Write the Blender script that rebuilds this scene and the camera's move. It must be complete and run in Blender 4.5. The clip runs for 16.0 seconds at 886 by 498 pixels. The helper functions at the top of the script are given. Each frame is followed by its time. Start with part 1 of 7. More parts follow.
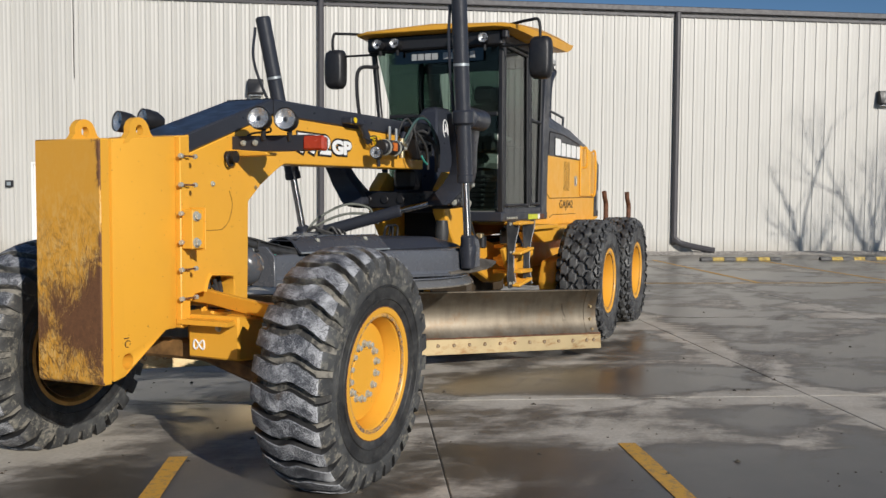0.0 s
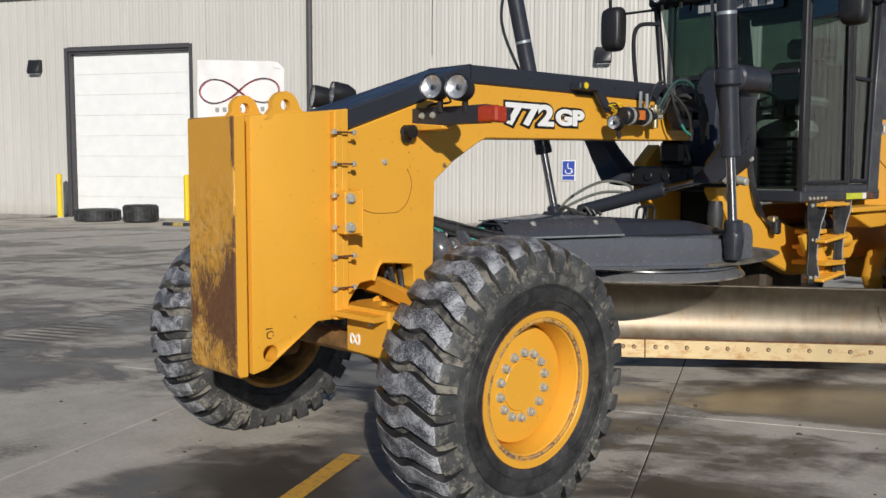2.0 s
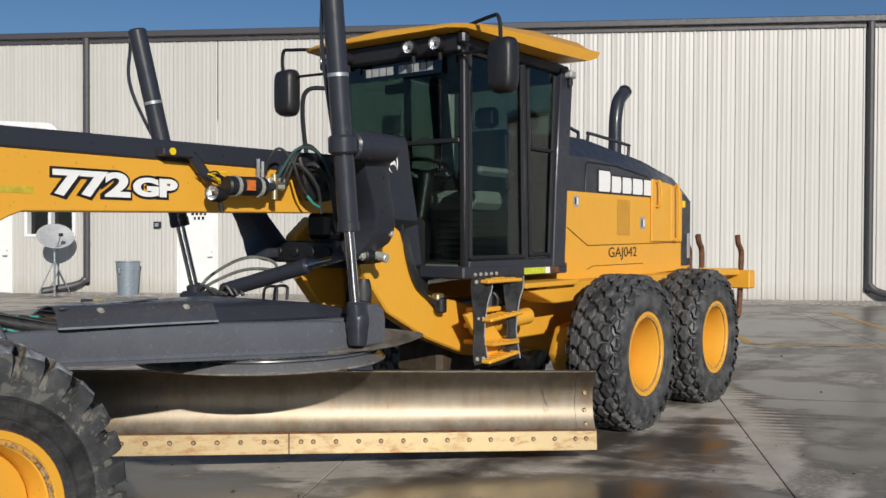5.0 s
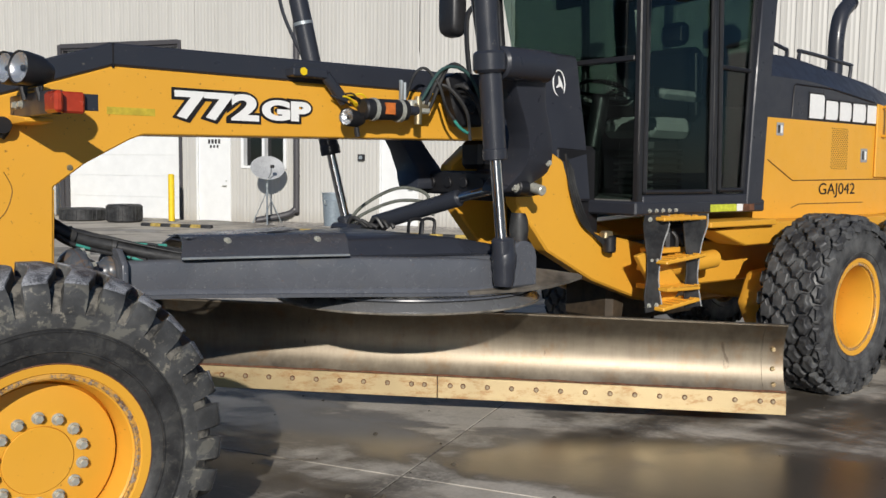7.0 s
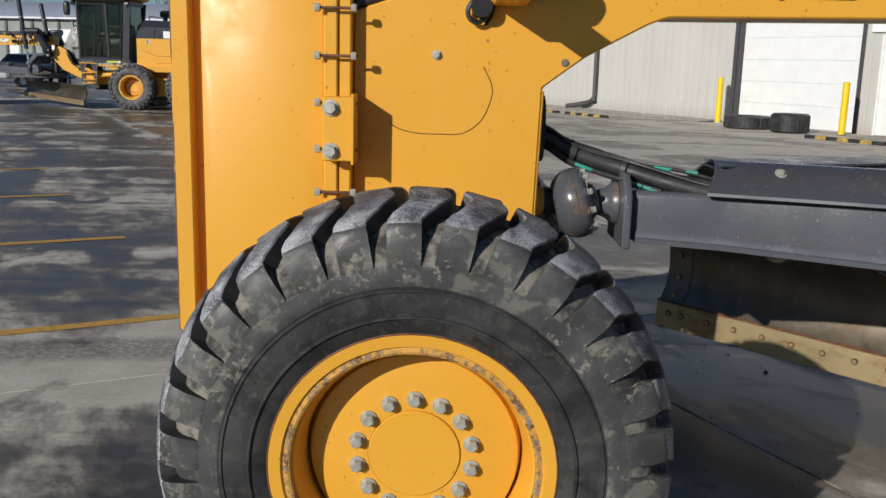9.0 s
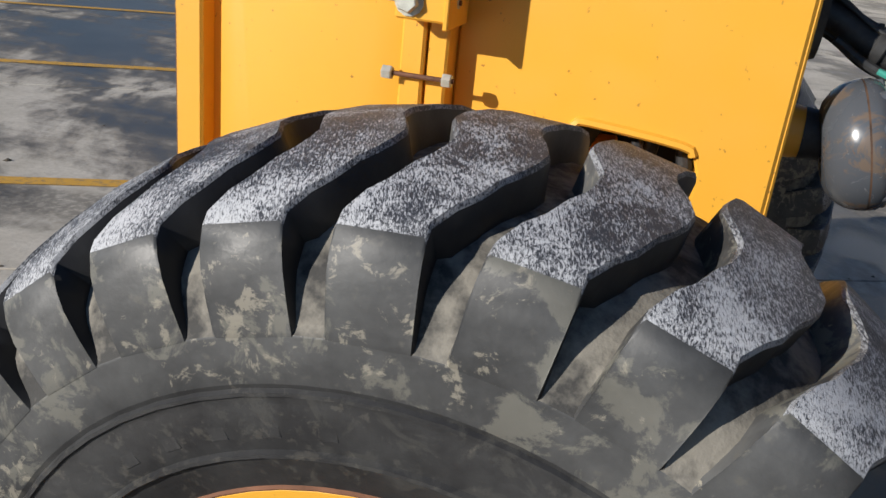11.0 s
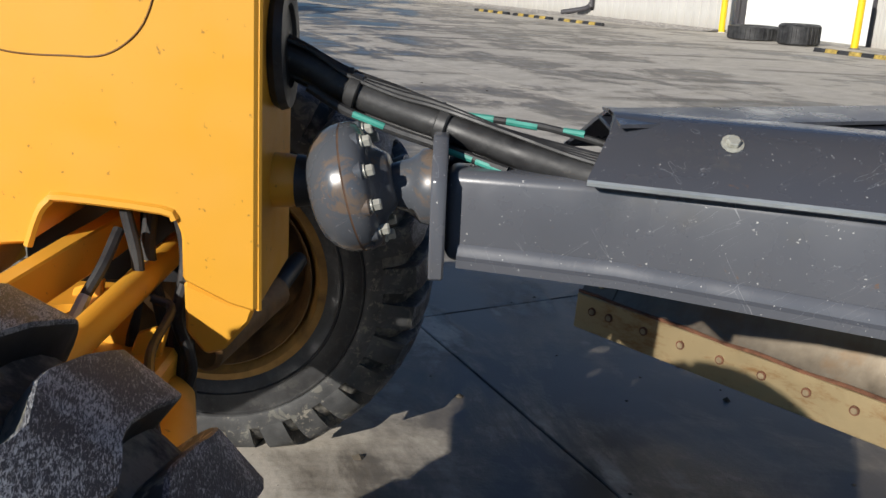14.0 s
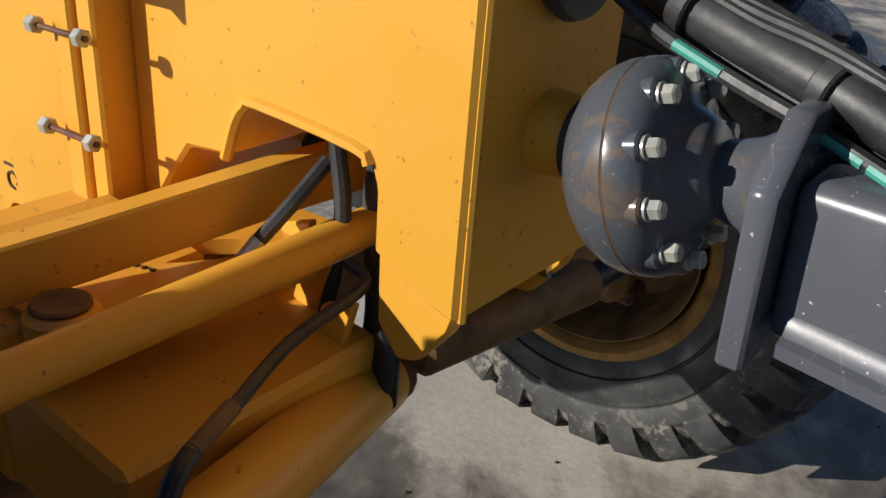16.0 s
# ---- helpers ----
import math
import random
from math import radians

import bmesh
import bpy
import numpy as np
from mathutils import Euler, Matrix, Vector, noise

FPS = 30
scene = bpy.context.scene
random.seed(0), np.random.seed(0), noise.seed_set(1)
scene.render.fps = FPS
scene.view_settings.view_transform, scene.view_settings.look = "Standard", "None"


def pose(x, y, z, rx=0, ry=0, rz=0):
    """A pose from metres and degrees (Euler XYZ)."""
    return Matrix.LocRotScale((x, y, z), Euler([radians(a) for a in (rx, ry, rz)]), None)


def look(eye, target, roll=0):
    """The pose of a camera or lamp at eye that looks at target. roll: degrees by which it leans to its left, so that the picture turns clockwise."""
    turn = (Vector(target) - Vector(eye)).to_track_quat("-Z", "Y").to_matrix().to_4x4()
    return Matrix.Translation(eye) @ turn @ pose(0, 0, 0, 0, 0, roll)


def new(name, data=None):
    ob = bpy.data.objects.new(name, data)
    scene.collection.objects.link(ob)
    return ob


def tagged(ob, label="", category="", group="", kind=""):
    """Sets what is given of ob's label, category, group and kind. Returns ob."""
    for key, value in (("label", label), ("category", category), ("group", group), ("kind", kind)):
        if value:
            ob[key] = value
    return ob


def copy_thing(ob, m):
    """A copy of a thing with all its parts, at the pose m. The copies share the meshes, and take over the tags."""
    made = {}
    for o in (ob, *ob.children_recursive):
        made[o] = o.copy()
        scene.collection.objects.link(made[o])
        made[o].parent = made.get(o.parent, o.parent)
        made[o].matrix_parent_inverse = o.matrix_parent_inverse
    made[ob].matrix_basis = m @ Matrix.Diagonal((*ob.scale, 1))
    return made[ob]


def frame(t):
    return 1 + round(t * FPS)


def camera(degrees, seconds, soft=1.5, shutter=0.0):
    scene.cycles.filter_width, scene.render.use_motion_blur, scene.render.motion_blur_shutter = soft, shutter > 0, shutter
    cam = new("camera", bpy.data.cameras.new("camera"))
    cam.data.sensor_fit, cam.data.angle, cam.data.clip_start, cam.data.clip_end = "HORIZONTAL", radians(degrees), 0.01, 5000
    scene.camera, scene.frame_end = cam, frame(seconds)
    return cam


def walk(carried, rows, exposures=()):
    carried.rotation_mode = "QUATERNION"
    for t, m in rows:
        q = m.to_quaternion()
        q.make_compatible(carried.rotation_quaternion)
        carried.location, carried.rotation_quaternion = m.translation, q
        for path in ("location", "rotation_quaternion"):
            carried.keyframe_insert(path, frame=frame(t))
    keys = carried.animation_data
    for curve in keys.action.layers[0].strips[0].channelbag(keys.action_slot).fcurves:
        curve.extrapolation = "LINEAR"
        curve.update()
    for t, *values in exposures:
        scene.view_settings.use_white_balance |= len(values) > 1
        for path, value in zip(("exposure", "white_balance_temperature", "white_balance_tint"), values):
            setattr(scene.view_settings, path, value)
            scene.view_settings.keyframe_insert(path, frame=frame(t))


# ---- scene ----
cam = camera(51.6, 16.0)
PATH = [
    (0, (-4.238, -3.492, 1.479), (-2.39, -2.734, 1.371), 0.3),
    (0.5, (-3.9, -3.557, 1.481), (-2.09, -2.72, 1.33), 1.6),
    (1, (-3.53, -3.547, 1.525), (-1.8, -2.559, 1.35), 0.6),
    (1.5, (-3.23, -3.753, 1.52), (-1.668, -2.515, 1.349), -0.4),
    (2, (-3.004, -3.916, 1.53), (-1.622, -2.482, 1.354), 0.2),
    (2.5, (-2.769, -3.925, 1.51), (-1.455, -2.431, 1.301), 0.2),
    (3, (-2.471, -4.027, 1.518), (-1.155, -2.544, 1.252), -0.3),
    (3.5, (-2.176, -4.273, 1.528), (-0.781, -2.857, 1.308), -0.1),
    (4, (-1.926, -4.379, 1.543), (-0.386, -3.11, 1.398), 0.3),
    (4.5, (-1.717, -4.475, 1.585), (-0.11, -3.285, 1.526), 0.2),
    (4.7, (-1.647, -4.542, 1.592), (-0.037, -3.357, 1.562), 0.1),
    (6.8, (-0.974, -4.469, 1.567), (0.455, -3.082, 1.379), 0.5),
    (7, (-0.901, -4.425, 1.561), (0.388, -2.906, 1.386), 0.7),
    (7.5, (-0.629, -4.248, 1.574), (0.283, -2.475, 1.412), 1.4),
    (8, (-0.413, -3.99, 1.553), (0.194, -2.099, 1.317), 1.7),
    (8.5, (-0.188, -3.727, 1.538), (0.107, -1.775, 1.217), 1.0),
    (9, (0.078, -3.437, 1.536), (0.06, -1.477, 1.137), 1.5),
    (9.2, (0.142, -3.322, 1.518), (0.038, -1.372, 1.085), 1.6),
    (11.3, (0.191, -1.944, 1.429), (-0.272, -0.164, 0.643), 5.9),
    (11.5, (0.167, -1.89, 1.416), (-0.234, -0.105, 0.609), 6.4),
    (12, (0.123, -1.813, 1.385), (-0.151, 0.004, 0.595), 8.1),
    (12.5, (0.114, -1.817, 1.38), (-0.134, 0.02, 0.629), 7.2),
    (13, (0.243, -1.883, 1.471), (0.048, 0.003, 0.836), 4.0),
    (13.5, (0.486, -1.958, 1.476), (0.424, -0.048, 0.884), 2.2),
    (14, (0.702, -1.921, 1.473), (0.685, -0.011, 0.881), 2.4),
    (14.5, (0.797, -1.706, 1.472), (0.63, 0.196, 0.876), 2.0),
    (15, (0.914, -1.554, 1.463), (0.392, 0.27, 0.83), 1.7),
    (15.5, (0.981, -1.391, 1.456), (0.151, 0.276, 0.726), 3.3),
    (16, (0.912, -1.145, 1.4), (-0.169, 0.314, 0.56), 3.3),
]
walk(cam, [(t, look(eye, target, roll)) for t, eye, target, roll in PATH], ((0.0, -0.08), (2.0, -0.18), (4.5, -0.12), (9.2, -0.18), (11.3, 0.30), (14.0, 0.22), (15.0, 0.22), (16.0, 0.18)))
# ---- light ----
SUN_WAY = Vector((0.114, 0.150, -0.073)).normalized()
world = bpy.data.worlds.new("sky")
scene.world = world
world.use_nodes = True
wn = world.node_tree.nodes
sky = wn.new("ShaderNodeTexSky")
sky.sky_type = "NISHITA"
sky.sun_disc = False
sky.sun_elevation = math.asin(-SUN_WAY.z)
sky.sun_rotation = math.atan2(-SUN_WAY.x, -SUN_WAY.y)
sky.altitude = 300.0
sky.air_density = 1.0
sky.dust_density = 0.05
sky.ozone_density = 6.0
wn["Background"].inputs["Strength"].default_value = 0.068
world.node_tree.links.new(sky.outputs["Color"], wn["Background"].inputs["Color"])
sun_data = bpy.data.lights.new("sun", "SUN")
sun_data.energy = 4.6
sun_data.angle = radians(0.55)
sun_data.color = (1.0, 0.945, 0.87)
sun_lamp = new("sun", sun_data)
sun_lamp.matrix_world = look((-20, -26, 20), Vector((-20, -26, 20)) + SUN_WAY)


# ---- materials ----
class Mat:
    """A node material with a few shortcuts."""

    def __init__(self, name):
        self.m = bpy.data.materials.new(name)
        self.m.use_nodes = True
        self.t = self.m.node_tree
        self.b = self.t.nodes["Principled BSDF"]
        self.pos = self.t.nodes.new("ShaderNodeNewGeometry").outputs["Position"]
        self.obj = self.t.nodes.new("ShaderNodeTexCoord").outputs["Object"]

    def link(self, a, b):
        self.t.links.new(a, b)

    def put(self, socket, v):
        if isinstance(v, (int, float)):
            socket.default_value = v
        elif isinstance(v, tuple):
            socket.default_value = v if len(v) == 4 or socket.type == "VECTOR" else (*v, 1)
        else:
            self.link(v, socket)

    def scale(self, vec, s):
        n = self.t.nodes.new("ShaderNodeMapping")
        self.link(vec, n.inputs["Vector"])
        n.inputs["Scale"].default_value = s
        return n.outputs[0]

    def noise(self, scale, detail=4.0, rough=0.55, vec=None, distort=0.0):
        n = self.t.nodes.new("ShaderNodeTexNoise")
        self.link(vec or self.obj, n.inputs["Vector"])
        n.inputs["Scale"].default_value = scale
        n.inputs["Detail"].default_value = detail
        n.inputs["Roughness"].default_value = rough
        n.inputs["Distortion"].default_value = distort
        return n.outputs["Fac"]

    def ramp(self, fac, lo, hi, a=0.0, b=1.0):
        n = self.t.nodes.new("ShaderNodeMapRange")
        self.link(fac, n.inputs["Value"])
        for k, v in (("From Min", lo), ("From Max", hi), ("To Min", a), ("To Max", b)):
            n.inputs[k].default_value = v
        return n.outputs[0]

    def math(self, op, a, b=0.0, c=0.0):
        n = self.t.nodes.new("ShaderNodeMath")
        n.operation = op
        for i, v in enumerate((a, b, c)):
            self.put(n.inputs[i], v)
        return n.outputs[0]

    def mix(self, fac, a, b):
        n = self.t.nodes.new("ShaderNodeMix")
        n.data_type = "RGBA"
        self.put(n.inputs[0], fac)
        self.put(n.inputs[6], a)
        self.put(n.inputs[7], b)
        return n.outputs[2]

    def axis(self, vec, k):
        n = self.t.nodes.new("ShaderNodeSeparateXYZ")
        self.link(vec, n.inputs[0])
        return n.outputs[k]

    def rand(self):
        return self.t.nodes.new("ShaderNodeObjectInfo").outputs["Random"]

    def bump(self, height, strength=0.3, dist=0.01):
        n = self.t.nodes.new("ShaderNodeBump")
        self.link(height, n.inputs["Height"])
        n.inputs["Strength"].default_value = strength
        n.inputs["Distance"].default_value = dist
        self.link(n.outputs[0], self.b.inputs["Normal"])

    def set(self, color=None, rough=None, metal=None, **more):
        if color is not None:
            self.put(self.b.inputs["Base Color"], color)
        if rough is not None:
            self.put(self.b.inputs["Roughness"], rough)
        if metal is not None:
            self.put(self.b.inputs["Metallic"], metal)
        for k, v in more.items():
            self.put(self.b.inputs[k], v)
        return self


def painted(name, base, dirt, rough=0.38, amount=0.35):
    """Paint on steel: faint cloudy fading, fine specks of dirt."""
    m = Mat(name)
    cloud = m.ramp(m.noise(2.3, 5), 0.35, 0.75, 0.0, amount)
    speck = m.ramp(m.noise(55, 2), 0.70, 0.76, 0.0, 0.7)
    c = m.mix(cloud, base, tuple(0.86 * v for v in base))
    c = m.mix(speck, c, dirt)
    m.set(c, m.ramp(m.noise(9, 3), 0.3, 0.7, rough - 0.07, rough + 0.12), 0.0)
    m.b.inputs["Specular IOR Level"].default_value = 0.4
    m.bump(m.noise(160, 2), 0.05, 0.002)
    return m.m


YELLOW = painted("yellow_paint", (0.75, 0.375, 0.040), (0.20, 0.10, 0.03))
CHARCOAL = painted("charcoal_paint", (0.029, 0.032, 0.042), (0.13, 0.12, 0.105), 0.34)


def scratched(name, base, chips=0.9, rusty=0.8):
    """Slate paint with bright chips and long fine scratches."""
    m = Mat(name)
    cloud = m.ramp(m.noise(3.0, 5), 0.35, 0.75, 0.0, 0.5)
    c = m.mix(cloud, base, tuple(0.75 * v for v in base))
    chip = m.ramp(m.noise(170, 2, 0.4), 0.735, 0.75, 0, chips)
    c = m.mix(chip, c, (0.46, 0.46, 0.45))
    turn = m.t.nodes.new("ShaderNodeMapping")
    m.link(m.obj, turn.inputs["Vector"])
    turn.inputs["Rotation"].default_value = (0.3, 0.55, 0.2)
    for k, (sc, way) in enumerate(((26, (0.10, 1.0, 2.6)), (19, (1.6, 1.0, 0.14)))):
        line = m.noise(sc, 2, 0.5, m.scale(turn.outputs[0], way), 0.15)
        near = m.ramp(m.math("ABSOLUTE", m.math("SUBTRACT", line, 0.62)), 0.0, 0.005, 0.7, 0.0)
        near = m.math("MULTIPLY", near, m.ramp(m.noise(7 + 3 * k, 2), 0.52, 0.58))
        c = m.mix(near, c, (0.30, 0.31, 0.33))
    c = m.mix(m.ramp(m.noise(6, 6, 0.7), 0.58, 0.74, 0, 0.45), c, (0.11, 0.105, 0.095))
    c = m.mix(m.ramp(m.noise(13, 6, 0.75, None, 0.5), 0.66, 0.70, 0, rusty), c, (0.17, 0.085, 0.035))
    if rusty > 0.9:
        c = m.mix(m.ramp(m.noise(9, 5, 0.7, None, 0.6), 0.525, 0.58, 0, 0.6), c, (0.17, 0.115, 0.07))
    m.set(c, m.ramp(m.noise(8, 4), 0.3, 0.7, 0.18, 0.36), 0.0)
    m.bump(m.noise(110, 2), 0.05, 0.002)
    return m.m


GREYPAINT = scratched("slate_paint", (0.094, 0.100, 0.115))
COVERPAINT = scratched("cover_paint", (0.060, 0.064, 0.077), 0.6, 0.4)
CIRCLEPAINT = scratched("ring_paint", (0.125, 0.127, 0.130), 0.95, 0.7)
BALLPAINT = scratched("scuffed_ball_paint", (0.080, 0.088, 0.101), 0.3, 0.95)
BLACK = painted("black_paint", (0.012, 0.012, 0.014), (0.06, 0.055, 0.05), 0.45)


def plain(name, base, rough=0.5, metal=0.0, grain=30, spread=0.25, bump=0.08):
    m = Mat(name)
    f = m.ramp(m.noise(grain, 4), 0.3, 0.7)
    m.set(m.mix(f, tuple(v * (1 - spread) for v in base), tuple(min(1, v * (1 + spread * 0.6)) for v in base)), m.ramp(m.noise(grain * 0.4, 3), 0.3, 0.7, max(0.03, rough - 0.08), min(1, rough + 0.1)), metal)
    m.bump(m.noise(grain * 4, 3), bump, 0.003)
    return m.m


def worn_front():
    """Yellow paint worn through to brown rust, most of it low on the plate."""
    m = Mat("worn_yellow_paint")
    z = m.axis(m.obj, 2)
    low = m.math("ADD", m.ramp(z, 0.64, 0.84, -0.04, 0.24), m.ramp(z, 0.90, 1.32, 0.0, -0.36))
    corner = m.math("MULTIPLY", m.ramp(m.axis(m.obj, 1), -0.364, -0.335, 0.34, 0.0), m.ramp(m.noise(4.0, 4, 0.6), 0.42, 0.55))
    side = m.ramp(m.axis(m.obj, 1), -0.38, -0.05, 0.10, -0.08)
    patch = m.math("ADD", m.noise(5, 8, 0.74, m.scale(m.obj, (1, 1, 0.7)), 0.7), m.math("ADD", m.math("ADD", low, corner), side))
    scr = m.noise(48, 8, 0.82, m.scale(m.obj, (1.0, 2.6, 0.42)), 1.4)
    wear = m.ramp(m.math("ADD", patch, m.math("MULTIPLY", scr, 0.95)), 1.055, 1.165)
    pale = m.ramp(m.noise(22, 8, 0.8, m.scale(m.obj, (1.0, 1.8, 0.6)), 0.8), 0.48, 0.60, 0.0, 0.75)
    c = m.mix(m.math("MULTIPLY", pale, m.ramp(z, 1.15, 1.60, 1.0, 0.12)), (0.64, 0.315, 0.038), (0.68, 0.47, 0.19))
    # thin gouges, most of them below the middle
    zone = m.ramp(m.math("ADD", z, m.math("MULTIPLY", m.noise(4, 3), 0.5)), 0.95, 1.75, 1.0, 0.0)
    for sc, way, lean in ((9, (1.0, 2.2, 0.5), 0.5), (11, (1.0, 0.6, 1.8), -0.6), (14, (1.0, 2.6, 0.4), -0.3), (23, (1.0, 2.2, 0.5), 0.2)):
        turn = m.t.nodes.new("ShaderNodeMapping")
        m.link(m.obj, turn.inputs["Vector"])
        turn.inputs["Rotation"].default_value = (lean, 0.0, 0.0)
        turn.inputs["Location"].default_value = (0, sc * 0.37, 0)
        line = m.noise(sc, 4, 0.6, m.scale(turn.outputs[0], way), 0.5)
        cut = m.ramp(m.math("ABSOLUTE", m.math("SUBTRACT", line, 0.53)), 0.008, 0.040, 0.9, 0.0)
        cut = m.math("MULTIPLY", cut, m.ramp(m.noise(sc * 0.8, 3), 0.47, 0.58))
        c = m.mix(m.math("MULTIPLY", cut, zone), c, (0.10, 0.040, 0.015))
    c = m.mix(wear, c, m.mix(m.noise(34, 5, 0.7), (0.055, 0.020, 0.010), (0.22, 0.10, 0.04)))
    m.set(c, m.ramp(wear, 0, 1, 0.45, 0.8), 0.0)
    m.bump(m.math("MULTIPLY", wear, -1.0), 0.5, 0.003)
    return m.m


WORN = worn_front()
DIRTYBORE = plain("dark_rust_stain", (0.075, 0.038, 0.018), 0.8, 0.0, 30, 0.5)


def rubber(name, dust=0.3, base=(0.016, 0.016, 0.017), mud=0.0):
    """Black rubber, cloudy with grey dust, with blots of dried mud."""
    m = Mat(name)
    f = m.ramp(m.noise(7, 7, 0.65), 0.40, 0.68, 0, dust)
    g = m.ramp(m.noise(60, 3), 0.62, 0.72, 0, dust * 0.8)
    c = m.mix(f, base, (0.125, 0.127, 0.126))
    c = m.mix(g, c, (0.12, 0.115, 0.10))
    if mud:
        blot = m.math("ADD", m.noise(17, 6, 0.68, None, 0.5), m.math("MULTIPLY", m.noise(3.5, 3), 0.5))
        c = m.mix(m.ramp(blot, 0.80, 0.85, 0, mud), c, (0.17, 0.165, 0.14))
        tan = m.noise(45, 5, 0.7, None, 0.4)
        c = m.mix(m.ramp(m.math("ADD", tan, m.math("MULTIPLY", m.noise(4.2, 3), 0.6)), 0.90, 0.96, 0, mud), c, (0.30, 0.275, 0.22))
    m.set(c, m.ramp(m.noise(12, 3), 0.3, 0.7, 0.42, 0.66))
    m.bump(m.noise(90, 5), 0.2, 0.003)
    return m.m


def scuffed(name="scuffed_rubber", low=0.785, white=0.48):
    """The lug tops, rubbed pale in short strokes across the bar."""
    m = Mat(name)
    turn = m.t.nodes.new("ShaderNodeMapping")
    m.link(m.obj, turn.inputs["Vector"])
    turn.inputs["Rotation"].default_value = (0, 0, -0.30)
    st = m.noise(400, 4, 0.75, m.scale(turn.outputs[0], (1.5, 0.36, 0.9)), 0.6)
    big = m.noise(13, 5, 0.68)
    worn = m.ramp(m.axis(m.obj, 1), -1.395, -1.31, 0.075, 0.0)
    f = m.ramp(m.math("ADD", m.math("ADD", st, worn), m.math("MULTIPLY", big, 0.58)), low, low + 0.13, 0.0, 1.0)
    c = m.mix(f, (0.036, 0.039, 0.048), (white, white * 1.02, white * 1.06))
    c = m.mix(m.ramp(m.noise(4.5, 5, 0.6), 0.69, 0.76, 0, 0.5), c, (0.10, 0.065, 0.035))
    m.set(c, m.ramp(f, 0, 1, 0.5, 0.85))
    m.bump(st, 0.35, 0.003)
    return m.m


def dried_mud():
    """Floor of the tread grooves: black rubber with tan dried mud in the hollows."""
    m = Mat("muddy_groove")
    f = m.ramp(m.math("ADD", m.noise(9, 6, 0.65), m.math("MULTIPLY", m.noise(50, 4), 0.35)), 0.60, 0.76)
    m.set(m.mix(f, (0.040, 0.039, 0.037), (0.21, 0.195, 0.165)), 0.8)
    m.bump(m.noise(70, 5), 0.5, 0.005)
    return m.m


MUD = dried_mud()


def flaking():
    """Lock ring: yellow paint flaked off to grey and rust in small chips."""
    m = Mat("flaking_ring_paint")
    chip = m.ramp(m.math("ADD", m.noise(75, 7, 0.75), m.math("MULTIPLY", m.noise(9, 3), 0.35)), 0.61, 0.67)
    rust = m.mix(m.ramp(m.noise(45, 5, 0.7), 0.4, 0.6), (0.12, 0.060, 0.030), (0.34, 0.28, 0.22))
    m.set(m.mix(chip, rust, (0.60, 0.32, 0.06)), 0.75)
    m.bump(chip, 0.6, 0.003)
    return m.m


RUBBER, TREAD = rubber("tyre_rubber", 0.62, (0.042, 0.043, 0.044), mud=0.62), scuffed()
SIDEWALL = rubber("side_wall_rubber", 0.30, (0.017, 0.017, 0.018), mud=0.10)
TREAD_EDGE = scuffed("scuffed_lug_edge", 0.745, 0.32)
# lug flanks: dust on the sunlit side, shade painted black on the other
DUSTYSUNWALL = rubber("dusty_sunlit_wall", 0.9, (0.035, 0.034, 0.033), mud=0.95)
SHADEWALL = plain("shaded_groove_wall", (0.014, 0.014, 0.015), 0.6, 0.0, 40, 0.3)
RUBBER_REAR = rubber("dry_rubber", 0.9, (0.028, 0.028, 0.030))
BLACKRUB = rubber("black_rubber", 0.35, (0.012, 0.012, 0.013))
STEEL = plain("zinc_bolt", (0.50, 0.50, 0.44), 0.36, 0.35, 60)
CHROME = plain("chrome_rod", (0.55, 0.56, 0.58), 0.16, 1.0, 20, 0.05, 0.0)
RIMWEAR = plain("worn_ring_rim", (0.27, 0.245, 0.205), 0.5, 0.25, 14, 0.7, 0.2)
EARPLATE = plain("dusty_plate", (0.135, 0.120, 0.100), 0.6, 0.1, 9, 0.6)
RUSTY = plain("rusty_steel", (0.16, 0.070, 0.038), 0.75, 0.2, 26, 0.5, 0.3)
PLASTIC = plain("black_plastic", (0.018, 0.018, 0.020), 0.42, 0.0, 40, 0.2)
WHITE = plain("white_decal", (0.82, 0.82, 0.80), 0.45, 0.0, 30, 0.04)
INK = plain("black_decal", (0.012, 0.010, 0.010), 0.45)
TEAL = plain("green_hose_print", (0.05, 0.30, 0.24), 0.45)
TEALHOSE = plain("dark_green_hose", (0.03, 0.075, 0.07), 0.5, 0.0, 30, 0.3)
REDLENS = plain("red_orange_lens", (0.40, 0.042, 0.016), 0.22, 0.0, 40, 0.15, 0.02)
LENS = plain("lamp_reflector", (0.70, 0.71, 0.72), 0.22, 0.75, 60, 0.1, 0.3)
SEATCLOTH = plain("grey_cloth", (0.46, 0.47, 0.45), 0.9)
BRASS = plain("brass_fitting", (0.48, 0.40, 0.25), 0.35, 0.8)
LABEL = plain("yellow_green_label", (0.55, 0.60, 0.05), 0.5)
BLUE = plain("blue_sign", (0.02, 0.06, 0.36), 0.5)
GREYPLATE = plain("grey_label", (0.35, 0.36, 0.36), 0.5)


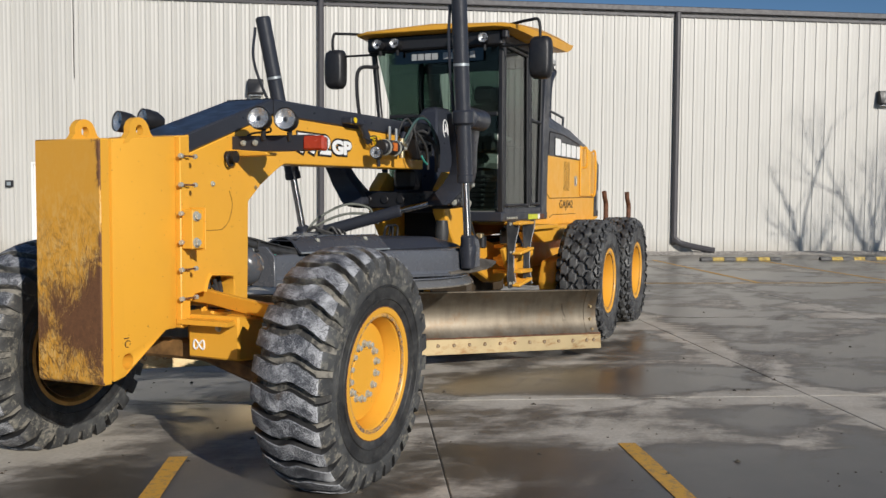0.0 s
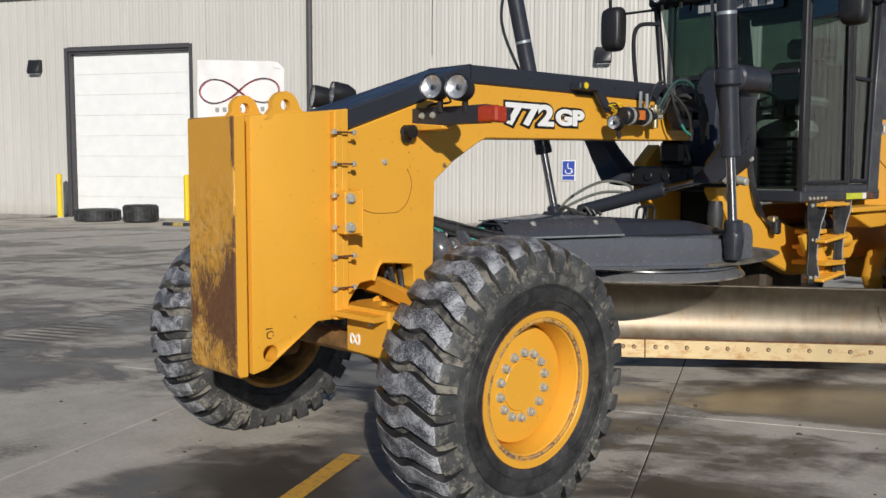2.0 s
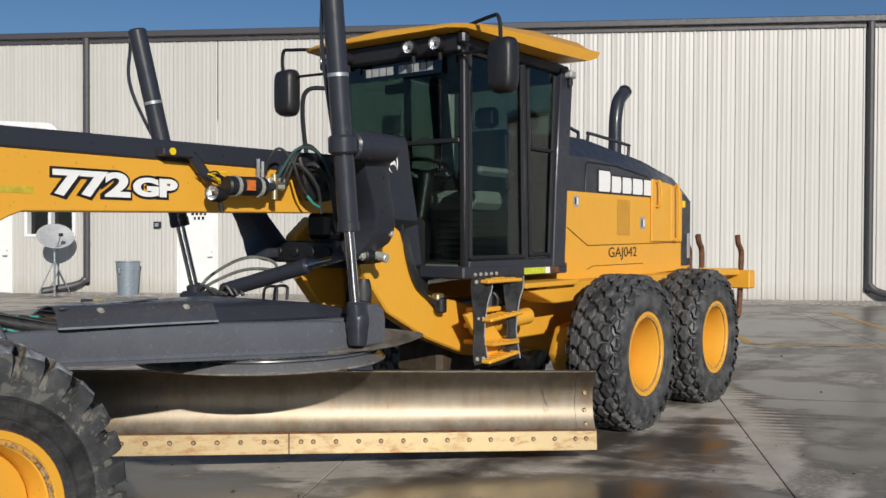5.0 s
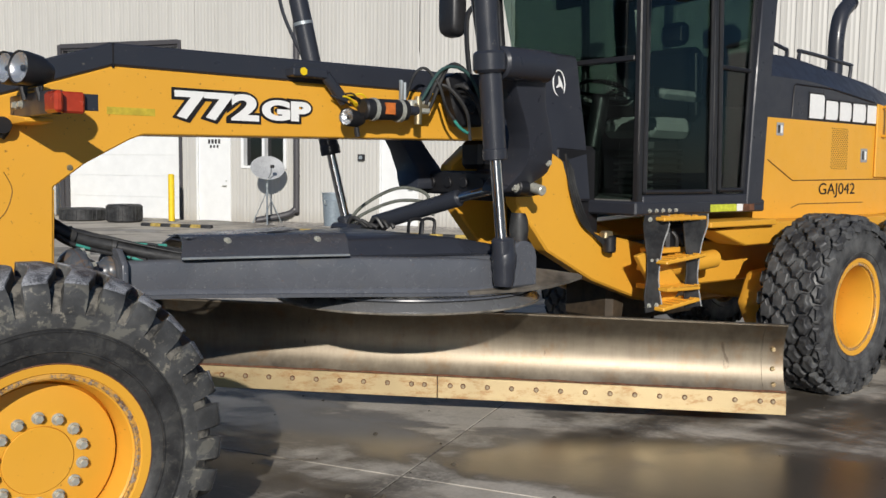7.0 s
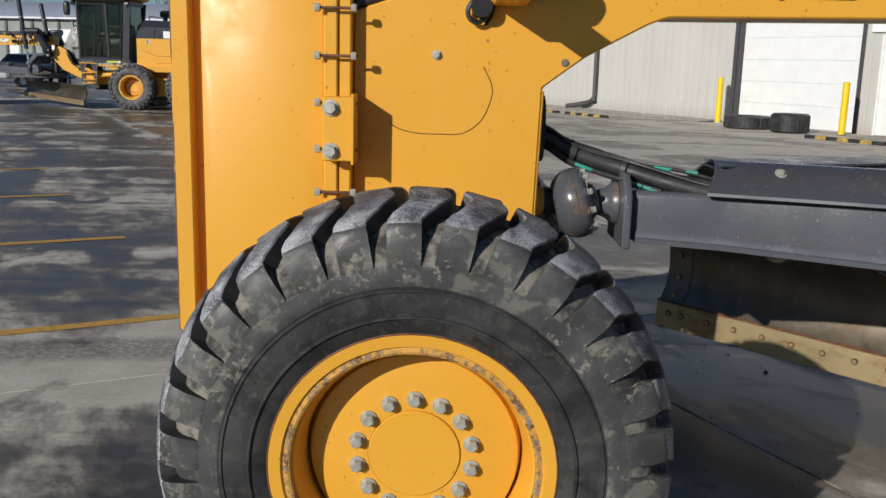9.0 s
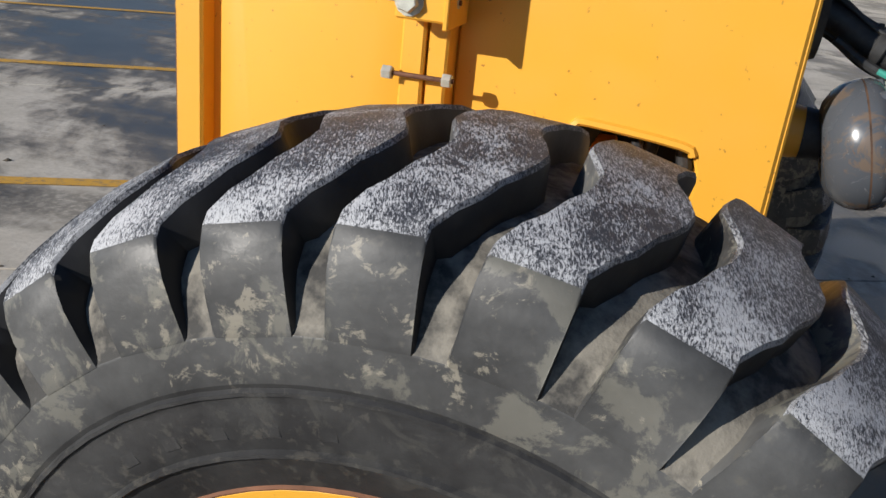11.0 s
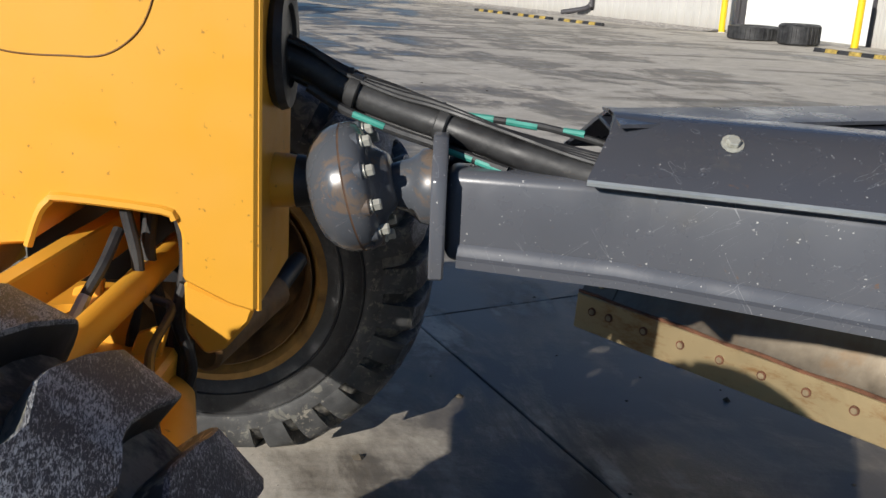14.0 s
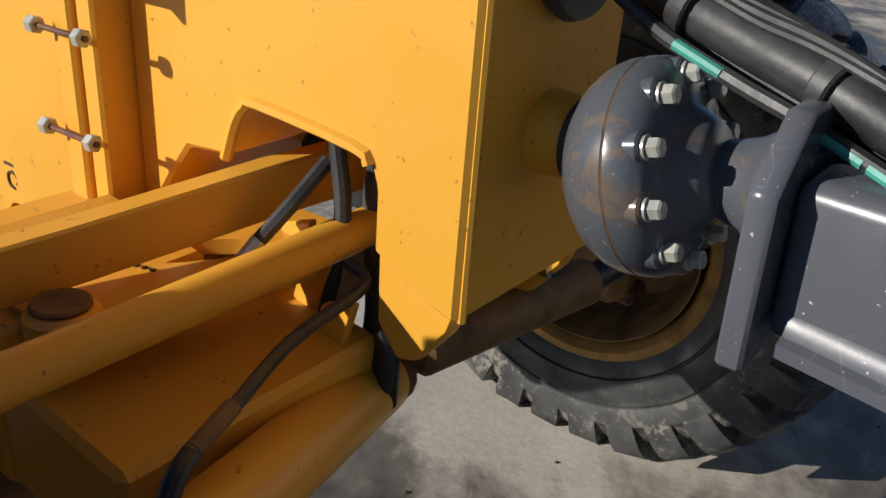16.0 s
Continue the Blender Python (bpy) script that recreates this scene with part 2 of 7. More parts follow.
def blade_steel():
    """Polished moldboard with brown streaks; the shine runs along the blade."""
    m = Mat("worn_blade_steel")
    streak = m.math("ADD", m.math("MULTIPLY", m.noise(14.0, 6, 0.65, m.scale(m.obj, (1.0, 1.0, 0.12))), 0.45), m.math("MULTIPLY", m.noise(2.4, 6, 0.65, m.scale(m.obj, (0.6, 0.6, 2.0))), 0.55))
    rust = m.ramp(m.noise(6, 6, 0.7), 0.52, 0.70, 0, 0.65)
    drip = m.ramp(m.noise(9, 6, 0.7, m.scale(m.obj, (1.0, 1.0, 0.35)), 0.5), 0.66, 0.72, 0, 0.7)
    c = m.mix(m.ramp(streak, 0.3, 0.7), (0.122, 0.100, 0.074), (0.27, 0.232, 0.176))
    m.set(m.mix(drip, m.mix(rust, c, (0.19, 0.118, 0.062)), (0.05, 0.035, 0.025)), m.ramp(streak, 0.3, 0.75, 0.38, 0.54), 0.88)
    m.bump(m.noise(90, 3), 0.08, 0.002)
    return m.m


def edge_steel():
    m = Mat("rust_stained_edge")
    rust = m.ramp(m.noise(8, 8, 0.75, m.scale(m.obj, (0.6, 0.6, 1.6))), 0.50, 0.64, 0, 0.85)
    m.set(m.mix(rust, (0.42, 0.325, 0.180), (0.28, 0.145, 0.055)), m.ramp(m.noise(5, 4), 0.3, 0.7, 0.36, 0.5), 0.65)
    m.bump(m.noise(60, 3), 0.2, 0.003)
    return m.m


BLADE, EDGE = blade_steel(), edge_steel()
BOLTHEAD = plain("worn_bolt_head", (0.34, 0.27, 0.17), 0.45, 0.4, 50, 0.3)


def glass(name, tint, base=0.0):
    m = Mat(name)
    t = m.t
    tr = t.nodes.new("ShaderNodeBsdfTransparent")
    tr.inputs[0].default_value = (*tint, 1)
    gl = t.nodes.new("ShaderNodeBsdfGlossy")
    gl.inputs["Roughness"].default_value = 0.02
    fr = t.nodes.new("ShaderNodeLayerWeight")
    gloss = m.math("MULTIPLY_ADD", m.math("POWER", fr.outputs["Facing"], 4.0), 0.85, 0.035)
    mx = t.nodes.new("ShaderNodeMixShader")
    m.link(m.math("ADD", gloss, base), mx.inputs[0])
    m.link(tr.outputs[0], mx.inputs[1])
    m.link(gl.outputs[0], mx.inputs[2])
    m.link(mx.outputs[0], t.nodes["Material Output"].inputs[0])
    return m.m


GLASS = glass("tinted_cab_glass", (0.41, 0.49, 0.455), 0.0)
CLEAR = glass("clear_lens_glass", (0.95, 0.95, 0.95), 0.0)
DARKGLASS = glass("dark_window_glass", (0.10, 0.11, 0.12), 0.05)


def concrete():
    """Concrete slabs: wet grey sheets, drying pale streaks with feathered edges, tyre marks and small stains."""
    m = Mat("wet_concrete")
    p = m.pos
    x, y = m.axis(p, 0), m.axis(p, 1)
    turn = m.t.nodes.new("ShaderNodeMapping")
    m.link(p, turn.inputs["Vector"])
    turn.inputs["Rotation"].default_value = (0, 0, -0.47)
    q = turn.outputs[0]
    big = m.noise(0.55, 4, 0.55, m.scale(q, (1.0, 0.42, 1.0)), 0.5)
    mid = m.noise(1.9, 7, 0.66, m.scale(q, (1.0, 0.50, 1)), 0.6)
    small = m.noise(7.0, 8, 0.66, m.scale(q, (1.4, 0.7, 1)), 0.5)
    far = m.ramp(m.math("SUBTRACT", y, m.math("MULTIPLY", x, 0.35)), -1.5, 1.5, -0.045, 0.035)
    streak = m.noise(0.9, 5, 0.6, m.scale(p, (0.45, 1.9, 1)), 0.4)
    near = m.math("SQRT", m.math("ADD", m.math("MULTIPLY", m.math("SUBTRACT", x, 0.0), m.math("SUBTRACT", x, 0.0)), m.math("MULTIPLY", m.math("SUBTRACT", y, 0.75), m.math("SUBTRACT", y, 0.75))))
    far = m.math("ADD", far, m.ramp(near, 0.35, 1.05, 0.22, 0.0))
    back = m.ramp(y, 2.5, 7.0)
    far = m.math("ADD", far, m.math("MULTIPLY", back, m.ramp(x, -3.5, 2.5, -0.02, 0.12)))
    far = m.math("ADD", far, m.math("MULTIPLY", m.math("SUBTRACT", streak, 0.5), 0.55))
    for px, py, r0, r1, gain in ((-0.80, 1.45, 0.45, 1.35, 0.30), (-1.0, -0.1, 0.3, 1.0, -0.17), (1.6, -2.2, 0.2, 0.9, 0.10)):
        away = m.math("SQRT", m.math("ADD", m.math("POWER", m.math("SUBTRACT", x, px), 2.0), m.math("POWER", m.math("SUBTRACT", y, py), 2.0)))
        far = m.math("ADD", far, m.ramp(away, r0, r1, gain, 0.0))
    # drying strips beside two of the joints
    for nx, ny, d, gain in ((0.461, -0.887, 4.70, 0.22), (0.870, 0.492, 1.05, 0.16)):
        off = m.math("ABSOLUTE", m.math("SUBTRACT", m.math("ADD", m.math("MULTIPLY", x, nx), m.math("MULTIPLY", y, ny)), d))
        here = m.math("MULTIPLY", m.ramp(off, 0.05, 0.38, gain, 0.0), m.math("MULTIPLY", m.ramp(x, 1.2, 1.9), m.ramp(y, -0.6, -1.2)))
        far = m.math("ADD", far, here)
    wetness = m.math("ADD", m.math("ADD", big, m.math("MULTIPLY", mid, 0.55)), m.math("ADD", m.math("MULTIPLY", small, 0.20), far))
    ox, oy = m.axis(m.obj, 0), m.axis(m.obj, 1)
    rim_x = m.math("MINIMUM", ox, m.math("SUBTRACT", 4.6, ox))
    rim_y = m.math("MINIMUM", oy, m.math("SUBTRACT", 2.95, oy))
    rim = m.math("ABSOLUTE", m.math("MINIMUM", rim_x, rim_y))
    wetness = m.math("ADD", wetness, m.math("MULTIPLY", m.ramp(rim, 0.02, 0.42, 0.13, 0.0), m.ramp(mid, 0.38, 0.52)))
    wetness = m.math("ADD", wetness, m.ramp(m.rand(), 0.0, 1.0, -0.025, 0.025))
    damp = m.ramp(wetness, 0.835, 0.945)
    dry = m.ramp(wetness, 0.930, 1.050)
    fine = m.noise(40, 5, 0.65, p)
    pale = m.mix(m.ramp(m.noise(2.6, 6, 0.68, p), 0.3, 0.7), (0.44, 0.40, 0.335), (0.62, 0.575, 0.50))
    half = m.mix(m.ramp(small, 0.3, 0.7), (0.165, 0.146, 0.118), (0.235, 0.21, 0.175))
    wet = m.mix(m.ramp(m.noise(1.2, 5, 0.6, p), 0.35, 0.7), (0.066, 0.057, 0.046), (0.110, 0.095, 0.077))
    c = m.mix(dry, m.mix(damp, wet, half), pale)
    c = m.mix(m.ramp(fine, 0.42, 0.75, 0, 0.35), c, m.mix(dry, (0.085, 0.075, 0.062), (0.27, 0.24, 0.20)))
    track = m.t.nodes.new("ShaderNodeTexWave")
    track.wave_type = "RINGS"
    m.link(m.scale(p, (0.085, 0.115, 0)), track.inputs["Vector"])
    track.inputs["Scale"].default_value = 1.3
    track.inputs["Distortion"].default_value = 3.5
    track.inputs["Detail"].default_value = 1.0
    mark = m.math("MULTIPLY", m.ramp(track.outputs["Fac"], 0.90, 0.97, 0, 0.55), m.ramp(m.noise(0.35, 3, 0.5, p), 0.48, 0.56))
    mark = m.math("MULTIPLY", mark, m.ramp(m.noise(28, 4, 0.6, p), 0.35, 0.55, 0.35, 1.0))
    c = m.mix(mark, c, (0.05, 0.047, 0.043))
    la, lb = m.axis(q, 0), m.axis(q, 1)
    band = m.t.nodes.new("ShaderNodeTexWave")
    m.link(m.scale(q, (1.0, 0.22, 0)), band.inputs["Vector"])
    band.inputs["Scale"].default_value = 2.3
    band.inputs["Distortion"].default_value = 1.6
    band.inputs["Detail"].default_value = 1.5
    lane = m.math("MULTIPLY", m.ramp(m.math("ABSOLUTE", m.math("ADD", lb, 5.15)), 0.28, 0.52, 1.0, 0.0), m.ramp(m.math("ABSOLUTE", m.math("SUBTRACT", la, 5.6)), 0.9, 1.9, 1.0, 0.0))
    lane2 = m.math("MULTIPLY", m.ramp(m.math("ABSOLUTE", m.math("SUBTRACT", lb, 4.0)), 0.22, 0.42, 1.0, 0.0), m.ramp(m.math("ABSOLUTE", m.math("SUBTRACT", la, 3.0)), 1.6, 2.8, 1.0, 0.0))
    print_mark = m.math("MULTIPLY", m.math("MAXIMUM", lane, lane2), m.ramp(band.outputs["Fac"], 0.42, 0.62))
    c = m.mix(m.math("MULTIPLY", print_mark, 0.75), c, (0.085, 0.074, 0.060))
    oil = m.ramp(m.noise(1.3, 5, 0.62, p), 0.68, 0.74, 0, 0.55)
    c = m.mix(oil, c, (0.035, 0.033, 0.032))
    grit = m.ramp(m.noise(90, 2, 0.5, p), 0.735, 0.76, 0, 0.8)
    c = m.mix(grit, c, (0.035, 0.032, 0.03))
    r = m.ramp(m.math("ADD", m.math("MULTIPLY", damp, 0.28), m.math("MULTIPLY", dry, 0.35)), 0.0, 0.63, 0.29, 0.85)
    m.set(c, r)
    m.link(m.ramp(dry, 0, 1, 0.42, 0.12), m.b.inputs["Specular IOR Level"])
    m.bump(m.math("MULTIPLY", m.noise(60, 6, 0.65, p), m.math("ADD", damp, 0.25)), 0.20, 0.006)
    return m.m


CONCRETE = concrete()
JOINT = plain("joint_filler", (0.045, 0.041, 0.036), 0.9)


def line_paint():
    m = Mat("worn_line_paint")
    f = m.ramp(m.noise(20, 6, 0.7, m.pos), 0.50, 0.66, 0, 0.75)
    m.set(m.mix(f, (0.62, 0.34, 0.05), (0.20, 0.17, 0.12)), 0.6)
    return m.m


LINE = line_paint()


def siding():
    m = Mat("painted_metal_siding")
    f = m.noise(0.5, 4, 0.6, m.scale(m.pos, (1, 1, 0.35)))
    streak = m.noise(5, 4, 0.6, m.scale(m.pos, (1, 1, 0.06)))
    c = m.mix(m.ramp(f, 0.3, 0.7), (0.48, 0.468, 0.435), (0.54, 0.527, 0.49))
    c = m.mix(m.ramp(streak, 0.55, 0.75, 0, 0.25), c, (0.40, 0.388, 0.36))
    low = m.ramp(m.math("ADD", m.axis(m.pos, 2), m.math("MULTIPLY", streak, 0.6)), 0.35, 0.75, 0.5, 0.0)
    c = m.mix(low, c, (0.36, 0.33, 0.28))
    m.set(c, 0.42)
    return m.m


SIDING = siding()
TRIM = plain("dark_bronze_trim", (0.060, 0.057, 0.062), 0.5, 0.0, 40, 0.1)
DOORWHITE = plain("white_door_paint", (0.76, 0.77, 0.76), 0.5, 0.0, 3, 0.05, 0.02)
SAFETY = plain("safety_yellow", (0.80, 0.56, 0.01), 0.5, 0.0, 6, 0.12)
GRAVEL = plain("gravel", (0.40, 0.37, 0.33), 0.95, 0.0, 9, 0.6, 1.0)
GALV = plain("galvanised", (0.42, 0.46, 0.48), 0.4, 0.6, 12, 0.2)
BANNER = plain("white_banner", (0.80, 0.79, 0.78), 0.6, 0.0, 3, 0.06, 0.1)
BARK = plain("bark", (0.16, 0.125, 0.10), 0.9, 0.0, 20, 0.4, 0.4)
ASPHALT = plain("dull_ground", (0.16, 0.145, 0.12), 0.9, 0.0, 0.4, 0.4)


# ---- building blocks ----
def part(name, bm, mat, parent=None, label="", smooth=35, mats=()):
    """One mesh object out of a bmesh, under a thing or a part."""
    bmesh.ops.recalc_face_normals(bm, faces=bm.faces)
    for e in bm.edges:
        if len(e.link_faces) == 2:
            e.smooth = e.calc_face_angle(3.2) < radians(smooth)
    for f in bm.faces:
        f.smooth = True
    me = bpy.data.meshes.new(name)
    bm.to_mesh(me)
    bm.free()
    me.materials.append(mat)
    for extra in mats:
        me.materials.append(extra)
    ob = new(name, me)
    if parent:
        ob.parent = parent
        ob.matrix_parent_inverse = parent.matrix_world.inverted() if parent.type == "EMPTY" else Matrix()
    if label:
        ob["label"] = label
    return ob


def thing(name, label, category, at=(0, 0, 0), group="", kind=""):
    ob = new(name)
    ob.empty_display_size = 0.2
    ob.matrix_world = Matrix.Translation(at)
    bpy.context.view_layer.update()
    return tagged(ob, label, category, group, kind)


def bevel(bm, w, segs=1, edges=None):
    if w:
        bmesh.ops.bevel(bm, geom=edges or bm.edges[:], offset=w, segments=segs, affect="EDGES", profile=0.5, clamp_overlap=True)
    return bm


def box(lo, hi, bev=0.0, bm=None, m=None):
    bm2 = bmesh.new()
    bmesh.ops.create_cube(bm2, size=1)
    for v in bm2.verts:
        v.co = Vector([lo[i] + (v.co[i] + 0.5) * (hi[i] - lo[i]) for i in range(3)])
    bevel(bm2, bev)
    if m:
        bm2.transform(m)
    return join(bm, bm2)


def join(bm, bm2):
    if bm is None:
        return bm2
    me = bpy.data.meshes.new("tmp")
    bm2.to_mesh(me)
    bm2.free()
    bm.from_mesh(me)
    bpy.data.meshes.remove(me)
    return bm


def prism(pts, lo, hi, axis="y", bev=0.0, bm=None, m=None):
    """An outline swept from lo to hi along an axis; the outline is in the other two coordinates."""
    bm2 = bmesh.new()

    def at(p, d):
        return {"y": (p[0], d, p[1]), "x": (d, p[0], p[1]), "z": (p[0], p[1], d)}[axis]

    a = [bm2.verts.new(at(p, lo)) for p in pts]
    b = [bm2.verts.new(at(p, hi)) for p in pts]
    bm2.faces.new(a)
    bm2.faces.new(b[::-1])
    for i in range(len(pts)):
        j = (i + 1) % len(pts)
        bm2.faces.new((a[i], b[i], b[j], a[j]))
    bmesh.ops.recalc_face_normals(bm2, faces=bm2.faces)
    bevel(bm2, bev)
    if m:
        bm2.transform(m)
    return join(bm, bm2)


def pierced(outer, hole, lo, hi, axis="y"):
    """A plate of one outline with a hole through it, lying across an axis."""
    bm = bmesh.new()
    for loop in (outer, hole):
        ring = [bm.verts.new((p[0], lo, p[1]) if axis == "y" else (p[0], p[1], lo)) for p in loop]
        for i, v in enumerate(ring):
            bm.edges.new((v, ring[(i + 1) % len(ring)]))
    bmesh.ops.triangle_fill(bm, edges=bm.edges[:], use_beauty=True)
    grown = bmesh.ops.extrude_face_region(bm, geom=bm.faces[:])["geom"]
    bmesh.ops.translate(bm, verts=[g for g in grown if isinstance(g, bmesh.types.BMVert)], vec=(0, hi - lo, 0) if axis == "y" else (0, 0, hi - lo))
    return bm


def loft(rings, cap=True, bm=None, closed=True):
    """Skin over rings of equal length."""
    bm2 = bmesh.new()
    vs = [[bm2.verts.new(p) for p in r] for r in rings]
    n = len(rings[0])
    for a, b in zip(vs, vs[1:]):
        for i in range(n if closed else n - 1):
            j = (i + 1) % n
            bm2.faces.new((a[i], a[j], b[j], b[i]))
    if cap:
        bm2.faces.new(vs[0][::-1])
        bm2.faces.new(vs[-1])
    return join(bm, bm2)


def frame_of(d):
    d = Vector(d).normalized()
    a = d.orthogonal().normalized()
    return a, d.cross(a)


def rod(p, q, r, r2=None, segs=16, bev=0.0, bm=None):
    p, q = Vector(p), Vector(q)
    a, b = frame_of(q - p)
    r2 = r if r2 is None else r2
    ring = lambda c, k: [c + (a * math.cos(t) + b * math.sin(t)) * k for t in (2 * math.pi * i / segs for i in range(segs))]  # noqa: E731
    rings = [ring(p, r), ring(q, r2)]
    if bev:
        d = (q - p).normalized() * bev
        rings = [ring(p, r - bev), ring(p + d, r), ring(q - d, r2), ring(q, r2 - bev)]
    return loft(rings, True, bm)


def tube(pts, r, segs=8, bm=None, steps=6, soft=True):
    """A hose or bent pipe through points."""
    pts = [Vector(p) for p in pts]
    if soft and len(pts) > 2:
        ext = [pts[0] * 2 - pts[1], *pts, pts[-1] * 2 - pts[-2]]
        out = []
        for i in range(1, len(ext) - 2):
            p0, p1, p2, p3 = ext[i - 1 : i + 3]
            for k in range(steps):
                t = k / steps
                out.append(0.5 * (2 * p1 + (p2 - p0) * t + (2 * p0 - 5 * p1 + 4 * p2 - p3) * t * t + (3 * p1 - p0 - 3 * p2 + p3) * t**3))
        pts = [*out, pts[-1]]
    rings = []
    a = None
    for i, p in enumerate(pts):
        d = (pts[min(i + 1, len(pts) - 1)] - pts[max(i - 1, 0)]).normalized()
        a = d.orthogonal().normalized() if a is None else (a - d * a.dot(d)).normalized()
        b = d.cross(a)
        rings.append([p + (a * math.cos(t) + b * math.sin(t)) * r for t in (2 * math.pi * k / segs for k in range(segs))])
    return loft(rings, True, bm)


def lathe(profile, segs=32, m=None, bm=None, closed=False):
    """A profile of (along, radius) turned about the y axis."""
    rings = [[(rad * math.cos(t), w, rad * math.sin(t)) for t in (2 * math.pi * k / segs for k in range(segs))] for w, rad in profile]
    if closed:
        rings.append(rings[0])
    b2 = loft(rings, not closed)
    if closed:
        bmesh.ops.remove_doubles(b2, verts=b2.verts, dist=1e-6)
    if m:
        b2.transform(m)
    return join(bm, b2)


def hexbolt(at, d, r=0.012, h=0.012, washer=1.35, bm=None):
    """A bolt head on a washer, pointing along d."""
    at, d = Vector(at), Vector(d).normalized()
    bm = rod(at, at + d * h * 0.25, r * washer, segs=12, bm=bm)
    return rod(at + d * h * 0.25, at + d * h * 1.25, r, segs=6, bev=h * 0.15, bm=bm)


def written(name, body, height, mat, parent, m, thick=0.002, bold=0.0, shear=0.0, width=0.0, label=""):
    """Lettering as a mesh, its foot at the origin of m, reading along x with y up."""
    cu = bpy.data.curves.new(name, "FONT")
    cu.body, cu.size, cu.extrude, cu.offset, cu.shear = body, height / 0.7, thick, bold, shear
    ob = bpy.data.objects.new(name, cu)
    scene.collection.objects.link(ob)
    bpy.context.view_layer.update()
    me = bpy.data.meshes.new_from_object(ob.evaluated_get(bpy.context.evaluated_depsgraph_get()))
    bpy.data.objects.remove(ob)
    xs = [v.co.x for v in me.vertices]
    k = width / (max(xs) - min(xs)) if width else 1.0
    x0 = min(xs)
    for v in me.vertices:
        v.co.x = (v.co.x - x0) * k
    me.transform(m)
    me.materials.clear()
    me.materials.append(mat)
    me.name = name
    out = new(name, me)
    if parent:
        out.parent = parent
        out.matrix_parent_inverse = parent.matrix_world.inverted() if parent.type == "EMPTY" else Matrix()
    if label:
        out["label"] = label
    return out

# ---- ground ----
G1, G2 = Vector((0.891, 0.454, 0)), Vector((0.454, -0.891, 0))
WALL0, WU, WN = Vector((13.695, 14.966, 0)), Vector((0.5, -0.8660, 0)), Vector((-0.8660, -0.5, 0))


def lot(a, b, z=0.0):
    return G1 * a + G2 * b + Vector((0, 0, z))


def wall_at(s, off, z):
    return WALL0 + WU * s + WN * off + Vector((0, 0, z))


WALLM = Matrix((WU.to_4d(), (-WN).to_4d(), (0, 0, 1, 0), (0, 0, 0, 1))).transposed()
for i in range(3):
    WALLM[i][3] = WALL0[i]
WALLM[3][0] = WALLM[3][1] = WALLM[3][2] = 0.0
LOTM = Matrix(((G1.x, -G2.x, 0, 0), (G1.y, -G2.y, 0, 0), (0, 0, 1, 0), (0, 0, 0, 1)))

bm = bmesh.new()
bmesh.ops.create_grid(bm, x_segments=24, y_segments=24, size=900)
bm.transform(Matrix.Translation((0, 0, -0.006)))
ground = tagged(part("ground", bm, JOINT, None, mats=(ASPHALT,)), "dark joint bed under the wet concrete yard", "ground", kind="structure")
for poly in ground.data.polygons:
    c = poly.center
    poly.material_index = 1 if c.length > 120 else 0


def slab_mesh(la, lb):
    bm = bmesh.new()
    g = 0.004
    lo, hi = [g, g], [la - g, lb - g]
    tops = [bm.verts.new((x, y, 0)) for x, y in ((lo[0] + .004, lo[1] + .004), (hi[0] - .004, lo[1] + .004), (hi[0] - .004, hi[1] - .004), (lo[0] + .004, hi[1] - .004))]
    mids = [bm.verts.new((x, y, -0.003)) for x, y in ((lo[0], lo[1]), (hi[0], lo[1]), (hi[0], hi[1]), (lo[0], hi[1]))]
    lows = [bm.verts.new((v.co.x, v.co.y, -0.006)) for v in mids]
    bm.faces.new(tops)
    for r, s in ((mids, tops), (lows, mids)):
        for i in range(4):
            j = (i + 1) % 4
            bm.faces.new((r[i], r[j], s[j], s[i]))
    bmesh.ops.recalc_face_normals(bm, faces=bm.faces)
    me = bpy.data.meshes.new("slab")
    bm.to_mesh(me)
    bm.free()
    me.materials.append(CONCRETE)
    return me


SLAB_A, SLAB_B = 4.6, 2.95
slab = slab_mesh(SLAB_A, SLAB_B)
yard_slab = slab_mesh(SLAB_A * 8, SLAB_B * 8)
for i in range(-3, 5):
    for j in range(-14, 10):
        if 1.3 + SLAB_A * i < 18.5:
            ob = new("slab", slab)
            ob.matrix_world = LOTM @ Matrix.Translation((1.3 + SLAB_A * i, -1.6 - SLAB_B * (j + 1), 0))
            ob.parent = ground
# the outlying yard, beyond the slabs that can be told apart
for i0, j0 in [(-11, j) for j in (-30, -22, -14, -6, 2, 10)] + [(-3, j) for j in (-30, -22, 10)] + [(-19, j) for j in (-30, -22, -14, -6, 2)]:
    ob = new("slab", yard_slab)
    ob.matrix_world = LOTM @ Matrix.Translation((1.3 + SLAB_A * i0, -1.6 - SLAB_B * (j0 + 8), 0))
    ob.parent = ground


def painted_line(a0, b0, a1, b1, w=0.105):
    """A yellow stall line, laid on the slabs."""
    p, q = lot(a0, b0), lot(a1, b1)
    d = (q - p).normalized()
    s = Vector((-d.y, d.x, 0)) * w / 2
    n = max(2, int((q - p).length / 0.4))
    bm = bmesh.new()
    rows = []
    for k in range(n + 1):
        c = p + (q - p) * (k / n)
        rows.append([bm.verts.new(c + s * sg * random.uniform(0.93, 1.05) + Vector((0, 0, 0.004))) for sg in (1, -1)])
    for r0, r1 in zip(rows, rows[1:]):
        bm.faces.new((r0[0], r0[1], r1[1], r1[0]))
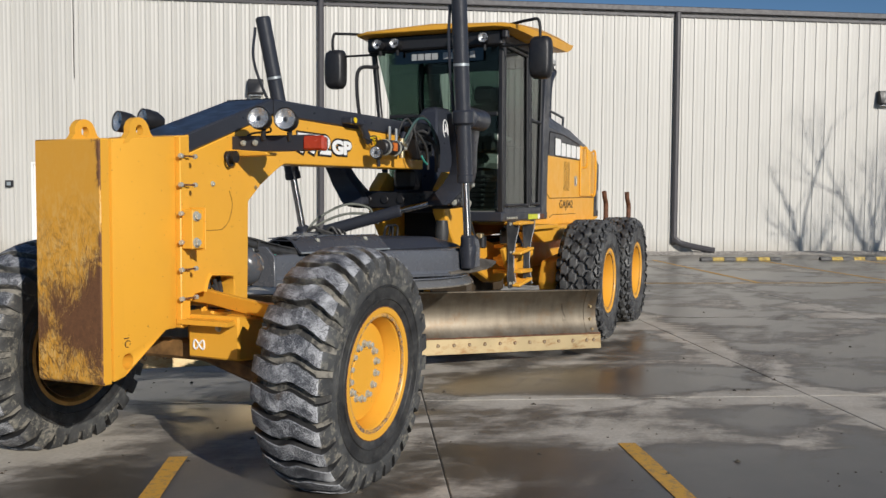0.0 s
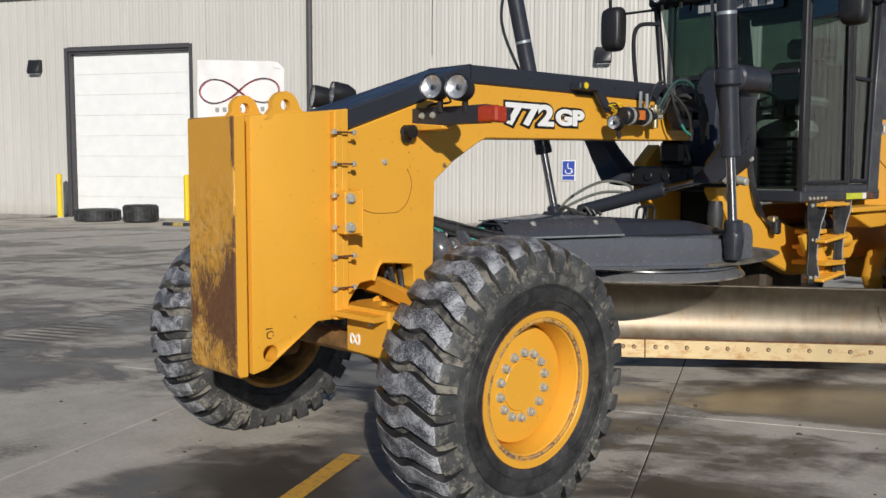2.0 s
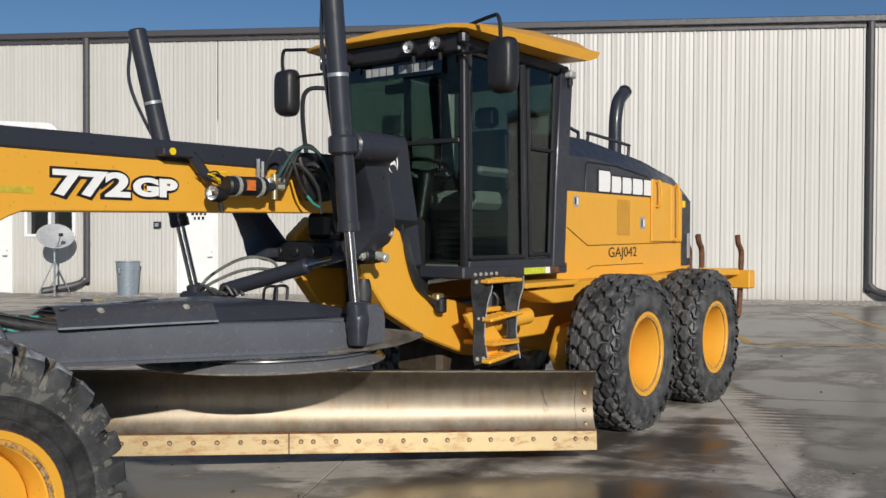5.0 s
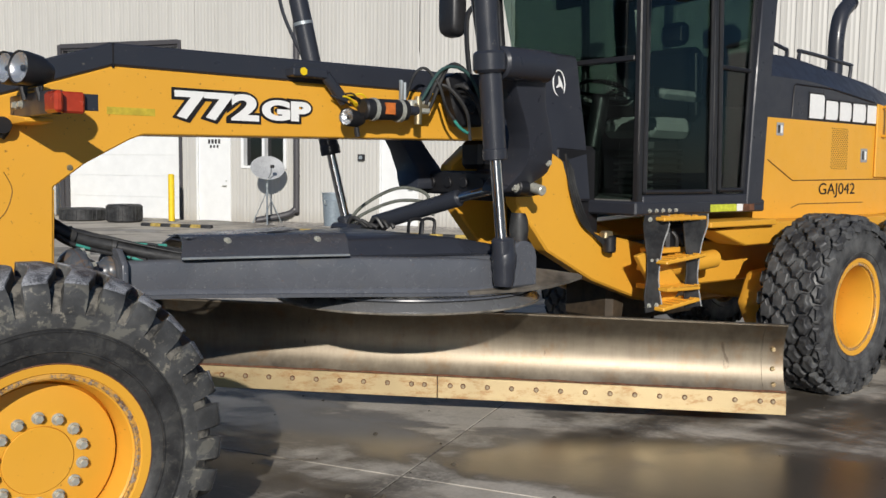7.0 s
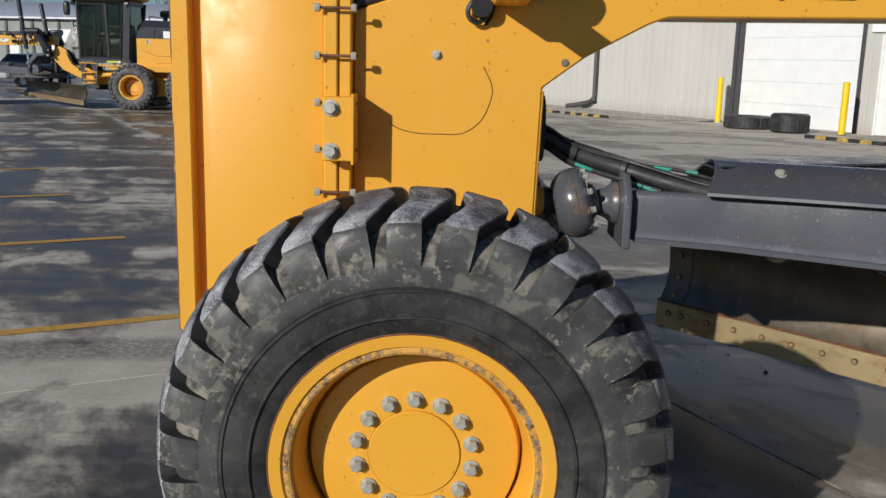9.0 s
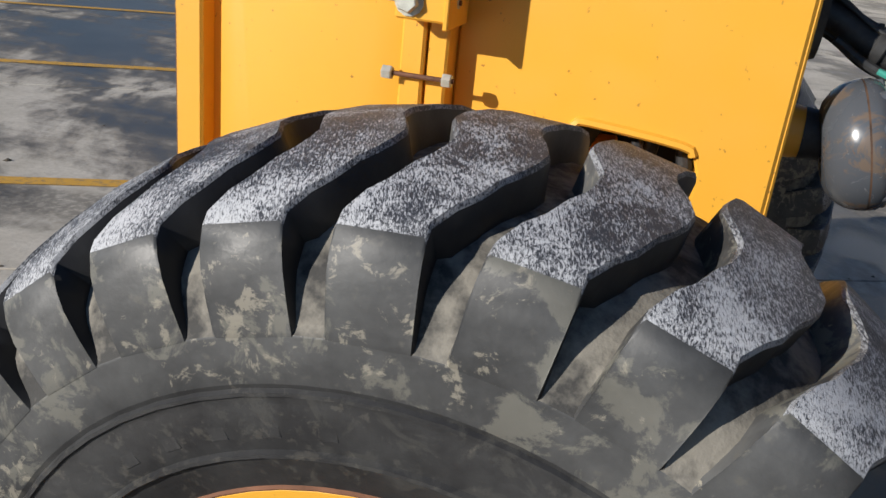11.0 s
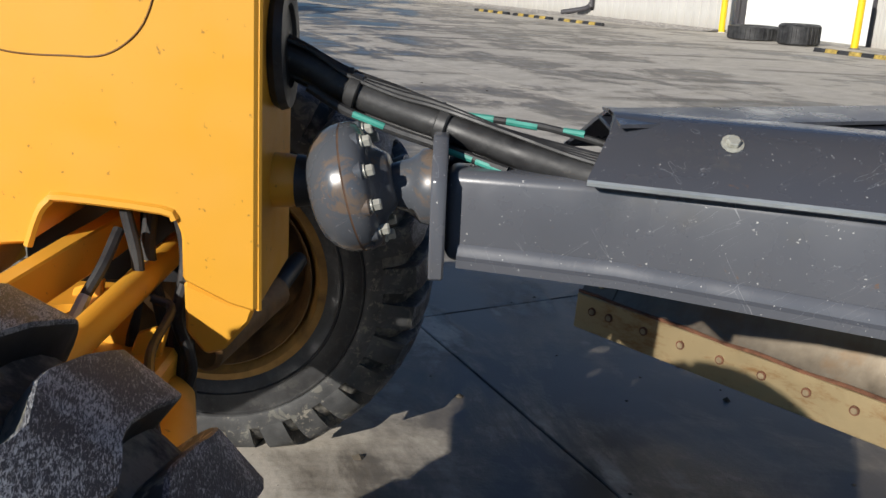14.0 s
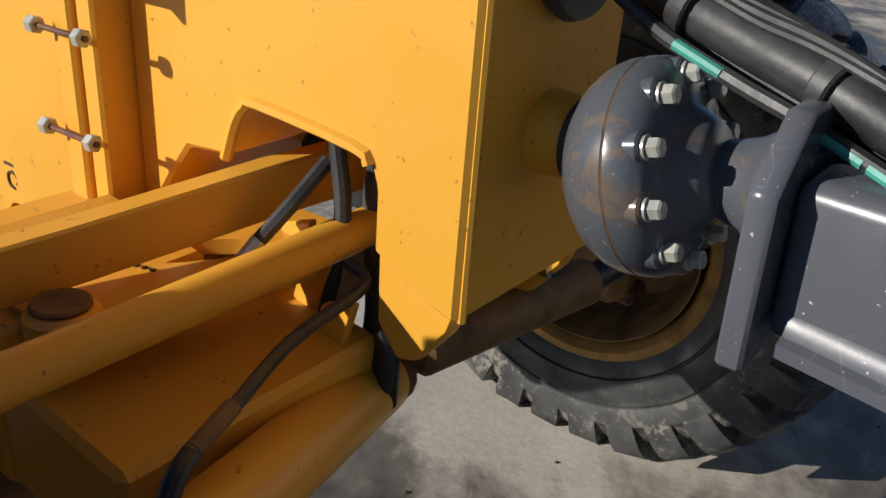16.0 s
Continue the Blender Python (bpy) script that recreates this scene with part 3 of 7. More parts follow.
    return tagged(part("line_marking", bm, LINE), "worn yellow stall line painted on the wet concrete", "road marking", "stall lines", "structure")


for b, a_end in ((8.0, 0.1), (5.4, 0.1), (2.76, 0.04), (0.11, -0.09), (-2.36, -0.35), (-5.0, -0.5), (-7.7, -0.72), (-10.3, -0.8), (-12.9, -0.9)):
    painted_line(-5.7, b + 0.04, a_end, b)
painted_line(10.6, 5.6, 10.6, 26.0)
for k in range(8):
    painted_line(10.6, 5.6 + 2.65 * k, 16.9, 5.6 + 2.65 * k)
for k in range(3):
    painted_line(11.2, -1.0 - 2.65 * k, 16.9, -1.0 - 2.65 * k)

# gravel strip along the foot of the wall
bm = bmesh.new()
N = 260
for i in range(N):
    s0, s1 = -36 + i * 72 / N, -36 + (i + 1) * 72 / N
    if -11.208 < s0 < -3.958:
        continue
    e0 = 1.1 + 0.25 * noise.noise((s0 * 0.8, 0, 0))
    e1 = 1.1 + 0.25 * noise.noise((s1 * 0.8, 0, 0))
    row = [bm.verts.new(wall_at(s, o, z)) for s, o, z in ((s0, 0.02, 0.05), (s1, 0.02, 0.05), (s1, e1, 0.005), (s0, e0, 0.005))]
    bm.faces.new(row)
bmesh.ops.remove_doubles(bm, verts=bm.verts, dist=1e-4)
strip = tagged(part("gravel_strip", bm, GRAVEL), "pale gravel strip along the foot of the metal wall", "gravel", kind="structure")
vs, fs = [], []
for i in range(5200):
    s = random.uniform(-36, 36)
    if -11.378 < s < -3.868:
        continue
    o = abs(random.gauss(0.45, 0.38)) + 0.03
    r = random.uniform(0.012, 0.034)
    c = wall_at(s, o, max(0.006, 0.05 - 0.042 * o))
    n0 = len(vs)
    for d in ((1, 0, 0), (0, 1, 0), (-1, 0, 0), (0, -1, 0), (0, 0, 0.8)):
        vs.append(c + Vector(d) * r * random.uniform(0.7, 1.2))
    fs += [(n0, n0 + 1, n0 + 4), (n0 + 1, n0 + 2, n0 + 4), (n0 + 2, n0 + 3, n0 + 4), (n0 + 3, n0, n0 + 4)]
me = bpy.data.meshes.new("pebbles")
me.from_pydata(vs, [], fs)
me.materials.append(plain("pebble", (0.42, 0.39, 0.35), 0.9, 0.0, 2.0, 0.5))
tagged(new("pebbles", me), "loose grey pebbles along the foot of the wall", "gravel", kind="stuff")

# ---- building ----
building = thing("building", "long industrial building with beige ribbed metal siding", "building", tuple(WALL0))
HIGH = 6.72
OPEN = [(-10.713, -6.558, 0.0, 4.994), (-5.985, -4.85, 0.0, 2.483), (-4.512, -3.078, 1.50, 2.554), (-0.297, 0.808, 0.0, 2.377)]
RIB, RIB0 = 0.330, 0.257


def panel_mesh(s0, s1):
    """One sheet of siding: ribs 30 mm proud, with the openings left out."""
    bm = bmesh.new()
    cuts = {s0, s1}
    k = math.floor((s0 - RIB0) / RIB)
    while k * RIB + RIB0 < s1:
        for d in (0.0, 0.018, 0.048, 0.066, 0.140, 0.150, 0.165, 0.175, 0.235, 0.245, 0.260, 0.270):
            cuts.add(min(max(k * RIB + RIB0 + d, s0), s1))
        k += 1
    for o in OPEN:
        cuts |= {c for c in o[:2] if s0 < c < s1}
    cuts = sorted(cuts)

    def deep(s):
        f = (s - RIB0) % RIB
        return 0.022 if 0.0175 < f < 0.0485 else (0.004 if 0.149 < f < 0.1655 or 0.244 < f < 0.2605 else 0.0)

    for a, b in zip(cuts, cuts[1:]):
        if b - a < 1e-4:
            continue
        spans = [(0.0, HIGH)]
        for o in OPEN:
            if o[0] < (a + b) / 2 < o[1]:
                spans = [(lo, hi) for p, q in spans for lo, hi in ((p, o[2]), (o[3], q)) if hi - lo > 0.01]
        for lo, hi in spans:
            bm.faces.new([bm.verts.new((s, -deep(s), z)) for s, z in ((a, lo), (b, lo), (b, hi), (a, hi))])
    bmesh.ops.remove_doubles(bm, verts=bm.verts, dist=1e-4)
    bmesh.ops.recalc_face_normals(bm, faces=bm.faces)
    return bm


SHEET = 3 * RIB
n_sheets = 70
plain_sheet = None
for i in range(n_sheets):
    s0 = -29.878 + i * SHEET
    clear = all(s0 + SHEET < o[0] or s0 > o[1] for o in OPEN)
    if clear and plain_sheet:
        ob = new("panel", plain_sheet)
        ob.parent = building
        ob.matrix_parent_inverse = building.matrix_world.inverted()
        ob.matrix_basis = WALLM @ Matrix.Translation((s0 + 29.878, 0, 0))
        continue
    bm = panel_mesh(s0, s0 + SHEET)
    if clear:
        bm.transform(Matrix.Translation((-s0 - 29.878, 0, 0)))
        ob = part("panel", bm, SIDING, building)
        plain_sheet = ob.data
        # the shared sheet starts at the wall's far end
        ob.matrix_basis = WALLM @ Matrix.Translation((s0 + 29.878, 0, 0))
        continue
    ob = part("panel", bm, SIDING, building)
    ob.matrix_basis = WALLM


def wbox(name, s0, s1, o0, o1, z0, z1, mat, parent=building, bev=0.004, label=""):
    """A box on the wall: along the wall, out from it, up."""
    bm = box((s0, -o1, z0), (s1, -o0, z1), bev)
    bm.transform(WALLM)
    return part(name, bm, mat, parent, label)


S_END = -29.878 + n_sheets * SHEET
wbox("backing_wall", -29.878, -10.824, -0.30, -0.02, 0.0, HIGH, SIDING)
wbox("backing_wall", -6.487, -6.047, -0.30, -0.02, 0.0, HIGH, SIDING)
wbox("backing_wall", -10.824, -6.487, -0.30, -0.02, 5.102, HIGH, SIDING)
wbox("backing_wall", -6.047, -4.797, -0.30, -0.02, 2.548, HIGH, SIDING)
wbox("backing_wall", -4.797, -4.565, -0.30, -0.02, 0.0, HIGH, SIDING)
wbox("backing_wall", -4.565, -3.024, -0.30, -0.02, 2.61, HIGH, SIDING)
wbox("backing_wall", -4.565, -3.024, -0.30, -0.02, 0, 1.45, SIDING)
wbox("backing_wall", -3.024, -0.352, -0.30, -0.02, 0.0, HIGH, SIDING)
wbox("backing_wall", -0.352, 0.863, -0.30, -0.02, 2.434, HIGH, SIDING)
wbox("backing_wall", 0.863, S_END, -0.30, -0.02, 0, HIGH, SIDING)
wbox("gutter", -29.952, S_END, -0.05, 0.14, HIGH - 0.02, HIGH + 0.14, TRIM, bev=0.02, label="dark bronze gutter along the eaves")
wbox("eaves_trim", -29.952, S_END, 0.02, 0.05, HIGH - 0.14, HIGH - 0.062, TRIM)
wbox("corner_trim", -29.99, -29.84, -0.3, 0.05, 0, HIGH, TRIM)
bm = prism([(0.10, HIGH + 0.13), (-14, HIGH + 1.1), (-28, HIGH + 0.13), (-28, HIGH + 0.1), (0.10, HIGH + 0.1)], -30.027, S_END, "x")
bm.transform(Matrix.Scale(-1, 4, (0, 1, 0)))
bm.transform(WALLM)
part("roof", bm, GALV, building, "low metal roof")
wbox("end_wall", -29.878, -29.728, -28, -0.3, 0, HIGH, SIDING)

# garage door
wbox("jamb", -10.824, -10.713, -0.02, 0.05, 0, 5.10, TRIM)
wbox("jamb", -6.558, -6.461, -0.02, 0.05, 0, 5.10, TRIM)
wbox("head_trim", -10.713, -6.558, -0.02, 0.05, 4.992, 5.121, TRIM)
wbox("jamb", -10.713, -10.678, -0.28, -0.02, 0, 4.99, TRIM)
wbox("jamb", -6.593, -6.558, -0.28, -0.02, 0, 4.99, TRIM)
wbox("head_trim", -10.678, -6.593, -0.28, -0.02, 4.937, 4.992, TRIM)
gd = wbox("garage_door", -10.678, -6.593, -0.27, -0.22, 0, 4.937, DOORWHITE, label="white sectional garage door, closed")
for k in range(8):
    wbox("door_panel", -10.668, -6.603, -0.219, -0.205, 0.01 + k * 0.6155, 0.01 + (k + 1) * 0.6155 - 0.005, DOORWHITE, gd, 0.002)


def man_door(s0, s1, top):
    wbox("door_frame", s0, s0 + 0.06, -0.20, 0.035, 0, top, DOORWHITE)
    wbox("door_frame", s1 - 0.06, s1, -0.20, 0.035, 0, top, DOORWHITE)
    wbox("door_frame", s0 + 0.06, s1 - 0.06, -0.20, 0.035, top - 0.06, top, DOORWHITE)
    d = wbox("door", s0 + 0.062, s1 - 0.062, -0.06, -0.01, 0.01, top - 0.062, DOORWHITE, label="white steel door, closed")
    wbox("door_handle", s1 - 0.19, s1 - 0.15, -0.01, 0.05, 0.98, 1.02, STEEL, d)
    wbox("door_handle", s1 - 0.27, s1 - 0.15, 0.04, 0.06, 0.985, 1.01, STEEL, d)
    wbox("lock", s1 - 0.185, s1 - 0.155, -0.01, 0.015, 1.12, 1.15, STEEL, d)
    for k in range(4):
        wbox("number_bar", s0 + 0.38 + 0.11 * k, s0 + 0.45 + 0.11 * k, -0.01, -0.007, top - 0.30, top - 0.18, INK, d, 0)
    for k in range(3):
        wbox("number_bar", s0 + 0.44 + 0.11 * k, s0 + 0.50 + 0.11 * k, -0.01, -0.007, top - 0.42, top - 0.34, INK, d, 0)


man_door(-5.985, -4.85, 2.483)
man_door(-0.297, 0.808, 2.377)

win = wbox("window", -4.494, -3.096, -0.16, -0.15, 1.52, 2.535, DARKGLASS, label="two-light window with white frame")
for s0, s1, z0, z1 in ((-4.512, -4.42, 1.50, 2.554), (-3.17, -3.078, 1.50, 2.554), (-4.42, -3.17, 2.475, 2.554), (-4.42, -3.17, 1.50, 1.575), (-3.84, -3.755, 1.575, 2.475)):
    wbox("window_frame", s0, s1, -0.2, 0.04, z0, z1, DOORWHITE, win)
wbox("blind", -4.494, -3.06, -0.29, -0.27, 1.503, 2.554, SEATCLOTH)

# downpipes with a kicked-out foot
for s, kick in ((-17.178, -1), (-2.744, -1), (7.069, 0), (16.92, 1), (27.942, 1)):
    pts = [wall_at(s, 0.075, HIGH - 0.02), wall_at(s, 0.075, 3.5), wall_at(s, 0.075, 0.55), wall_at(s + kick * 0.02, 0.12, 0.40), wall_at(s + kick * 0.25, 0.2, 0.25), wall_at(s + kick * 1.0, 0.55, 0.09)]
    bm = tube(pts, 0.088, 10, steps=5)
    dp = part("downpipe", bm, TRIM, building, "dark bronze downpipe")
    for z in (1.3, 3.4, 5.4):
        wbox("strap", s - 0.09, s + 0.09, 0.03, 0.075, z, z + 0.04, TRIM, building)
for s, z in ((-11.846, 4.571), (5.375, 4.402), (23.187, 4.464)):
    bm = prism([(0.0, z - 0.16), (0.20, z - 0.22), (0.24, z - 0.16), (0.14, z + 0.20), (0.0, z + 0.20)], s - 0.2, s + 0.2, "x", 0.01)
    bm.transform(Matrix.Scale(-1, 4, (0, 1, 0)))
    bm.transform(WALLM)
    wl = part("wall_lamp", bm, PLASTIC, building, "dark wall-pack lamp")
    wbox("lens", s - 0.17, s + 0.17, 0.05, 0.19, z - 0.235, z - 0.215, LENS, wl)
for s in (-0.819,):
    jb = wbox("junction_box", s - 0.09, s + 0.09, 0.0, 0.09, 1.739, 1.91, PLASTIC, building, 0.01)
    wbox("cover", s - 0.05, s + 0.05, 0.09, 0.10, 1.777, 1.872, GALV, jb)
wbox("camera_bracket", -25.013, -24.858, 0.0, 0.3, 5.778, 5.865, GALV, building)

# wall banner: a loop drawn like a lying eight, with unreadable-size bars below
bm = bmesh.new()
nx, nz = 14, 10
grid = []
for i in range(nx + 1):
    row = []
    for k in range(nz + 1):
        s = -6.285 + 2.758 * i / nx
        z = 2.559 + (4.624 - 0.13 * i / nx - 2.559) * k / nz
        o = 0.06 + 0.018 * math.sin(i * 1.3 + k * 0.5) + 0.01 * noise.noise((i * 0.7, k * 0.4, 3))
        if i == nx and k == nz:
            s, z, o = s - 0.30, z - 0.16, 0.12
        if i == nx - 1 and k == nz:
            z, o = z - 0.02, 0.09
        row.append(bm.verts.new((s, -o, z)))
    grid.append(row)
for i in range(nx):
    for k in range(nz):
        bm.faces.new((grid[i][k], grid[i + 1][k], grid[i + 1][k + 1], grid[i][k + 1]))
bm.transform(WALLM)
banner = tagged(part("wall_banner", bm, BANNER, None, smooth=60), "white vinyl banner with a looped figure, corner curling", "banner")


def loop8(r, lift, mat, dx, name):
    pts = []
    for k in range(41):
        t = 2 * math.pi * k / 40
        d = 1 + math.sin(t) ** 2
        pts.append(WALLM @ Vector((-4.939 + dx + 1.26 * math.cos(t) / d, -lift, 3.708 + 0.95 * math.sin(t) * math.cos(t) / d)))
    return part(name, tube(pts, r, 5, steps=3), mat, banner)


loop8(0.013, 0.108, INK, 0.0, "loop")
loop8(0.012, 0.10, plain("red_print", (0.55, 0.10, 0.12), 0.5), 0.03, "loop")
for k in range(7):
    wbox("letter_bar", -5.693 + 0.24 * k, -5.583 + 0.24 * k, 0.085, 0.10, 3.129, 3.241, GREYPLATE, banner, 0)

# blue parking sign
ps = tagged(wbox("parking_sign", 4.341, 4.701, 0.035, 0.042, 1.213, 1.743, WHITE, None), "blue and white accessible-parking sign on the wall", "sign")
wbox("blue_field", 4.365, 4.677, 0.043, 0.046, 1.357, 1.719, BLUE, ps, 0)
wbox("blue_field", 4.365, 4.677, 0.043, 0.046, 1.232, 1.338, BLUE, ps, 0)
bm = tube([WALLM @ Vector((4.521 + 0.085 * math.cos(a), -0.05, 1.473 + 0.085 * math.sin(a))) for a in [radians(v) for v in range(-200, 40, 24)]], 0.012, 6, steps=2)
bm = tube([WALLM @ Vector(p) for p in ((4.501, -0.05, 1.663), (4.511, -0.05, 1.533), (4.591, -0.05, 1.523), (4.621, -0.05, 1.423))], 0.014, 6, bm, 3)
part("wheel_symbol", bm, WHITE, ps)

# satellite dish on a mast
dish = thing("satellite_dish", "grey satellite dish on a short mast", "satellite dish", tuple(wall_at(-3.258, 0.75, 0)))
base = wall_at(-3.258, 0.75, 0)
bm = rod(base, base + Vector((0, 0, 1.5)), 0.025)
for a in range(3):
    d = Vector((math.cos(a * 2.1), math.sin(a * 2.1), 0))
    bm = rod(base + d * 0.45 + Vector((0, 0, 0.01)), base + Vector((0, 0, 0.9)), 0.014, segs=6, bm=bm)
part("mast", bm, GALV, dish)
bm = lathe([(0.10, 0.004), (0.085, 0.14), (0.05, 0.26), (0.0, 0.36), (-0.012, 0.365), (-0.012, 0.34), (0.035, 0.25), (0.07, 0.13), (0.085, 0.004)], 28)
bm.transform(Matrix.Translation(base + Vector((-0.05, -0.12, 1.52))) @ Euler((radians(-25), 0, radians(-20))).to_matrix().to_4x4() @ Matrix.Diagonal((1.25, 1, 0.95, 1)))
part("reflector", bm, plain("grey_dish_paint", (0.36, 0.37, 0.38), 0.5), dish, "grey painted reflector")
hd = base + Vector((-0.2, -0.62, 1.55))
part("feed_arm", tube([base + Vector((-0.03, -0.05, 1.25)), base + Vector((-0.12, -0.35, 1.30)), hd], 0.014, 6), GALV, dish)
part("feed_horn", box(hd - Vector((0.04, 0.06, 0.03)), hd + Vector((0.04, 0.04, 0.05)), 0.01), PLASTIC, dish)


def bollard(p):
    b = thing("bollard", "yellow painted steel bollard beside the garage door", "bollard", p, "door bollards")
    part("post", rod(p, Vector(p) + Vector((0, 0, 1.32)), 0.085, segs=20, bev=0.03), SAFETY, b)
    part("foot", lathe([(0, 0.13), (0.02, 0.12), (0.03, 0.09)], 16, Matrix.Translation(p) @ Euler((radians(90), 0, 0)).to_matrix().to_4x4()), CONCRETE, b)


bollard(wall_at(-10.696, 0.6, 0))
bollard(wall_at(-6.091, 1.05, 0))


def old_tyre(p, r, w, flat, n=34):
    t = thing("old_tyre", "worn black tyre lying on the ground by the door" if flat else "worn black tyre standing on end by the door", "tyre", p, "old tyres")
    prof = [(-w / 2, r * 0.62), (-w / 2, r * 0.9), (-w * 0.42, r), (w * 0.42, r), (w / 2, r * 0.9), (w / 2, r * 0.62), (w * 0.38, r * 0.58), (-w * 0.38, r * 0.58)]
    rot = Euler((radians(90), 0, 0)).to_matrix().to_4x4() if flat else Euler((0, 0, radians(20))).to_matrix().to_4x4()
    m = Matrix.Translation(Vector(p) + Vector((0, 0, w / 2 if flat else r))) @ rot
    part("carcass", lathe(prof, 40, m, None, True), BLACKRUB, t)
    bm = None
    for k in range(n):
        b2 = box((r - 0.01, -w * 0.40, -0.025), (r + 0.012, w * 0.40, 0.025), 0.006)
        b2.transform(m @ Matrix.Rotation(2 * math.pi * k / n, 4, "Y"))
        bm = join(bm, b2)
    part("tread", bm, BLACKRUB, t)


old_tyre(tuple(wall_at(-8.628, 1.6, 0)), 0.62, 0.34, True)
old_tyre(tuple(wall_at(-7.19, 1.65, 0)), 0.47, 0.48, True, 30)


FADED = plain("faded_yellow", (0.42, 0.30, 0.07), 0.7, 0.0, 14, 0.6)


def wheel_stop(s, off, length=2.1):
    """A black rubber parking stop with yellow bands."""
    p = wall_at(s, off, 0)
    w = thing("wheel_stop", "black rubber parking stop with yellow bands", "parking stop", tuple(p), "parking stops")
    n = 7
    for k in range(n):
        bm = prism([(-0.075, 0.0), (0.075, 0.0), (0.045, 0.085), (-0.045, 0.085)], -length / 2 + k * length / n, -length / 2 + (k + 1) * length / n - 0.001, "x", 0.008)
        bm.transform(Matrix.Translation(p) @ WALLM.to_3x3().to_4x4())
        part("band", bm, BLACKRUB if k % 2 == 0 else FADED, w)


for s, o in ((17.382, 3.25), (20.546, 3.22), (23.507, 3.2), (-4.672, 2.8), (2.396, 2.9), (-0.333, 2.9), (-13.994, 2.9), (-16.481, 2.9), (-18.925, 2.9), (5.366, 2.95)):
    wheel_stop(s, o)

bp = wall_at(-1.384, 0.55, 0)
barrel = thing("waste_barrel", "tapered blue-grey metal bin standing by the wall", "barrel", tuple(bp))
prof = [(0.0, 0.001), (0.0, 0.235), (0.01, 0.245), (0.66, 0.285), (0.67, 0.295), (0.69, 0.295), (0.70, 0.287), (0.86, 0.297), (0.87, 0.315), (0.89, 0.315), (0.89, 0.285), (0.05, 0.230), (0.05, 0.001)]
part("drum", lathe([(w, r) for w, r in prof], 28, Matrix.Translation(bp) @ Euler((radians(90), 0, 0)).to_matrix().to_4x4()), plain("faded_blue_drum", (0.25, 0.30, 0.34), 0.45, 0.3), barrel)
for a in (0.4, 3.5):
    d = Vector((math.cos(a), math.sin(a), 0)) * 0.29
    part("handle", tube([bp + d + Vector((0, 0, 0.72)), bp + d * 1.25 + Vector((0, 0, 0.70)), bp + d * 1.25 + Vector((0, 0, 0.60)), bp + d + Vector((0, 0, 0.58))], 0.012, 6), GALV, barrel)

# ---- the motor grader: front axle at x = 0, rear along +x ----
CY = -0.19
grader = thing("motor_grader", "yellow and charcoal motor grader parked on the wet concrete", "motor grader", (0, 0, 0))
SIDE_L, SIDE_R = -0.355, -0.025


def gp(name, bm, mat, label="", parent=None, smooth=35):
    return part(name, bm, mat, parent or grader, label, smooth)


# ballast block
bore = [(-0.675 + 0.040 * math.cos(radians(a)), 0.672 + 0.040 * math.sin(radians(a))) for a in range(0, 360, 15)]
bm = pierced([(-0.768, 0.585), (-0.69, 0.60), (-0.44, 0.80), (-0.355, 0.80), (-0.355, 1.80), (-0.768, 1.762)], bore, -0.352, 0.015)
bmesh.ops.recalc_face_normals(bm, faces=bm.faces[:])
bevel(bm, 0.010, 2, [e for e in bm.edges if len(e.link_faces) == 2 and e.calc_face_angle(0) > 0.6 and math.hypot(e.verts[0].co.x + 0.675, e.verts[0].co.z - 0.672) > 0.045])
for v in bm.verts:
    if v.co.x > -0.5:
        v.co.y += -0.045 if v.co.y < CY else 0.03
block = gp("ballast_block", bm, YELLOW, "yellow steel ballast block on the nose")
bm = prism([(-0.865, 0.60), (-0.85, 0.582), (-0.800, 0.582), (-0.800, 1.76), (-0.865, 1.757)], -0.368, 0.035, "y", 0.006)
plate = part("front_plate", bm, WORN, block, "front plate with yellow paint worn to rust", 35, (YELLOW,))
for poly in plate.data.polygons:
    poly.material_index = 0 if poly.normal.x < -0.5 else 1
gp("groove", box((-0.80, -0.318, 0.60), (-0.765, -0.01, 1.755)), YELLOW, "", block)
for y in (-0.346, 0.0):
    pts = [(-0.70, 1.745), (-0.655, 1.80)] + [(-0.585 + 0.075 * math.cos(a), 1.803 + 0.075 * math.sin(a)) for a in [radians(d) for d in range(160, 15, -18)]] + [(-0.50, 1.80), (-0.46, 1.775)]
    hole = [(-0.585 + 0.026 * math.cos(radians(a)), 1.815 + 0.026 * math.sin(radians(a))) for a in range(0, 360, 24)]
    gp("lifting_eye", pierced(pts, hole, y - 0.018, y + 0.018), YELLOW, "", block, 30)
# black plug added in the bore, painted as the shade down the hole
gp("bore_shade", rod((-0.675, -0.20, 0.672), (-0.675, -0.05, 0.672), 0.0395, segs=20), INK, "black plug for the shade inside the tow hole", block)
gp("hook_mark", tube([(-0.672, -0.3535, 0.742), (-0.690, -0.3535, 0.748), (-0.692, -0.3535, 0.768), (-0.672, -0.3535, 0.775), (-0.658, -0.3535, 0.764), (-0.664, -0.3535, 0.752)], 0.0028, 5), DIRTYBORE, "", block)
gp("hook_mark", box((-0.70, -0.355, 0.786), (-0.648, -0.3525, 0.791)), DIRTYBORE, "", block)

# bolted flange between the ballast and the frame
bm = prism([(-0.352, 0.80), (-0.305, 0.80), (-0.305, 1.806), (-0.352, 1.80)], -0.425, 0.06, "y", 0.005)
gp("flange", bm, YELLOW, "", block)
bm = prism([(-0.303, 0.80), (-0.262, 0.80), (-0.262, 1.812), (-0.303, 1.806)], -0.415, 0.05, "y", 0.005)
frame_flange = gp("frame_flange", bm, YELLOW)
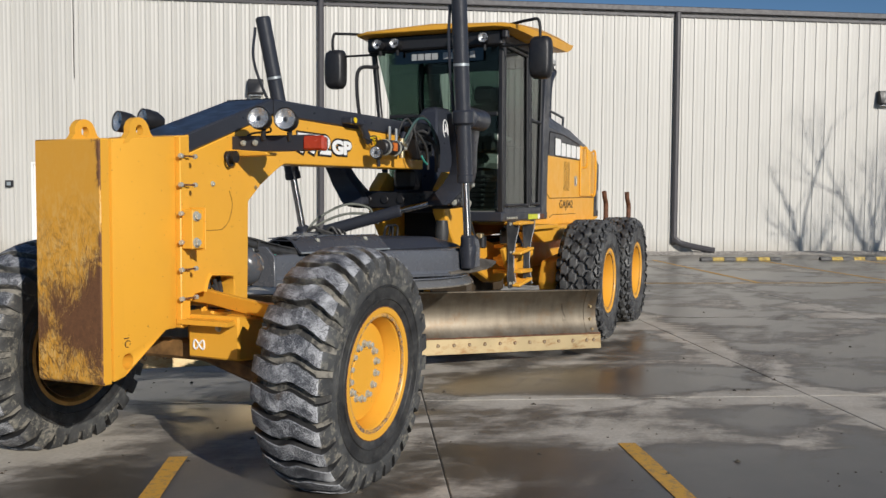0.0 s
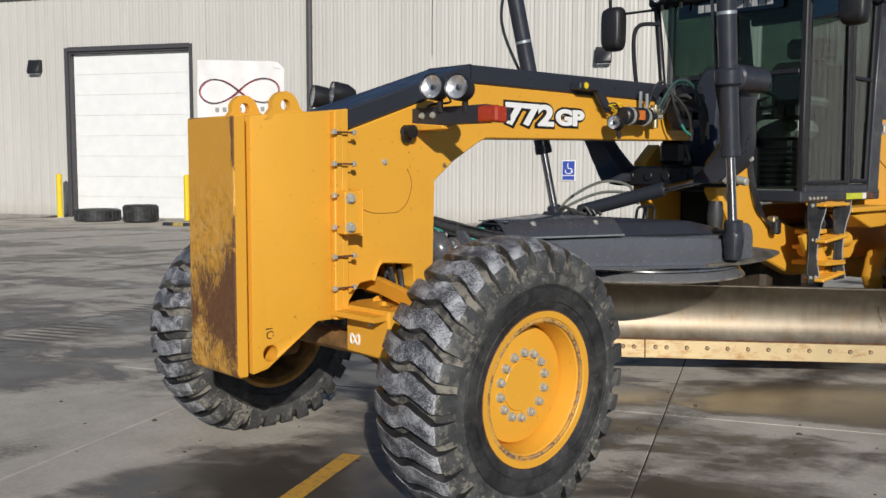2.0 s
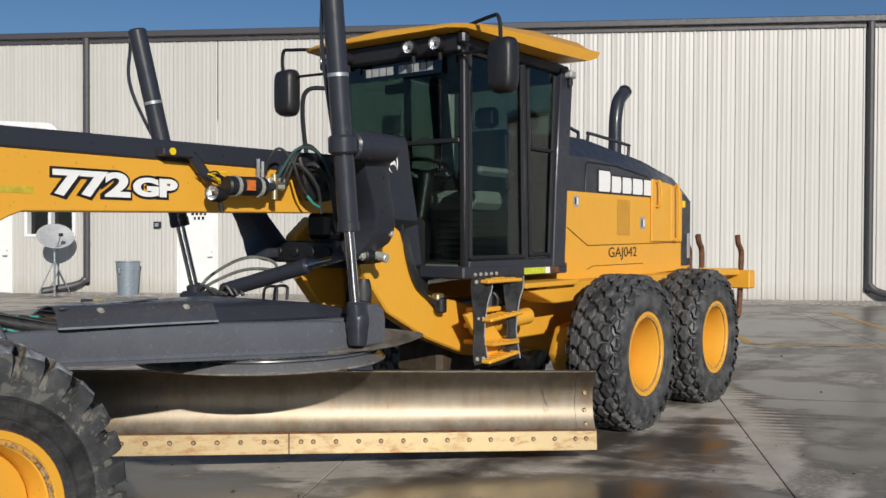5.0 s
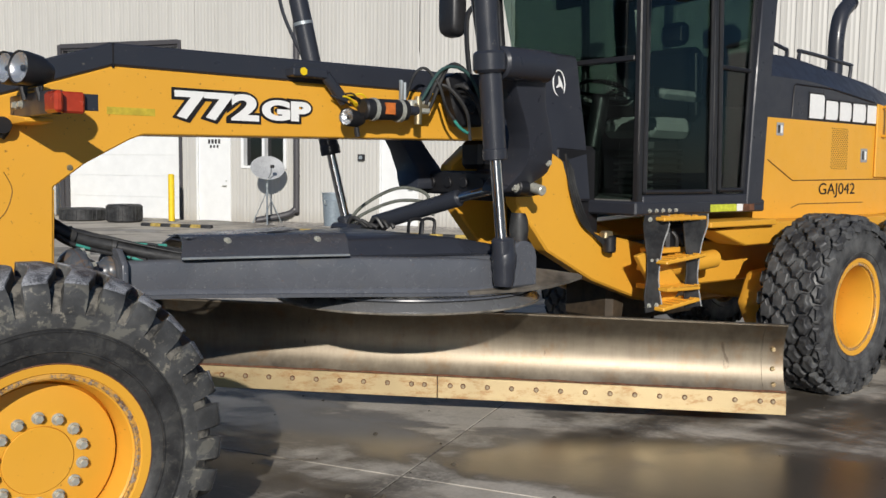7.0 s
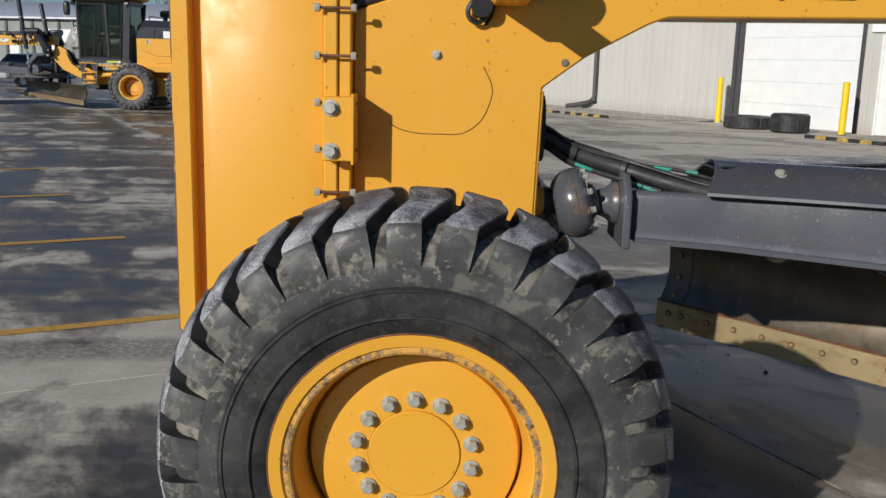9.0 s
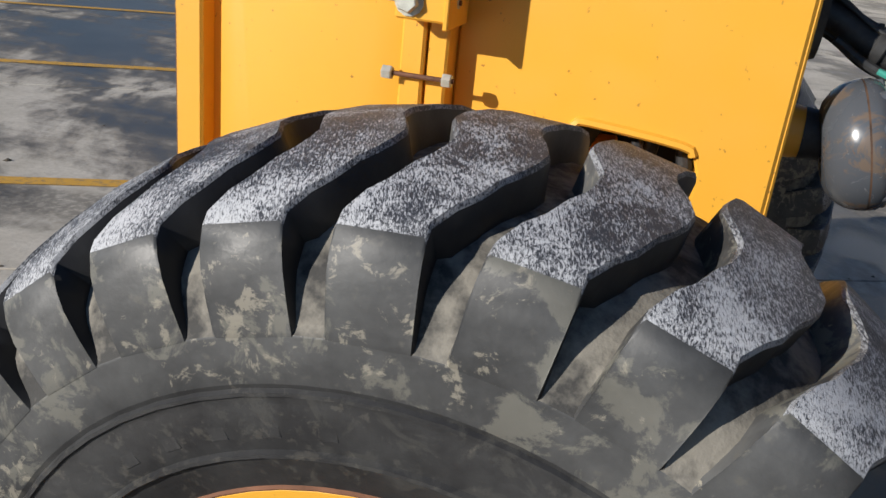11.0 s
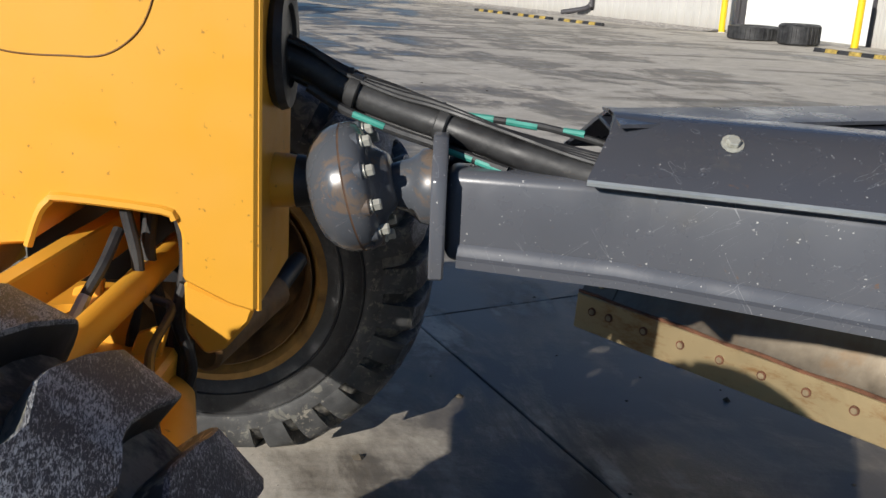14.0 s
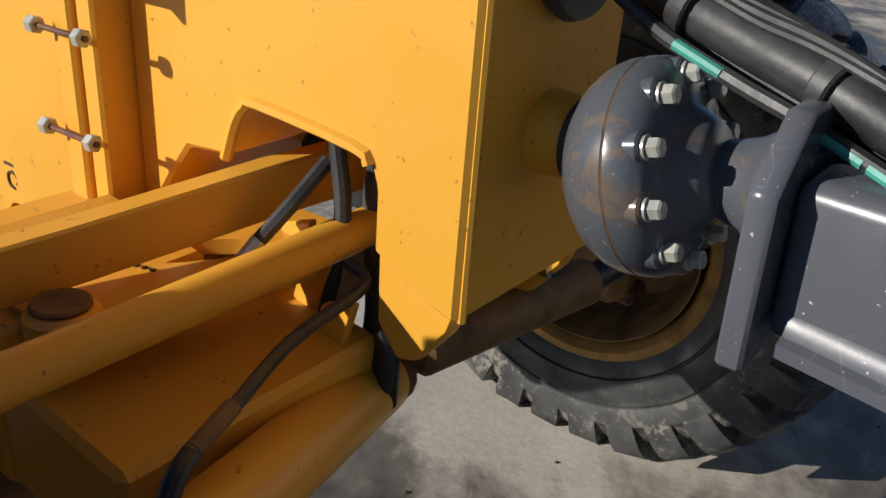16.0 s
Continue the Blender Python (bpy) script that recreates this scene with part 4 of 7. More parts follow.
for side in (-1, 1):
    for z in (1.697, 1.548, 1.399, 1.249, 1.107, 0.955):
        y = -0.442 if side < 0 else 0.072
        tb = gp("through_bolt", rod((-0.372, y, z), (-0.238, y, z), 0.0048, segs=8), RUSTY, "", frame_flange)
        gp("bolt_head", rod((-0.378, y, z), (-0.358, y, z), 0.0135, segs=6, bev=0.002), STEEL, "", tb)
        gp("nut", rod((-0.260, y, z), (-0.242, y, z), 0.0135, segs=6, bev=0.002), STEEL, "", tb)
bm = prism([(-0.345, 1.215), (-0.250, 1.215), (-0.250, 1.42), (-0.345, 1.42)], -0.495, -0.425, "y", 0.004)
brk = gp("bracket", bm, YELLOW, "", frame_flange)
gp("bracket_lip", box((-0.252, -0.505, 1.205), (-0.243, -0.37, 1.43), 0.002), YELLOW, "", frame_flange)
for z in (1.385, 1.248):
    gp("bracket_bolt", hexbolt((-0.318, -0.495, z), (0, -1, 0), 0.020, 0.018), STEEL, "", frame_flange)

# gooseneck frame
outline = [(-0.262, 0.80), (-0.235, 0.84), (-0.19, 0.90), (-0.145, 0.955), (-0.06, 0.962), (-0.035, 1.02), (-0.015, 1.045), (0.01, 1.052), (0.185, 1.036), (0.208, 1.020), (0.218, 0.99), (0.216, 0.905), (0.30, 0.862), (0.350, 0.848),
           (0.365, 1.461), (0.505, 1.566), (0.70, 1.672), (0.765, 1.697), (2.95, 1.735), (2.95, 1.985), (0.63, 1.992), (-0.262, 1.695)]
bm = prism(outline, SIDE_L, SIDE_R, "y", 0.006)
neck = gp("gooseneck_frame", bm, YELLOW, "yellow welded gooseneck frame")
cap = [(-0.262, 1.697), (0.63, 1.994), (2.95, 1.987), (2.95, 2.115), (0.63, 2.095), (-0.262, 1.806)]
bm = prism(cap, SIDE_L - 0.004, SIDE_R + 0.004, "y", 0.010)
gp("top_cover", bm, CHARCOAL, "charcoal cover along the top of the frame")
gp("cover_seam", box((0.628, SIDE_L - 0.006, 1.985), (0.634, SIDE_R + 0.006, 2.0975)), INK, "", neck)
gp("edge_weld", tube([(0.352, SIDE_L + 0.012, 0.85), (0.357, SIDE_L + 0.012, 1.1), (0.366, SIDE_L + 0.012, 1.45)], 0.006, 6), YELLOW, "", neck)
# bevelled lip of the access notch
bm = tube([(-0.06, SIDE_L - 0.001, 0.960), (-0.036, SIDE_L - 0.001, 1.02), (-0.015, SIDE_L - 0.001, 1.046), (0.01, SIDE_L - 0.001, 1.053), (0.185, SIDE_L - 0.001, 1.037), (0.209, SIDE_L - 0.001, 1.020)], 0.009, 6, steps=3)
gp("notch_lip", bm, YELLOW, "", neck)
# black sheet added across the notch, in place of the shade inside
gp("notch_shade", box((-0.20, -0.075, 0.80), (0.32, -0.05, 1.06)), BLACK, "", neck)
# lift-out panel outline
bm = tube([(x, SIDE_L - 0.001, z) for x, z in ((-0.145, 1.340), (-0.114, 1.318), (-0.055, 1.303), (0.03, 1.301), (0.105, 1.306), (0.165, 1.350), (0.195, 1.420), (0.196, 1.467), (0.168, 1.525))], 0.0018, 5, steps=6)
gp("panel_seam", bm, plain("seam_shadow", (0.16, 0.075, 0.012), 0.7), "", neck)
gp("plug_bolt", hexbolt((0.012, SIDE_L - 0.002, 1.560), (0, -1, 0), 0.012, 0.010), STEEL, "", neck)
gp("plug_hole", hexbolt((0.435, SIDE_L - 0.001, 1.545), (0, -1, 0), 0.010, 0.006), BRASS, "", neck)
# model lettering
for mat, bold, lift in ((INK, 0.016, 0.003), (WHITE, 0.003, 0.007)):
    written("model_lettering", "772", 0.116, mat, neck, Matrix.Translation((0.915 - bold, SIDE_L - lift, 1.787)) @ Euler((radians(90), 0, 0)).to_matrix().to_4x4(), 0.0015, bold + 0.004, 0.0, 0.43 + bold * 2)
    written("model_lettering", "GP", 0.088, mat, neck, Matrix.Translation((1.368 - bold, SIDE_L - lift, 1.797)) @ Euler((radians(90), 0, 0)).to_matrix().to_4x4(), 0.0015, bold + 0.004, 0.0, 0.275 + bold * 2)
gp("paint_smear", box((0.60, SIDE_L - 0.0015, 1.782), (0.82, SIDE_L + 0.001, 1.815), 0.0), plain("greenish_smear", (0.55, 0.42, 0.04), 0.5), "", neck)


# front work lamps on arms, both sides
def work_lamp(p, parent, r=0.063, yaw=107):
    p = Vector(p)
    m = Matrix.Translation(p) @ Euler((0, 0, radians(yaw))).to_matrix().to_4x4() @ Matrix.Rotation(radians(6), 4, "X")
    h = part("work_lamp", lathe([(0.028, 0.004), (0.028, r * 0.90), (0.055, r * 0.93), (0.058, r), (0.030, r * 1.02), (-0.03, r * 0.93), (-0.075, r * 0.55), (-0.085, 0.004)][::1], 24, m), PLASTIC, parent, "round black work lamp", 30)
    part("reflector", lathe([(0.0285, 0.010), (0.032, r * 0.35), (0.040, r * 0.70), (0.052, r * 0.90), (0.048, r * 0.91), (0.0283, r * 0.6), (0.0283, 0.010)], 24, m, None, True), LENS, h, "bright reflector")
    part("bulb", lathe([(0.028, 0.012), (0.040, 0.012), (0.044, 0.006), (0.044, 0.001)], 10, m), PLASTIC, h)
    part("lens", lathe([(0.0545, 0.001), (0.0545, r * 0.91), (0.0525, r * 0.91), (0.0525, 0.001)], 24, m, None, True), CLEAR, h, "clear glass lens").visible_shadow = False
    part("lamp_foot", rod(p + Vector((0.02, 0, -r)), p + Vector((0.03, 0, -r - 0.05)), 0.014, segs=10), PLASTIC, h)
    return h


def lamp_arm(ys, sgn, lamps):
    """A channel reaching out from the frame side, with two lamps and a red marker lamp."""
    y0, y1 = ys
    bm = box((0.20, min(y0, y1), 1.745), (0.245, max(y0, y1), 1.835), 0.004)
    arm = gp("lamp_arm", bm, CHARCOAL, "charcoal lamp arm")
    gp("gusset", prism([(y0, 1.72), (y0, 1.76), (y0 + sgn * 0.24, 1.742), (y0 + sgn * 0.24, 1.725)], 0.19, 0.30, "x", 0.004), YELLOW, "", neck)
    gp("arm_clamp", lathe([(-0.03, 0.035), (0.03, 0.035)], 14, Matrix.Translation((0.155, y0 + sgn * 0.03, 1.715))), BLACK, "", arm)
    for k in (0.08, 0.16):
        gp("bolt", hexbolt((0.20, y0 + sgn * k, 1.795), (-1, 0, 0), 0.013, 0.012), STEEL, "", arm)
    gp("arm_tip", box((0.245, y1 - 0.004, 1.762), (0.372, y1 + 0.004, 1.825), 0.002), CHARCOAL, "", arm)
    tl = gp("marker_lamp", box((0.225, y1 - 0.016 + sgn * 0.020, 1.748), (0.312, y1 + 0.016 + sgn * 0.020, 1.828), 0.008), REDLENS, "red marker lamp", arm)
    gp("marker_lamp", box((0.19, y1 - 0.075, 1.748), (0.222, y1 + 0.055, 1.828), 0.010), REDLENS, "red marker lamp facing ahead", arm)
    for p in lamps:
        work_lamp(p, arm, 0.063, 107 if sgn < 0 else 68)
        gp("stem", rod((p[0] + 0.03, p[1], 1.83), (p[0] + 0.03, p[1], 1.87), 0.012, segs=8), BLACK, "", arm)
    gp("lamp_cable", tube([(lamps[0][0] + 0.07, lamps[0][1], 1.90), (0.26, lamps[0][1], 1.86), (0.22, y0 + sgn * 0.1, 1.84), (0.19, y0 + sgn * 0.02, 1.70), (0.17, y0, 1.66)], 0.006, 6), PLASTIC, "", arm)


lamp_arm((SIDE_L, -0.885), -1, ((0.168, -0.574, 1.924), (0.177, -0.741, 1.914)))
lamp_arm((SIDE_R, 0.50), 1, ((0.175, 0.203, 1.939), (0.181, 0.395, 1.932)))
gp("cable_coil", tube([(0.14 + 0.03 * math.cos(a), SIDE_L - 0.03, 1.70 + 0.035 * math.sin(a)) for a in [radians(v) for v in range(0, 700, 40)]], 0.008, 6, steps=2), PLASTIC, "", neck)

# small lamp and filter canister behind the lettering
acc = gp("filter_canister", rod((1.89, -0.475, 1.865), (2.18, -0.475, 1.872), 0.056, segs=20, bev=0.01), PLASTIC, "black filter canister")
for x in (1.945, 2.115):
    gp("clamp_band", rod((x, -0.475, 1.866), (x + 0.022, -0.475, 1.866), 0.061, segs=20), STEEL, "", acc)
gp("logo_patch", box((2.0, -0.535, 1.842), (2.06, -0.522, 1.902)), plain("orange_patch", (0.60, 0.16, 0.03), 0.5), "", acc)
gp("outlet", rod((2.16, -0.475, 1.872), (2.25, -0.475, 1.875), 0.028, segs=14), CHARCOAL, "", acc)
work_lamp((1.83, -0.475, 1.815), grader, 0.045)
gp("fitting", rod((2.26, -0.475, 1.80), (2.26, -0.475, 1.95), 0.022, segs=12), BRASS, "", acc)
gp("fitting", rod((2.22, -0.475, 1.90), (2.32, -0.475, 1.90), 0.020, segs=8), BRASS, "", acc)
gp("fitting", rod((2.2, -0.40, 1.92), (2.2, -0.40, 2.04), 0.012, segs=8), GALV, "", acc)
bm = box((1.50, -0.44, 2.01), (1.70, -0.36, 2.055), 0.006)
marker = gp("lamp_bracket", bm, CHARCOAL)
gp("amber_reflector", rod((1.555, -0.445, 2.035), (1.555, -0.436, 2.035), 0.020, segs=14), SAFETY, "", marker)
gp("strut", rod((1.70, -0.41, 2.03), (1.82, -0.41, 1.90), 0.030, segs=10), CHARCOAL, "", marker)
for k in range(7):
    p = Vector((1.74 + 0.02 * k, -0.40 - 0.01 * (k % 3), 1.93))
    gp("wire", tube([p, p + Vector((0.06, -0.04, -0.03 + 0.02 * (k % 3))), p + Vector((0.12, -0.02, -0.05))], 0.005, 5), SAFETY if k % 2 else PLASTIC, "", acc)
gp("hose", tube([(2.18, -0.47, 1.94), (2.21, -0.50, 2.06), (2.27, -0.52, 2.10), (2.35, -0.54, 2.02), (2.41, -0.55, 1.88), (2.52, -0.56, 1.77)], 0.008, 8), BLACKRUB, "", acc)
gp("hose", tube([(2.45, -0.560, 1.825), (2.49, -0.566, 1.785), (2.54, -0.57, 1.76)], 0.0085, 7), TEAL, "", acc)
gp("hose", tube([(2.36, -0.48, 2.03), (2.44, -0.53, 2.00), (2.53, -0.57, 1.88), (2.56, -0.57, 1.72)], 0.010, 7), BLACKRUB, "", acc)
gp("pressure_sensor", rod((2.17, -0.47, 1.90), (2.17, -0.47, 2.02), 0.011, segs=10), GALV, "", acc)
gp("manifold", box((2.20, -0.49, 1.86), (2.34, -0.42, 1.93), 0.008), STEEL, "", acc)
gp("solenoid", rod((2.30, -0.46, 1.93), (2.34, -0.46, 2.00), 0.024, segs=12, bev=0.004), CHARCOAL, "", acc)

# hoses out of the frame down to the drawbar
gp("grommet", lathe([(-0.012, 0.075), (0.012, 0.092), (0.022, 0.088), (0.022, 0.06), (0.017, 0.055), (0.017, 0.002)], 28, Matrix.Translation((0.356, -0.19, 1.318)) @ Euler((0, 0, radians(-90))).to_matrix().to_4x4() @ Matrix.Diagonal((1.08, 1.5, 1.30, 1))), BLACKRUB, "", neck)
hp = [(0.345, -0.165, 1.31), (0.42, -0.160, 1.278), (0.492, -0.160, 1.238), (0.585, -0.172, 1.207), (0.67, -0.190, 1.184), (0.80, -0.24, 1.150), (0.938, -0.295, 1.122), (1.15, -0.36, 1.085)]
hose = gp("hydraulic_hose", tube(hp, 0.028, 16), BLACKRUB, "black hydraulic hoses in a sleeve")
for k, (dy, dz, r) in enumerate(((-0.018, 0.031, 0.005), (-0.006, 0.034, 0.006), (0.006, 0.035, 0.005), (0.018, 0.032, 0.008), (0.030, 0.022, 0.007), (0.040, 0.004, 0.013), (0.040, -0.024, 0.012), (0.016, -0.036, 0.012))):
    gp("hose", tube([Vector(p) + Vector((0, dy, dz + 0.004 * math.sin(i * 1.7 + k))) for i, p in enumerate(hp)], r, 7), BLACKRUB, "", hose)
gp("printed_hose", tube([Vector(p) + Vector((0, -0.031, -0.034 - 0.003 * math.sin(i * 0.8))) for i, p in enumerate(hp[1:6])], 0.0095, 8), BLACKRUB, "", hose)
for i, f0, f1 in ((2, 0.15, 0.8), (4, 0.02, 0.5), (4, 0.55, 0.95)):
    a, b = (Vector(hp[j]) + Vector((0, -0.0345, -0.0365)) for j in (i, i + 1))
    gp("hose_print", rod(a.lerp(b, f0), a.lerp(b, f1), 0.0068, segs=8), TEAL, "green printed band", hose)
ph = gp("printed_hose", tube([(0.70, -0.11, 1.19), (0.80, -0.13, 1.185), (0.90, -0.15, 1.175), (1.10, -0.20, 1.13)], 0.0072, 8), BLACKRUB, "", hose)
for a, b in (((0.715, -0.113, 1.190), (0.775, -0.125, 1.187)), ((0.80, -0.130, 1.185), (0.86, -0.142, 1.179)), ((0.91, -0.152, 1.174), (0.95, -0.163, 1.171))):
    gp("hose_print", rod(a, b, 0.0078, segs=8), TEAL, "green printed band", ph)
for k in range(3):
    gp("hose", tube([(0.62, -0.15, 1.17), (0.76, -0.16 - 0.03 * k, 1.135), (0.90, -0.19 - 0.04 * k, 1.12), (1.10, -0.22 - 0.04 * k, 1.125)], 0.012, 7), GREYPLATE if k == 1 else BLACKRUB, "", hose)
for i in (2, 4):
    a, b = Vector(hp[i]), Vector(hp[i + 1])
    cl = gp("hose_clip", rod(a, a + (b - a).normalized() * 0.024, 0.036, segs=18, bev=0.003), BLACKRUB, "", hose)
    gp("clip_tail", box(a + Vector((0.0, -0.004, 0.030)), a + Vector((0.012, 0.006, 0.042)), 0.002), BLACKRUB, "", cl)

# ball joint between frame and drawbar
BZ = 1.062
boss = gp("joint_boss", lathe([(-0.355, 0.004), (-0.355, 0.054), (-0.385, 0.052), (-0.395, 0.050), (-0.425, 0.047), (-0.425, 0.004)], 36, Matrix.Translation((0, CY, BZ)) @ Euler((0, 0, radians(90))).to_matrix().to_4x4()), YELLOW)
m90 = Matrix.Translation((0, CY, BZ)) @ Euler((0, 0, radians(90))).to_matrix().to_4x4()
PIVOT = Vector((0.50, CY, BZ))
LEAN = Matrix.Translation(PIVOT + Vector((0.012, -0.022, -0.002))) @ Matrix.Rotation(radians(-14), 4, "Y") @ Matrix.Translation(-PIVOT)
mball = LEAN @ m90
gp("joint_stem", lathe([(-0.40, 0.004), (-0.40, 0.052), (-0.425, 0.048), (-0.44, 0.05), (-0.45, 0.004)], 24, m90), BLACKRUB, "", boss)
ball = gp("ball_joint", lathe([(-0.425, 0.004), (-0.425, 0.070), (-0.432, 0.088), (-0.447, 0.106), (-0.465, 0.118), (-0.482, 0.1235), (-0.4985, 0.125), (-0.4985, 0.004)], 48, mball), BALLPAINT, "grey round ball-joint housing", smooth=50)
gp("housing_cap", lathe([(-0.502, 0.004), (-0.502, 0.125), (-0.516, 0.1245), (-0.530, 0.118), (-0.540, 0.106), (-0.546, 0.090), (-0.552, 0.070), (-0.572, 0.054), (-0.578, 0.048), (-0.578, 0.004)], 48, mball), BALLPAINT, "", ball, 50)
gp("rust_seam", lathe([(-0.4975, 0.05), (-0.4975, 0.1247), (-0.5028, 0.1247), (-0.5028, 0.05)], 40, mball), plain("dark_seam_rust", (0.085, 0.045, 0.025), 0.8, 0.0, 22, 0.7), "", ball)
for k in range(10):
    a = 2 * math.pi * (k + 0.3) / 10
    y, z = CY + 0.103 * math.cos(a), BZ + 0.103 * math.sin(a)
    b2 = rod((0.512, y, z), (0.538, y, z), 0.019, segs=14, bev=0.003)
    b2.transform(LEAN)
    bs = gp("bolt_boss", b2, BALLPAINT, "", ball)
    b2 = hexbolt((0.538, y, z), (1, 0, 0), 0.0115, 0.016, 1.2)
    b2.transform(LEAN)
    gp("cap_bolt", b2, STEEL, "", bs)
gp("joint_neck", lathe([(-0.565, 0.004), (-0.565, 0.038), (-0.585, 0.043), (-0.618, 0.054), (-0.632, 0.064), (-0.640, 0.072), (-0.660, 0.076), (-0.662, 0.004)], 32, m90), BALLPAINT, "", ball, 50)
gp("boot", lathe([(-0.545, 0.004), (-0.545, 0.060), (-0.565, 0.050), (-0.588, 0.039), (-0.592, 0.004)], 24, m90), BLACKRUB, "", ball)

# drawbar: flange, two diverging arms, deck
gp("drawbar_flange", prism([(-0.343, 0.922), (-0.037, 0.922), (-0.037, 1.108), (-0.105, 1.176), (-0.275, 1.176), (-0.343, 1.108)], 0.662, 0.690, "x", 0.004), GREYPAINT, "slate grey drawbar flange")


def arm(sgn):
    y = lambda v: v if sgn < 0 else 2 * CY - v  # noqa: E731
    rings = []
    for x, yo, yi, zb, zt in ((0.690, -0.298, -0.20, 0.945, 1.118), (1.0, -0.345, -0.22, 0.935, 1.118), (1.68, -0.605, -0.45, 0.915, 1.112), (2.35, -0.865, -0.70, 0.895, 1.09), (2.72, -0.945, -0.80, 0.905, 1.04)):
        rings.append([(x, y(yo), zb), (x, y(yo), zt), (x, y(yi), zt), (x, y(yi), zb)])
    bm = loft(rings)
    bevel(bm, 0.020, 3)
    a = gp("drawbar_arm", bm, GREYPAINT, "slate grey drawbar arm with white scratches", smooth=60)
    gp("arm_lip", loft([[(x, y(yo - 0.022), zb - 0.002), (x, y(yo - 0.024), zb + 0.014), (x, y(yo - 0.012), zb + 0.018), (x, y(yo - 0.009), zb + 0.034), (x, y(yo - 0.002), zb + 0.042), (x, y(yo + 0.03), zb + 0.042), (x, y(yo + 0.03), zb - 0.002)] for x, yo, zb in ((0.712, -0.297, 0.943), (1.0, -0.345, 0.933), (1.68, -0.605, 0.913), (2.35, -0.865, 0.893), (2.72, -0.945, 0.903))]), GREYPAINT, "", a)
    return a


armL, armR = arm(-1), arm(1)
bm = prism([(0.72, -0.27), (1.0, -0.33), (1.68, -0.58), (2.62, -0.90), (2.75, -0.6), (2.75, 0.22), (2.62, 0.52), (1.68, 0.20), (1.0, -0.05), (0.72, -0.11)], 1.06, 1.098, "z", 0.004)
gp("drawbar_deck", bm, GREYPAINT, "slate grey drawbar deck")
# hinged hose covers on the deck
for sgn in (-1, 1):
    y = (lambda v: v) if sgn < 0 else (lambda v: 2 * CY - v)
    rings = []
    for x, yo in ((0.932, -0.368), (1.30, -0.490), (1.70, -0.635)):
        rings.append([(x, y(yo - 0.008), 1.118), (x, y(yo), 1.128), (x + 0.045, y(yo + 0.085), 1.196), (x + 0.06, y(yo + 0.125), 1.220), (x + 0.06, y(yo + 0.15), 1.225), (x + 0.06, y(yo + 0.29), 1.216), (x + 0.06, y(yo + 0.29), 1.209), (x + 0.06, y(yo + 0.15), 1.218), (x + 0.045, y(yo + 0.093), 1.190), (x, y(yo + 0.008), 1.120)])
    cov = gp("hose_cover", loft(rings), COVERPAINT, "folded charcoal hose cover", smooth=20)
    gp("cover_edge", tube([(0.932, y(-0.374), 1.124), (1.30, y(-0.496), 1.124), (1.70, y(-0.640), 1.124)], 0.006, 6), GALV, "", cov)
    for x, yo in ((1.178, -0.352), (1.60, -0.497)):
        gp("cover_bolt", hexbolt((x, y(yo), 1.198), (0, sgn * 0.62, 0.78), 0.0125, 0.010, 1.6), STEEL, "", cov)
gp("cover_plate", prism([(0.98, -0.27), (1.72, -0.37), (1.72, -0.01), (0.98, -0.11)], 1.196, 1.204, "z", 0.002), CHARCOAL)
bm = loft([[(1.30, -0.42, 1.10), (1.30, -0.40, 1.195), (1.30, 0.02, 1.195), (1.30, 0.04, 1.10)], [(2.35, -0.78, 1.10), (2.35, -0.70, 1.19), (2.35, 0.32, 1.19), (2.35, 0.40, 1.10)], [(2.75, -0.80, 1.09), (2.75, -0.74, 1.12), (2.75, 0.36, 1.12), (2.75, 0.42, 1.09)]])
bevel(bm, 0.015)
gp("deck_hood", bm, CHARCOAL)
# tapered ear plates that run out behind the arms
for sgn in (-1, 1):
    y = (lambda v: v) if sgn < 0 else (lambda v: 2 * CY - v)
    rings = [[(x, y(yo), zo), (x, y(yi), zi), (x, y(yi), zi - 0.020), (x, y(yo + 0.004), zo - 0.018)] for x, yo, zo, yi, zi in ((2.30, -0.880, 0.918, -0.72, 0.940), (2.60, -0.975, 0.922, -0.74, 0.985), (2.78, -1.000, 0.930, -0.80, 1.015), (2.92, -1.000, 0.944, -0.87, 0.995), (3.06, -0.985, 0.962, -0.95, 0.972))]
    gp("ear_plate", loft(rings), EARPLATE, "dusty tapered ear plate", smooth=50)
# circle under the deck: a coned skirt with a worn rim, and the thin wear strip above it
mcirc = Matrix.Translation((2.43, CY, 0)) @ Euler((radians(90), 0, 0)).to_matrix().to_4x4()
ring = gp("circle", lathe([(0.816, 0.55), (0.816, 0.760), (0.822, 0.768), (0.830, 0.768), (0.868, 0.735), (0.872, 0.725), (0.872, 0.55)], 72, mcirc, None, True), CIRCLEPAINT, "dusty grey ring that carries the blade")
gp("worn_rim", lathe([(0.810, 0.66), (0.810, 0.762), (0.814, 0.772), (0.820, 0.774), (0.8235, 0.769), (0.8235, 0.66)], 72, mcirc, None, True), RIMWEAR, "pale worn rim", ring)
gp("wear_strip", lathe([(0.877, 0.60), (0.877, 0.738), (0.881, 0.742), (0.888, 0.740), (0.888, 0.60)], 72, mcirc, None, True), GREYPAINT, "", ring)

# moldboard
E0, E1 = Vector((4.222, -1.612, 0)), Vector((1.20, 1.345, 0))
BU = (E1 - E0).normalized()
BN = Vector((BU.y, -BU.x, 0))
if BN.x > 0:
    BN = -BN
BLEN = (E1 - E0).length
